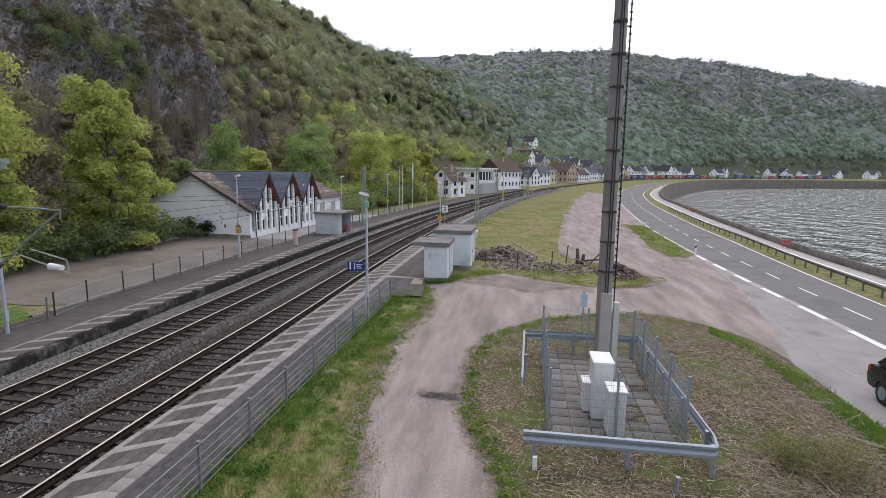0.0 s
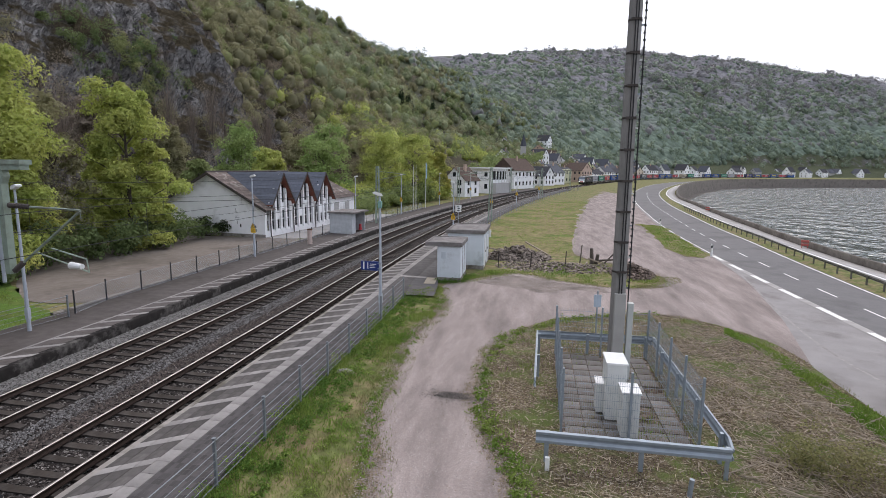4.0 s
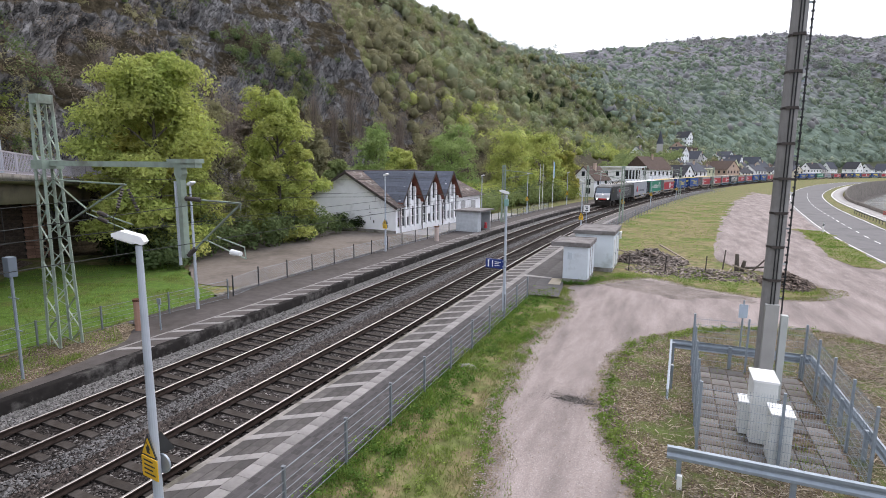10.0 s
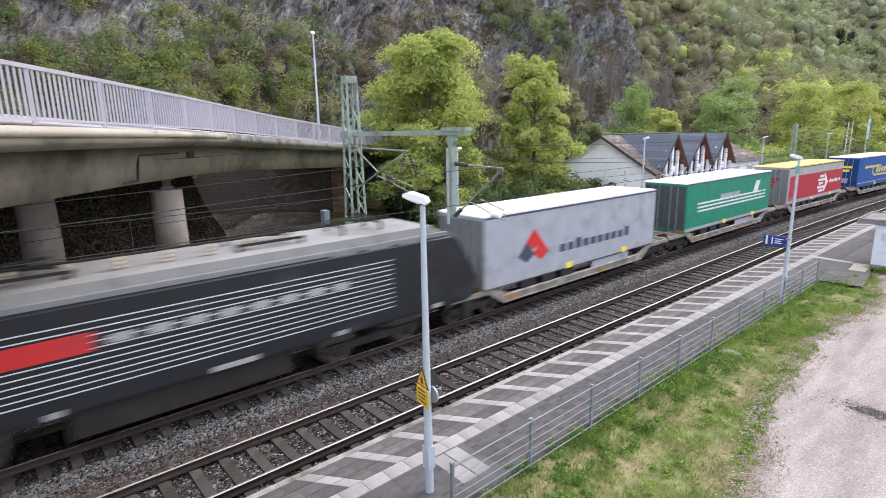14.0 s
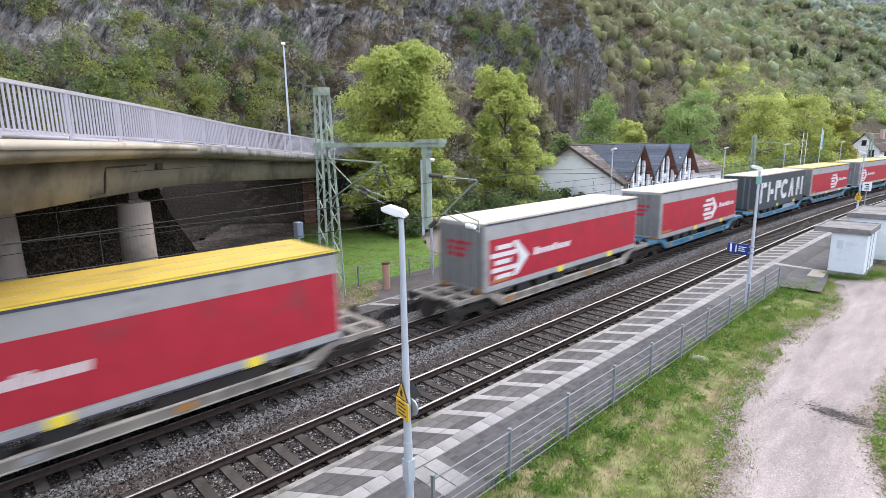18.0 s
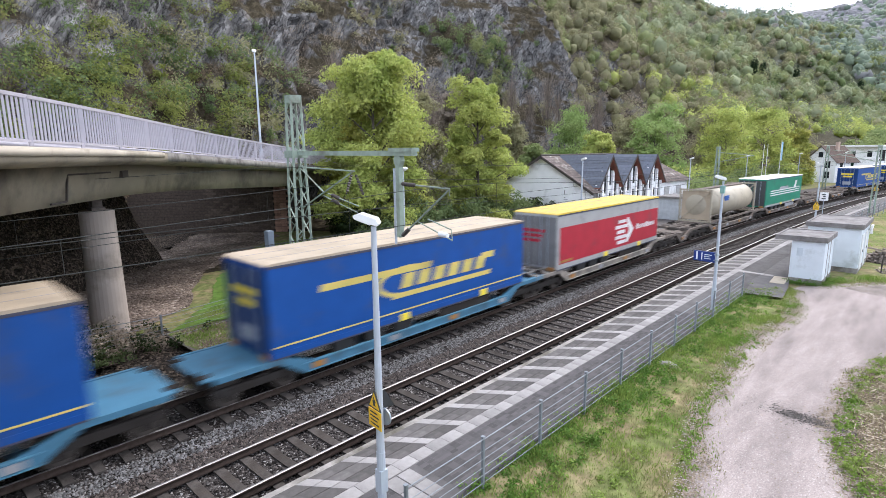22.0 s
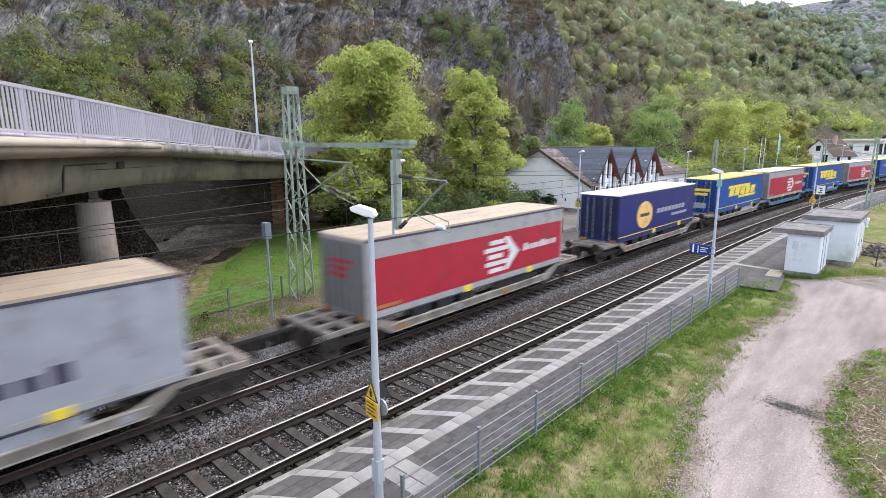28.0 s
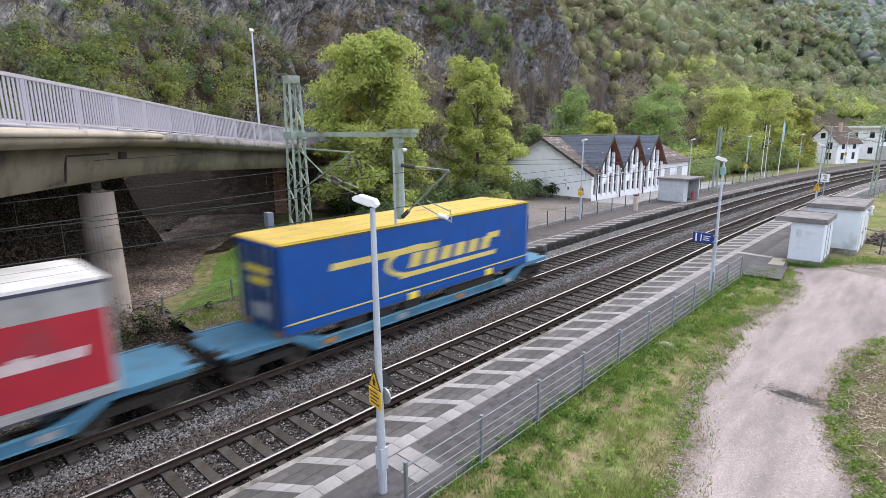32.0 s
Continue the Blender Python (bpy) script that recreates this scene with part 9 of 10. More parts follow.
ox, oy = -np.sin(a) * wd, np.cos(a) * wd
z0, z1 = 0.262 + rng.uniform(0, 0.03, k), 0.262 + rng.uniform(0, 0.06, k)
v = np.stack([np.stack([q[:, 0] - dx - ox, q[:, 1] - dy - oy, z0], -1), np.stack([q[:, 0] + dx - ox, q[:, 1] + dy - oy, z1], -1), np.stack([q[:, 0] + dx + ox, q[:, 1] + dy + oy, z1], -1), np.stack([q[:, 0] - dx + ox, q[:, 1] - dy + oy, z0], -1)], 1)
tagged(new("dead_stalks", raw("dead_stalks", v.reshape(-1, 3), np.arange(4 * k).reshape(-1, 4), mat("dead_stalk", (0.28, 0.235, 0.18), 0.95, 0, 0.2, 5, island=0.6))), "dead stalks and wood chips on the mown ground", "brushwood", kind="stuff")


# ivy-grown bank at the bridge piers beside the line
def bank_height(x, y):
    a = np.clip((-19.0 - x) / 3.2, 0, 1)
    b = np.clip((4.3 - y) / 3.0, 0, 1)
    return 0.30 + 1.65 * a * a * (3 - 2 * a) * b * b * (3 - 2 * b)


gx, gy = np.meshgrid(np.arange(-30.0, -18.7, 0.4), np.arange(-10.0, 4.9, 0.4), indexing="ij")
gz = bank_height(gx, gy)
gz += np.array([0.22 * noise.fractal(Vector((a * 0.9, b * 0.9, 3.0)), 1.0, 2.0, 3) for a, b in zip(gx.ravel(), gy.ravel())]).reshape(gx.shape) * np.clip((gz - 0.3) * 2, 0, 1)
na, nb = gx.shape
gi = np.arange(na * nb).reshape(na, nb)
gf = np.stack([gi[:-1, :-1], gi[1:, :-1], gi[1:, 1:], gi[:-1, 1:]], -1).reshape(-1, 4)
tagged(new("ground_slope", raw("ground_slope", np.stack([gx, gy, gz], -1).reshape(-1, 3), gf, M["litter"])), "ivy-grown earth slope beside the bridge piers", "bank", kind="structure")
M["ivy_bank"] = foliage("ivy_leaves", (0.035, 0.06, 0.022), (0.085, 0.11, 0.045))
rng = np.random.default_rng(71)
q = np.column_stack([rng.uniform(-24.5, -18.6, 640), rng.uniform(-8, 5.2, 640)])
q = q[np.hypot(q[:, 0] + 22.4, q[:, 1] - 1.45) > 0.75]
c = np.column_stack([q, bank_height(q[:, 0], q[:, 1]) + 0.05])
r = rng.uniform(0.2, 0.5, len(q))
v, fc = leaf_cloud(c, np.stack([r, r, r * 0.55], -1), 60, 0.05, 72)
tagged(new("ivy", raw("ivy", v, fc, M["ivy_bank"])), "dark ivy covering the slope at the bridge piers", "ivy", kind="stuff")

# ---- the train ----
SPEED = 26.0


def paint(name, col, rough=0.55, var=0.10, metal=0.0, dirt=0.25):
    return mat(name, col, rough, metal, var, 1.6, 0.08, 14, tuple(c * 0.55 + 0.03 for c in col), 0.9, dirt, spec=0.3)


T = {
    "black": paint("black_loco_paint", (0.018, 0.019, 0.022), 0.5), "roof": paint("dusty_grey_loco_roof", (0.27, 0.262, 0.25), 0.5), "roof_edge": paint("grey_roof_edge", (0.20, 0.20, 0.205), 0.5), "nose": paint("silver_grey_nose", (0.56, 0.56, 0.58), 0.4), "thin": paint("dull_grey_trim", (0.30, 0.30, 0.31), 0.6), "red": paint("red_tarpaulin", (0.38, 0.022, 0.038)),
    "grey": paint("grey_tarpaulin", (0.34, 0.335, 0.325)), "blue": paint("blue_tarpaulin", (0.007, 0.066, 0.27)), "navy": paint("navy_tarpaulin", (0.018, 0.022, 0.13)),
    "green": paint("green_tarpaulin", (0.012, 0.20, 0.12)), "silver": paint("silver_grey_panel", (0.33, 0.34, 0.37)), "charcoal": paint("charcoal_tarpaulin", (0.05, 0.062, 0.07)),
    "yellow": paint("yellow_roof_tarpaulin", (0.52, 0.36, 0.065), 0.5), "cream": paint("cream_roof_tarpaulin", (0.56, 0.49, 0.38)), "white": paint("white_roof_tarpaulin", (0.74, 0.73, 0.71)),
    "tan": paint("tan_roof_tarpaulin", (0.42, 0.34, 0.25)), "logo_yellow": paint("yellow_print", (0.78, 0.60, 0.05)), "faded_yellow": paint("faded_yellow_print", (0.58, 0.47, 0.13)), "door_blue": paint("shaded_blue_door", (0.005, 0.035, 0.14)), "logo_white": paint("white_print", (0.66, 0.65, 0.64)),
    "logo_red": paint("red_print", (0.55, 0.03, 0.03)), "logo_orange": paint("orange_print", (0.80, 0.50, 0.16)), "logo_dark": paint("dark_print", (0.06, 0.06, 0.09)),
    "wagon_beige": paint("weathered_beige_wagon", (0.26, 0.225, 0.19), 0.8, 0.25, 0, 0.6), "wagon_blue": paint("light_blue_wagon", (0.06, 0.165, 0.25), 0.6, 0.15, 0, 0.4),
    "flange_wagon_beige": paint("pale_worn_flange", (0.40, 0.36, 0.31), 0.8, 0.25, 0, 0.5), "flange_wagon_blue": paint("worn_blue_flange", (0.085, 0.22, 0.315), 0.6, 0.15, 0, 0.4), "flange_wagon_brown": paint("worn_brown_flange", (0.27, 0.225, 0.185), 0.8, 0.3, 0, 0.5),
    "wagon_brown": paint("dusty_brown_wagon", (0.155, 0.125, 0.105), 0.85, 0.3, 0, 0.6), "under": paint("dark_running_gear", (0.035, 0.03, 0.027), 0.85), "tank": paint("cream_tank", (0.37, 0.325, 0.25), 0.5), "reflector": paint("dull_orange_reflector", (0.36, 0.17, 0.05)),
    # door paints, like door_blue: darkened for the end turned from the light
    "door_grey": paint("shaded_grey_door", (0.17, 0.165, 0.16)), "door_dark": paint("shaded_dark_grey_door", (0.055, 0.06, 0.062)), "door_navy": paint("shaded_navy_door", (0.012, 0.014, 0.05)),
    # screen: glass colour lightened towards blue in place of reflected sky
    "lamp": glow("headlamp", (1.0, 0.98, 0.92), 2.2), "screen": mat("sky_tinted_windscreen", (0.09, 0.12, 0.155), 0.12, 0, 0.1, 1, spec=0.9), "wheel": paint("wheel_steel", (0.10, 0.085, 0.075), 0.6, 0.2, 0.4),
}
def plate(y0, y1, z0, z1, x, lean=0.0, t=0.006):
    """A flat print on the side of a body, leaning like slanted writing."""
    sh = lean * (z1 - z0)
    a, b = (x, x + t) if x > 0 else (x - t, x)
    return side([(y0, z0), (y1, z0), (y1 + sh, z1), (y0 + sh, z1)], a, b)


def bogie(parent, y, axles=(-0.9, 0.9), r=0.43):
    bm = B()
    for x in (-1.0, 1.0):
        box(bm, x - 0.07, x + 0.07, y + axles[0] - 0.45, y + axles[1] + 0.45, 0.42, 0.66, bevel=0.03)
        for a in axles:
            box(bm, x - 0.12, x + 0.12, y + a - 0.16, y + a + 0.16, 0.28, 0.6, bevel=0.03)
    box(bm, -1.0, 1.0, y - 0.25, y + 0.25, 0.45, 0.7)
    part("bogie_frame", bm, T["under"], parent)
    for a in axles:
        for x in (-0.75, 0.75):
            bm = B()
            rod(bm, (x - 0.065, y + a, r), (x + 0.065, y + a, r), r, seg=20)
            rod(bm, (x - 0.03 * (1 if x < 0 else -1) - 0.05, y + a, r), (x + 0.03, y + a, r), r + 0.025, seg=20)
            part("wheel", bm, T["wheel"], parent, smooth=False)


def trailer(kind, roof):
    labels = {"red": "red and grey curtain-sided semitrailer riding on a pocket wagon", "redfront": "red and grey semitrailer with white emblem near its leading end", "blue": "blue curtain-sided semitrailer with yellow print on a wagon",
        "brightblue": "bright blue curtain-sided semitrailer with yellow print on a wagon", "green": "green curtain-sided semitrailer with white stripes on a wagon",
        "silver": "silver grey box semitrailer with red and black diamond emblem", "charcoal": "charcoal curtain-sided semitrailer with large white print blocks", "navy": "navy blue semitrailer with an orange disc emblem"}
    ob = thing("semitrailer", pose(0, 0, 0), labels[kind], "semitrailer", "semitrailers on the train")
    main = {"red": "grey", "redfront": "grey", "blue": "blue", "brightblue": "blue", "green": "green", "silver": "silver", "charcoal": "charcoal", "navy": "navy"}[kind]
    L, w, z0, z1 = 6.2, 1.27, 1.12, 3.85
    bm = B()
    box(bm, -w, w, -L, L, z0, z1 - 0.02, bevel=0.04)
    part("body", bm, T[main], ob)
    bm = side([(-L, z1 - 0.03), (-L, z1), (-L + 0.15, z1 + 0.05), (L - 0.15, z1 + 0.05), (L, z1), (L, z1 - 0.03)], -w - 0.01, w + 0.01)
    part("roof", bm, T[roof], ob, "taut %s roof tarpaulin" % roof)
    for x in (-0.42, 0.42):
        bm = B()
        box(bm, x - 0.012, x + 0.012, -L + 0.16, L - 0.16, z1 + 0.045, z1 + 0.056)
        part("roof_seam", bm, T["thin"], ob)
    if roof == "yellow":
        for x in (-w, w):
            bm = B()
            box(bm, x - 0.05, x + 0.018 if x > 0 else x + 0.05, -L, L, z1 - 0.02, z1 + 0.012)
            part("cant_rail", bm, T["logo_yellow"], ob, "bright yellow roof edge")
    for x in (-w, w):
        # lower rail, dark line under the roof, dark band for the shaded gap below
        for zz, hh, dk in ((z0, 0.16, 0), (z1 - 0.1, 0.075, 1), (z0 - 0.05, 0.05, 1)):
            bm = B()
            box(bm, x - 0.012 if x < 0 else x, x if x < 0 else x + 0.012, -L + 0.02, L - 0.02, zz, zz + hh)
            part("edge_rail", bm, T["logo_dark"] if dk else T["grey" if kind in ("red", "redfront", "green", "silver") else main], ob)
        px = x + (0.004 if x > 0 else -0.004)
        if kind in ("red", "redfront"):
            o = 0.0 if kind == "red" else -5.9
            part("panel", plate(-L + 0.25, L - 0.1, z0 + 0.24, z0 + 2.06, px), T["red"], ob, "red printed field")
            q = x + (0.012 if x > 0 else -0.012)
            for k in range(5):
                lo = z0 + 0.4 + k * 0.3
                y0, y1 = ((0.35, 1.4), (0.1, 1.65), (0.3, 1.3), (0.05, 1.65), (0.4, 1.4))[k]
                part("emblem", plate(y0 + o, y1 + o, lo, lo + 0.19, q), T["logo_white"], ob)
            part("emblem", side([(1.45 + o, z0 + 0.4), (1.7 + o, z0 + 0.4), (2.5 + o, z0 + 1.12), (1.7 + o, z0 + 1.86), (1.45 + o, z0 + 1.86), (1.85 + o, z0 + 1.12)], min(q, q + 0.006), max(q, q + 0.006)), T["logo_white"], ob)
            for k in range(8):
                part("lettering_bar", plate(2.85 + k * 0.35 + o, 3.1 + k * 0.35 + o, z0 + 1.04, z0 + (1.36 if k in (0, 4) else 1.28), q, 0.2), T["logo_white"], ob)
            part("lettering_bar", plate(-5.9, -4.7, z0 + 0.3, z0 + 0.42, q, 0.1), T["reflector"], ob)
        elif kind in ("blue", "brightblue"):
            c = T["faded_yellow" if kind == "blue" else "logo_yellow"]
            if kind == "blue":
                part("emblem", plate(-4.5, 0.3, z0 + 1.66, z0 + 1.88, px, 0.3), c, ob)
                part("emblem", plate(-1.6, 3.8, z0 + 0.8, z0 + 0.98, px, 0.4), c, ob)
                arc = [(-0.8 + 1.5 * math.cos(q), z0 + 1.36 + 0.56 * math.sin(q)) for q in np.linspace(1.2, 5.0, 14)]
                arc += [(-0.8 + 1.3 * math.cos(q), z0 + 1.36 + 0.4 * math.sin(q)) for q in np.linspace(5.0, 1.2, 14)]
                part("emblem", side(arc, min(px, px + 0.006), max(px, px + 0.006)), c, ob)
                for k in range(6):
                    part("lettering_bar", plate(-1.2 + k * 0.8, -0.65 + k * 0.8, z0 + 1.12, z0 + 1.62, px, 0.4), c, ob)
                part("emblem", plate(3.2, 4.0, z0 + 1.5, z0 + 1.75, px, 0.4), c, ob)
            else:
                for k in range(5):
                    part("lettering_bar", plate(-3.3 + k * 1.45, -2.1 + k * 1.45, z0 + 1.15, z0 + 1.8, px, 0.45), c, ob)
                part("emblem", plate(-3.5, 2.2, z0 + 1.8, z0 + 2.05, px, 0.4), c, ob)
                part("emblem", plate(-0.8, 4.0, z0 + 0.88, z0 + 1.1, px, 0.4), c, ob)
            part("trim_line", plate(-L + 0.1, L - 0.1, z0 + 0.30, z0 + 0.35, px), c, ob)
        elif kind == "green":
            for k in range(3):
                part("stripe", plate(-4.8, 2.6, z0 + 1.0 + k * 0.22, z0 + 1.1 + k * 0.22, px), T["logo_white"], ob)
                part("stripe", plate(2.6, 5.4, z0 + 1.0 + k * 0.22, z0 + 1.1 + k * 0.22, px), T["logo_white"], ob)
            part("emblem", plate(3.2, 3.9, z0 + 1.5, z0 + 2.25, px, 0.5), T["logo_white"], ob)
            part("lettering_bar", plate(-1.8, 1.0, z0 + 1.55, z0 + 1.8, px), T["silver"], ob)
        elif kind == "silver":
            q = px
            for yy, zz, c in ((-3.4, 1.75, "logo_red"), (-3.85, 1.25, "logo_dark"), (-2.95, 1.25, "logo_red")):
                part("emblem", side([(yy - 0.5, z0 + zz - 0.3), (yy, z0 + zz + 0.25), (yy + 0.5, z0 + zz - 0.3), (yy, z0 + zz - 0.6)], min(q, q + 0.006), max(q, q + 0.006)), T[c], ob)
            for k in range(10):
                part("lettering_bar", plate(-1.7 + k * 0.56, -1.3 + k * 0.56, z0 + 0.75, z0 + (1.2 if k in (2, 9) else 1.08), px, 0.0), T["logo_dark"], ob)
        elif kind == "charcoal":
            # plain large blocks, bows and slanted bars
            for y0, w, b0, b1, ln in ((-5.3, 0.4, 0.5, 2.15, 0), (-4.75, 0.7, 1.75, 2.15, 0), (-3.55, 0.4, 0.5, 2.15, 0), (-3.0, 0.7, 1.1, 1.5, 0), (-1.8, 0.4, 0.5, 2.15, 0), (-1.3, 0.75, 1.5, 2.15, 0), (1.75, 0.42, 0.5, 2.15, 0.28), (2.65, 0.42, 0.5, 2.15, -0.28), (3.85, 0.38, 0.5, 2.15, 0), (4.4, 0.3, 1.0, 2.15, -0.2), (5.2, 0.38, 0.5, 2.15, 0)):
                part("lettering_bar", plate(y0, y0 + w, z0 + b0, z0 + b1, px, ln), T["logo_white"], ob)
            bow = [(0.55 + 0.95 * math.cos(a), z0 + 1.32 + 0.85 * math.sin(a)) for a in np.linspace(0.8, 5.5, 18)] + [(0.55 + 0.55 * math.cos(a), z0 + 1.32 + 0.45 * math.sin(a)) for a in np.linspace(5.5, 0.8, 18)]
            part("emblem", side(bow, min(px, px + 0.006), max(px, px + 0.006)), T["logo_white"], ob)
        elif kind == "navy":
            q = px
            ring = [(-2.6 + 1.15 * math.cos(a), z0 + 1.3 + 0.85 * math.sin(a)) for a in np.linspace(0, 2 * math.pi, 28, endpoint=False)]
            part("emblem", side(ring, min(q, q + 0.006), max(q, q + 0.006)), T["logo_orange"], ob, "orange oval emblem")
            part("lettering_bar", plate(-3.3, -1.9, z0 + 1.2, z0 + 1.4, x + (0.012 if x > 0 else -0.012)), T["logo_dark"], ob)
            for k in range(8):
                part("lettering_bar", plate(-0.7 + k * 0.62, -0.2 + k * 0.62, z0 + 1.2, z0 + 1.5, px, 0.2), T["silver"], ob)
            part("lettering_bar", plate(1.8, 4.6, z0 + 0.8, z0 + 0.98, px, 0.2), T["silver"], ob)
            part("trim_line", plate(-L + 0.1, L - 0.1, z0 + 0.22, z0 + 0.27, px), T["logo_yellow"], ob)
    # leading end: doors, bars, lamps
    for s in (-1, 1):
        bm = B()
        box(bm, min(s * 0.02, s * 1.2), max(s * 0.02, s * 1.2), -L - 0.02, -L, z0 + 0.12, z1 - 0.15)
        # doors take the darkened paints, so this end's shade is in the colour
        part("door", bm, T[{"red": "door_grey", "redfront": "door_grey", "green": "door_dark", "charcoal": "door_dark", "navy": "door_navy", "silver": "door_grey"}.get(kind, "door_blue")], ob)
        for o in (0.35, 0.75):
            bm = B()
            rod(bm, (s * o, -L - 0.045, z0 + 0.1), (s * o, -L - 0.045, z1 - 0.15), 0.018)
            part("lock_rod", bm, M["steel"], ob)
        bm = B()
        box(bm, s * 0.95 - 0.2, s * 0.95 + 0.2, -L - 0.05, -L - 0.015, z0 - 0.06, z0 + 0.1)
        part("rear_lamp", bm, T["reflector"], ob)
    if kind in ("blue", "brightblue"):
        for zz, hw in ((z0 + 1.75, 0.75), (z0 + 1.4, 0.55)):
            bm = B()
            box(bm, -hw, hw, -L - 0.032, -L - 0.022, zz, zz + 0.22)
            part("lettering_bar", bm, T["logo_yellow"], ob)
        bm = B()
        box(bm, -0.5, 0.5, -L - 0.032, -L - 0.022, z0 + 0.35, z0 + 0.8)
        part("lettering_bar", bm, T["silver"], ob)
    if kind in ("red", "redfront"):
        for k in range(3):
            bm = B()
            box(bm, -0.8, 0.3 + 0.15 * k, -L - 0.03, -L - 0.022, z0 + 1.3 + 0.25 * k, z0 + 1.45 + 0.25 * k)
            part("lettering_bar", bm, T["red"], ob)
    # chassis and axles
    bm = B()
    for x in (-0.45, 0.45):
        box(bm, x - 0.07, x + 0.07, -L + 0.2, L - 0.6, z0 - 0.28, z0)
    for yy in np.arange(-5.5, 5.6, 1.2):
        box(bm, -1.2, 1.2, yy - 0.04, yy + 0.04, z0 - 0.12, z0)
    part("chassis", bm, T["under"], ob)
    for k in range(3):
        for x in (-1.05, 1.05):
            bm = B()
            rod(bm, (x - 0.15, -3.6 + 1.3 * k, 0.98), (x + 0.15, -3.6 + 1.3 * k, 0.98), 0.46, seg=20)
            part("tyre", bm, M["black"], ob)
    for x in (-1.2, 1.2):
        bm = B()
        box(bm, x - 0.02, x + 0.02, 0.8, 3.9, z0 - 0.42, z0 - 0.1, bevel=0.01)
        part("side_guard", bm, T["under"] if kind in ("navy", "blue", "red", "redfront") else T["silver"], ob)
        for yy in (-1.0, 3.4):
            bm = B()
            box(bm, x - 0.09, x + 0.09, yy - 0.22, yy + 0.22, z0 - 0.05, z0 + 0.2, bevel=0.01)
            part("grapple_mark", bm, T["logo_yellow"], ob, "yellow lifting mark")
    return ob


def tank_unit():
    ob = thing("tank_container", pose(0, 0, 0), "cream tank container in a steel frame on a wagon", "tank container", "semitrailers on the train")
    bm = B()
    rod(bm, (0, -5.2, 2.45), (0, 5.2, 2.45), 1.18, seg=56)
    for y, s in ((-5.2, -1), (5.2, 1)):
        rod(bm, (0, y, 2.45), (0, y + s * 0.35, 2.45), 1.18 if s > 0 else 1.18, 0.75, seg=28)
    part("tank", bm, T["tank"], ob, smooth=True)
    for y in (-5.6, 5.6):
        bm = B()
        for x in (-1.2, 1.2):
            bar(bm, (x, y, 1.1), (x, y, 3.7), 0.12, 0.12)
        for z in (1.15, 3.65):
            bar(bm, (-1.2, y, z), (1.2, y, z), 0.12, 0.12)
        bar(bm, (-1.2, y, 1.1), (1.2, y, 3.65), 0.06, 0.06)
        part("end_frame", bm, T["tank"], ob)
    bm = B()
    box(bm, -1.1, 1.1, -5.5, -5.46, 1.25, 3.55)
    part("end_panel", bm, T["tan"], ob)
    for x in (-1.2, 1.2):
        bm = B()
        bar(bm, (x, -5.6, 1.12), (x, 5.6, 1.12), 0.12, 0.16)
        part("rail", bm, T["wagon_brown"], ob)
    bm = B()
    box(bm, -0.35, 0.35, -5.4, 5.4, 3.62, 3.68)
    part("walkway", bm, T["wagon_brown"], ob)
    for x in (1.12, -1.17):
        bm = B()
        box(bm, x, x + 0.05, -2.4, -1.3, 2.35, 3.0)
        part("placard", bm, T["blue"], ob)
    return ob


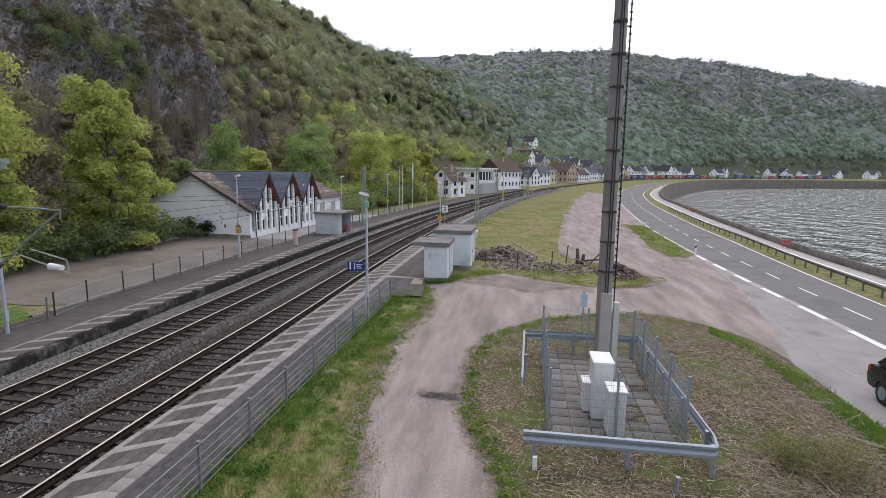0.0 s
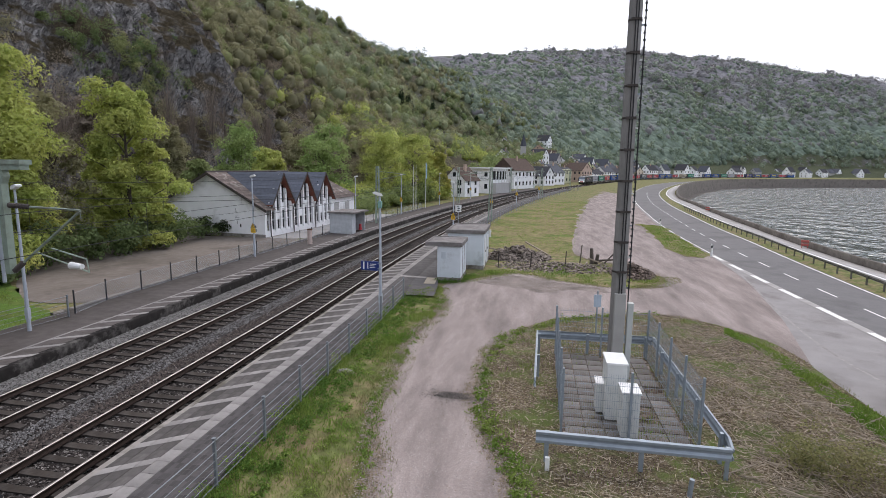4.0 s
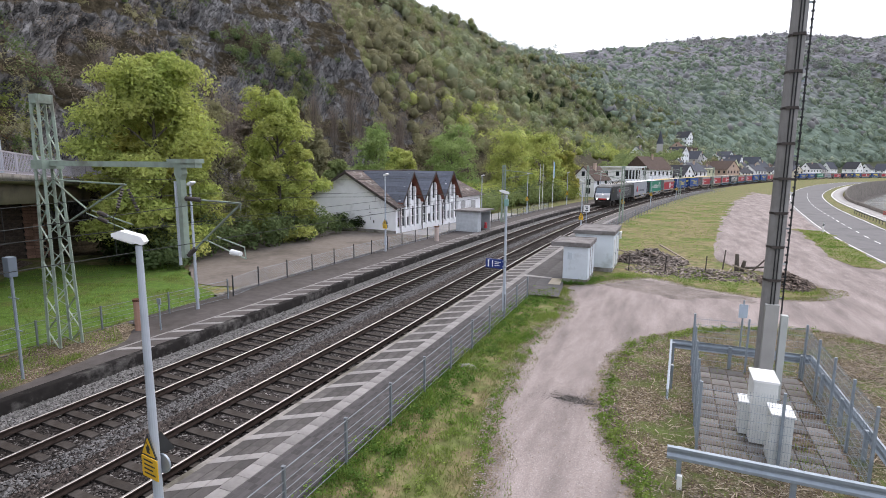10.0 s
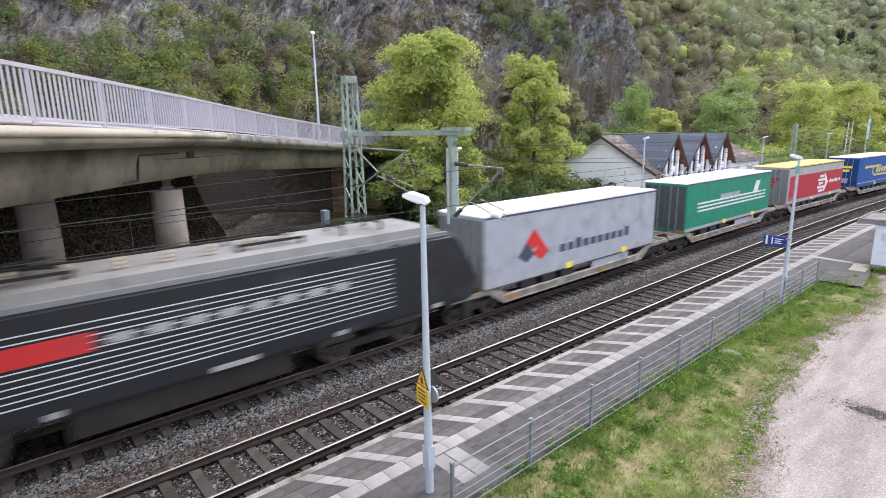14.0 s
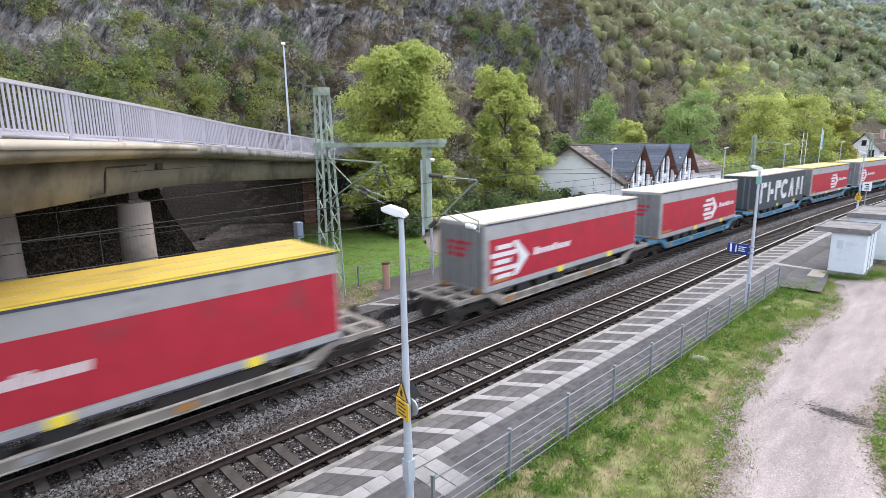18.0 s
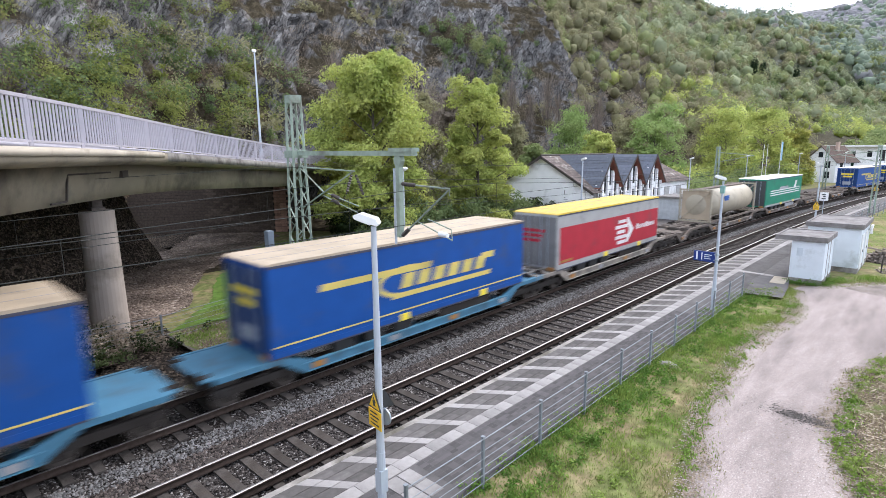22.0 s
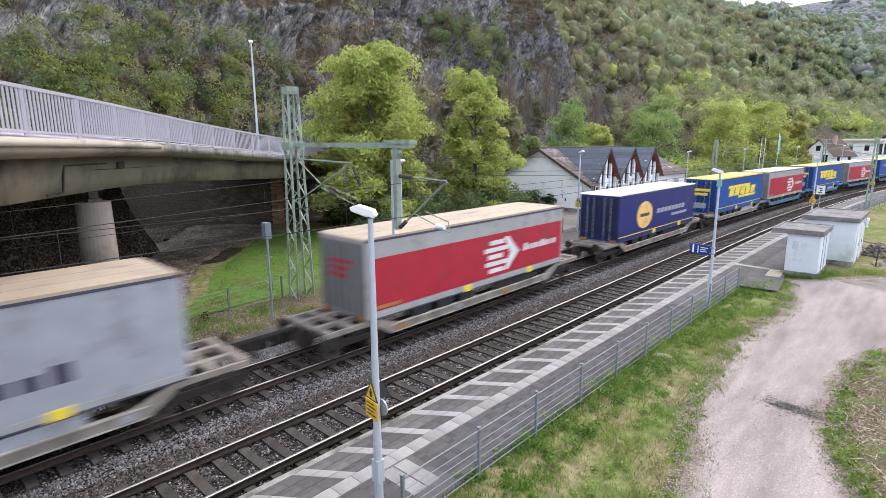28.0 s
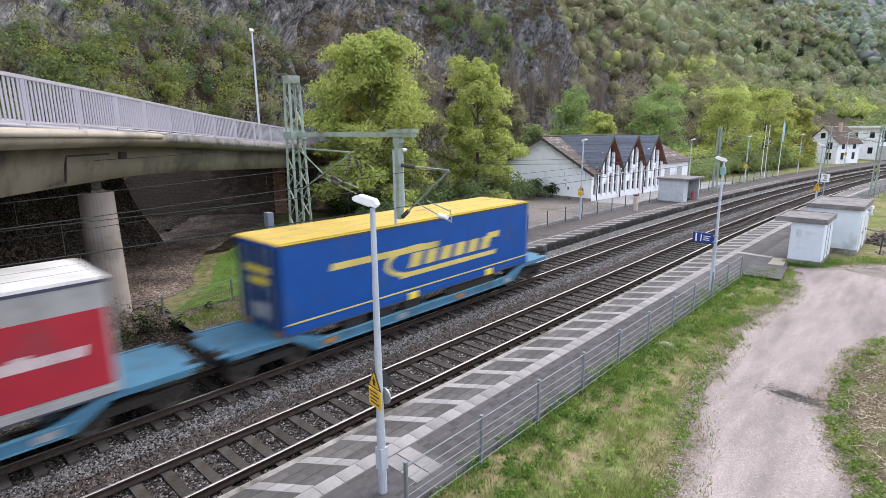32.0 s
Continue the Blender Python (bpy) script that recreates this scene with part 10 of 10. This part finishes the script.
def wagon(colour, length=15.7, empty=False):
    ob = thing("pocket_wagon", pose(0, 0, 0), {"wagon_brown": "dusty greyish-brown skeletal pocket wagon", "wagon_beige": "weathered beige-grey skeletal pocket wagon", "wagon_blue": "light blue pocket wagon with dirty deck"}[colour] + (", unloaded" if empty else " under its load"), "freight wagon", "wagons of the train")
    h = length / 2
    c = T[colour]
    for x in (-1.3, 1.3):
        a, b = (x, x + 0.14) if x < 0 else (x - 0.14, x)
        beam = side([(-h, 0.92), (-h + 1.9, 0.92), (-h + 2.7, 0.42), (h - 2.7, 0.42), (h - 1.9, 0.92), (h, 0.92), (h, 1.08), (h - 2.1, 1.08), (h - 3.1, 0.72), (-h + 3.1, 0.72), (-h + 2.1, 1.08), (-h, 1.08)], a + (0.03 if x < 0 else 0), b - (0.03 if x > 0 else 0))
        for zz in (0.42, 0.69):
            part("flange", side([(-h + 2.7, zz), (h - 2.7, zz), (h - 2.75, zz + 0.035), (-h + 2.75, zz + 0.035)], a, b), T["flange_" + colour], ob)
        for k in range(7):
            yy = -h + 3.4 + k * (length - 6.8) / 6
            box(beam, x - 0.035 if x > 0 else x, x if x > 0 else x + 0.035, yy - 0.03, yy + 0.03, 0.45, 0.7)
        part("side_beam", beam, c, ob)
        for k in range(4):
            bm = B()
            yy = -h + 3.2 + k * (length - 6.4) / 3
            box(bm, x - 0.03 if x > 0 else x - 0.012, x + 0.012 if x > 0 else x + 0.03, yy - 0.22, yy + 0.22, 0.49, 0.66)
            part("marking_plate", bm, T["reflector"] if k % 2 == 0 else T["thin"], ob)
    for e in (-1, 1):
        if colour == "wagon_blue":
            bm = B()
            box(bm, -1.15, 1.15, min(e * (h + 0.25), e * (h - 2.0)), max(e * (h + 0.25), e * (h - 2.0)), 1.0, 1.06, bevel=0.02)
            part("end_deck", bm, c, ob)
        else:
            for k in range(3):
                bm = B()
                y = e * (h - 0.15 - 0.85 * k)
                box(bm, -1.2, 1.2, y - 0.12, y + 0.12, 0.96, 1.12, bevel=0.02)
                part("cross_member", bm, c, ob)
            bm = B()
            for x in (-0.45, 0.45):
                box(bm, x - 0.1, x + 0.1, min(e * h, e * (h - 2.2)), max(e * h, e * (h - 2.2)), 0.97, 1.1)
            part("centre_sill", bm, c, ob)
        for x in (-0.87, 0.87):
            bm = B()
            rod(bm, (x, e * h, 1.04), (x, e * (h + 0.28), 1.04), 0.1, seg=10)
            rod(bm, (x, e * (h + 0.28), 1.04), (x, e * (h + 0.33), 1.04), 0.22, seg=14)
            part("buffer", bm, T["under"], ob)
        bogie(ob, e * (h - 1.4))
    n = 9 if empty else 5
    for k in range(n):
        y = -h + 3.0 + k * (length - 6) / (n - 1)
        bm = B()
        box(bm, -1.2, 1.2, y - 0.14, y + 0.14, 0.46 if not empty else 0.8, 0.62 if not empty else 0.98, bevel=0.02)
        part("cross_member", bm, c, ob)
    if empty:
        bm = B()
        for x in (-0.5, 0.5):
            box(bm, x - 0.13, x + 0.13, -h + 0.2, h - 0.2, 0.72, 0.95)
        part("centre_sill", bm, c, ob)
    return ob


def locomotive():
    ob = thing("locomotive", pose(0, 0, 0), "black electric locomotive with white nose and red buffer stripe", "locomotive")
    out = [(-9.45, 1.05), (-9.6, 1.5), (-9.55, 2.05), (-8.75, 3.35), (-8.45, 3.5), (8.45, 3.5), (8.75, 3.35), (9.55, 2.05), (9.6, 1.5), (9.45, 1.05)]
    bm = side(out, -1.48, 1.48)
    bmesh.ops.bevel(bm, geom=[e for e in bm.edges if e.calc_length() > 2.5], offset=0.1, segments=3, affect="EDGES")
    part("body", bm, T["black"], ob)
    bm = side([(-8.3, 3.48), (-7.9, 3.86), (7.9, 3.86), (8.3, 3.48)], -1.18, 1.18)
    part("roof", bm, T["roof"], ob, "dark grey dusty roof")
    for x in (-1.36, 1.36):
        bm = side([(-8.6, 3.3), (-8.4, 3.62), (8.4, 3.62), (8.6, 3.3)], min(x, x * 0.86), max(x, x * 0.86))
        part("roof_edge", bm, T["roof_edge"], ob)
    for e in (-1, 1):
        rot = Matrix.Rotation(math.pi, 4, "Z") if e > 0 else Matrix.Identity(4)
        bm = B()
        q = [(-9.36, 2.42), (-8.83, 3.27), (-8.80, 3.25), (-9.33, 2.40)]
        prism(bm, [(a, b) for a, b in q], -1.22, 1.22)
        bmesh.ops.transform(bm, matrix=rot @ SWAP, verts=bm.verts[:])
        part("windscreen", bm, T["screen"], ob, "raked windscreen with the sky's reflection put into its colour")
        bm = B()
        prism(bm, [(-9.64, 1.5), (-9.59, 2.07), (-9.38, 2.40), (-9.34, 2.38), (-9.55, 2.0), (-9.58, 1.5)], -1.25, 1.25)
        bmesh.ops.transform(bm, matrix=rot @ SWAP, verts=bm.verts[:])
        part("nose_panel", bm, T["nose"], ob, "light grey nose panel")
        bm = B()
        box(bm, -0.62, 0.62, -9.68, -9.55, 1.22, 1.5)
        bmesh.ops.transform(bm, matrix=rot, verts=bm.verts[:])
        part("bumper", bm, T["logo_red"], ob, "red stripe above the buffers")
        for x in (-0.95, 0.95, 0.0):
            bm = B()
            zz = 1.42 if x else 2.12
            y = -9.66 if x else -9.55
            rod(bm, (x, y + 0.04, zz), (x, y - 0.02, zz), 0.13 if x else 0.1, seg=16)
            bmesh.ops.transform(bm, matrix=rot, verts=bm.verts[:])
            part("headlight", bm, T["lamp"] if e < 0 else T["logo_white"], ob)
        bm = B()
        for x in (-0.87, 0.87):
            rod(bm, (x, -9.5, 1.05), (x, -9.95, 1.05), 0.13, seg=12)
            rod(bm, (x, -9.95, 1.05), (x, -10.02, 1.05), 0.28, seg=18)
        box(bm, -1.3, 1.3, -9.62, -9.2, 0.25, 0.95, bevel=0.08)
        bmesh.ops.transform(bm, matrix=rot, verts=bm.verts[:])
        part("buffer_beam", bm, T["under"], ob)
    for x in (-1.49, 1.49):
        for k in range(11):
            part("grille_bar", plate(-5.2, 6.0, 1.55 + 0.15 * k, 1.578 + 0.15 * k, x), T["nose"], ob)
        q = x + (0.012 if x > 0 else -0.012)
        part("emblem", plate(-3.8, -2.0, 2.4, 2.85, q, 0.1), T["logo_red"], ob)
        for k in range(8):
            part("lettering_bar", plate(-1.7 + k * 0.8, -1.2 + k * 0.8, 2.5, 2.7, q, 0.2), T["grey"], ob)
        for yy in (-7.3, 7.1):
            part("cab_door", plate(yy - 0.32, yy + 0.32, 1.2, 3.1, x), T["black"], ob)
        part("side_window", plate(-8.55, -7.9, 2.35, 2.95, x, 0.1), M["glass"], ob)
        for k in range(6):
            part("marking_plate", plate((-7.6, -6.1, -3.0, 0.4, 3.9, 7.6)[k], (-7.1, -5.7, -2.7, 1.6, 4.3, 8.0)[k], 1.12, 1.26, x), T["grey"], ob)
    bm = B()
    box(bm, -1.25, 1.25, -2.6, 2.6, 0.35, 1.05, bevel=0.05)
    part("underframe_box", bm, T["under"], ob)
    for y in (-5.6, 5.6):
        bogie(ob, y, (-1.3, 1.3), 0.6)
    # pantographs and roof gear
    for y in (-5.6, 5.6):
        bm = B()
        for x in (-0.5, 0.5):
            for dy in (-0.7, 0.7):
                rod(bm, (x, y + dy, 3.85), (x, y + dy, 4.08), 0.05, seg=8)
        bar(bm, (-0.5, y - 0.7, 4.1), (0.5, y - 0.7, 4.1), 0.06, 0.06)
        bar(bm, (-0.5, y + 0.7, 4.1), (0.5, y + 0.7, 4.1), 0.06, 0.06)
        up = 5.25 if y < 0 else 4.28
        rod(bm, (0, y + 0.7, 4.1), (0, y - 0.9, (4.1 + up) / 2 + 0.1), 0.035)
        rod(bm, (0, y - 0.9, (4.1 + up) / 2 + 0.1), (0, y + 0.35, up), 0.03)
        bar(bm, (-0.8, y + 0.3, up), (0.8, y + 0.3, up), 0.05, 0.04)
        bar(bm, (-0.8, y + 0.55, up), (0.8, y + 0.55, up), 0.05, 0.04)
        part("pantograph", bm, T["under"], ob, "raised pantograph" if y < 0 else "lowered pantograph")
    for y in (-3.0, 2.6):
        bm = B()
        for sx in (-0.55, 0.55):
            bar(bm, (sx, y - 1.0, 4.02), (sx, y + 1.0, 4.02), 0.07, 0.07)
            rod(bm, (sx, y - 0.9, 3.84), (sx, y - 0.9, 4.05), 0.06, seg=8)
            rod(bm, (sx, y + 0.9, 3.84), (sx, y + 0.9, 4.05), 0.06, seg=8)
        rod(bm, (0, y + 0.8, 4.06), (0, y - 0.9, 4.22), 0.05)
        rod(bm, (0, y - 0.9, 4.22), (0, y + 0.6, 4.3), 0.04)
        for dy in (0.35, 0.65):
            bar(bm, (-0.85, y + dy, 4.31), (0.85, y + dy, 4.31), 0.06, 0.05)
        part("pantograph", bm, T["under"], ob, "lowered pantograph")
    for x in (-1.3, 1.3):
        for y in (-6.6, 4.4, 5.6, 6.8):
            bm = B()
            prism(bm, [(y - 0.45, 3.36), (y + 0.45, 3.36), (y + 0.45, 3.6), (y - 0.45, 3.6)], min(x, x * 1.07), max(x, x * 1.07))
            bmesh.ops.transform(bm, matrix=SWAP, verts=bm.verts[:])
            bmesh.ops.recalc_face_normals(bm, faces=bm.faces[:])
            part("roof_vent", bm, T["roof_edge"], ob)
    for k in range(7):
        bm = B()
        y = -3.2 + k * 1.05
        for z in (3.9, 4.0, 4.1):
            rod(bm, (0.35, y, z), (0.35, y, z + 0.07), 0.1, 0.07, seg=10)
        part("insulator", bm, T["tan"], ob)
    bm = B()
    rod(bm, (0.35, -4.4, 4.2), (0.35, 4.4, 4.2), 0.03)
    part("busbar", bm, T["under"], ob)
    return ob


UNITS = [(locomotive(), 357.5 + 9.9)]
LOAD = [(377.6, "silver", "white", "b"), (393.6, "green", "white", "b"), (409.6, "red", "yellow", "b"), (426.5, "blue", "cream", "b"), (445.0, "blue", "yellow", "b"), (464.0, "redfront", "yellow", "b"), (483.0, "redfront", "cream", "b"), (498.5, "red", "cream", "u"), (515.2, "charcoal", "tan", "u"), (529.8, "red", "yellow", "u"), (546.7, "redfront", "yellow", "u"), (562.2, "blue", "tan", "u"), (579.0, "blue", "tan", "u"), (594.3, "red", "yellow", "b"), (616.5, "tank", "", "d"), (631.75, "green", "white", "d"), (669.6, "blue", "cream", "b"), (687.9, "blue", "white", "b"), (705.6, "green", "white", "b"), (720.4, "silver", "tan", "b"), (738.6, "red", "tan", "b"), (757.5, "navy", "white", "b"), (774.95, "brightblue", "yellow", "b"), (789.7, "red", "cream", "u"), (806.3, "brightblue", "yellow", "u"), (822.7, "red", "white", "u"), (839.4, "blue", "yellow", "u")]
made = {}


def again(key, make):
    """The first of a kind is built, the next ones are copies."""
    if key not in made:
        made[key] = make()
        return made[key]
    return copy_thing(made[key], pose(0, 0, 0))


for n, (fr, kind, roof, wc) in enumerate(LOAD):
    col = {"b": "wagon_beige", "u": "wagon_blue", "d": "wagon_brown"}[wc]
    UNITS.append((again((kind, roof), (lambda k=kind, r=roof: trailer(k, r)) if kind != "tank" else tank_unit), fr + 6.3))
    UNITS.append((again(("wagon", wc), lambda c=col: wagon(c)), fr + 6.3))
for mid in (611.6, 649.3, 660.4):
    UNITS.append((again(("empty", mid > 620), lambda m=mid: wagon("wagon_brown", 10.4 if m > 620 else 6.6, True)), mid))


def motions():
    for ob, s in UNITS:
        walk(ob, [(k * 0.5, at_line(s - SPEED * k * 0.5, 0.0)) for k in range(65)])


motions()
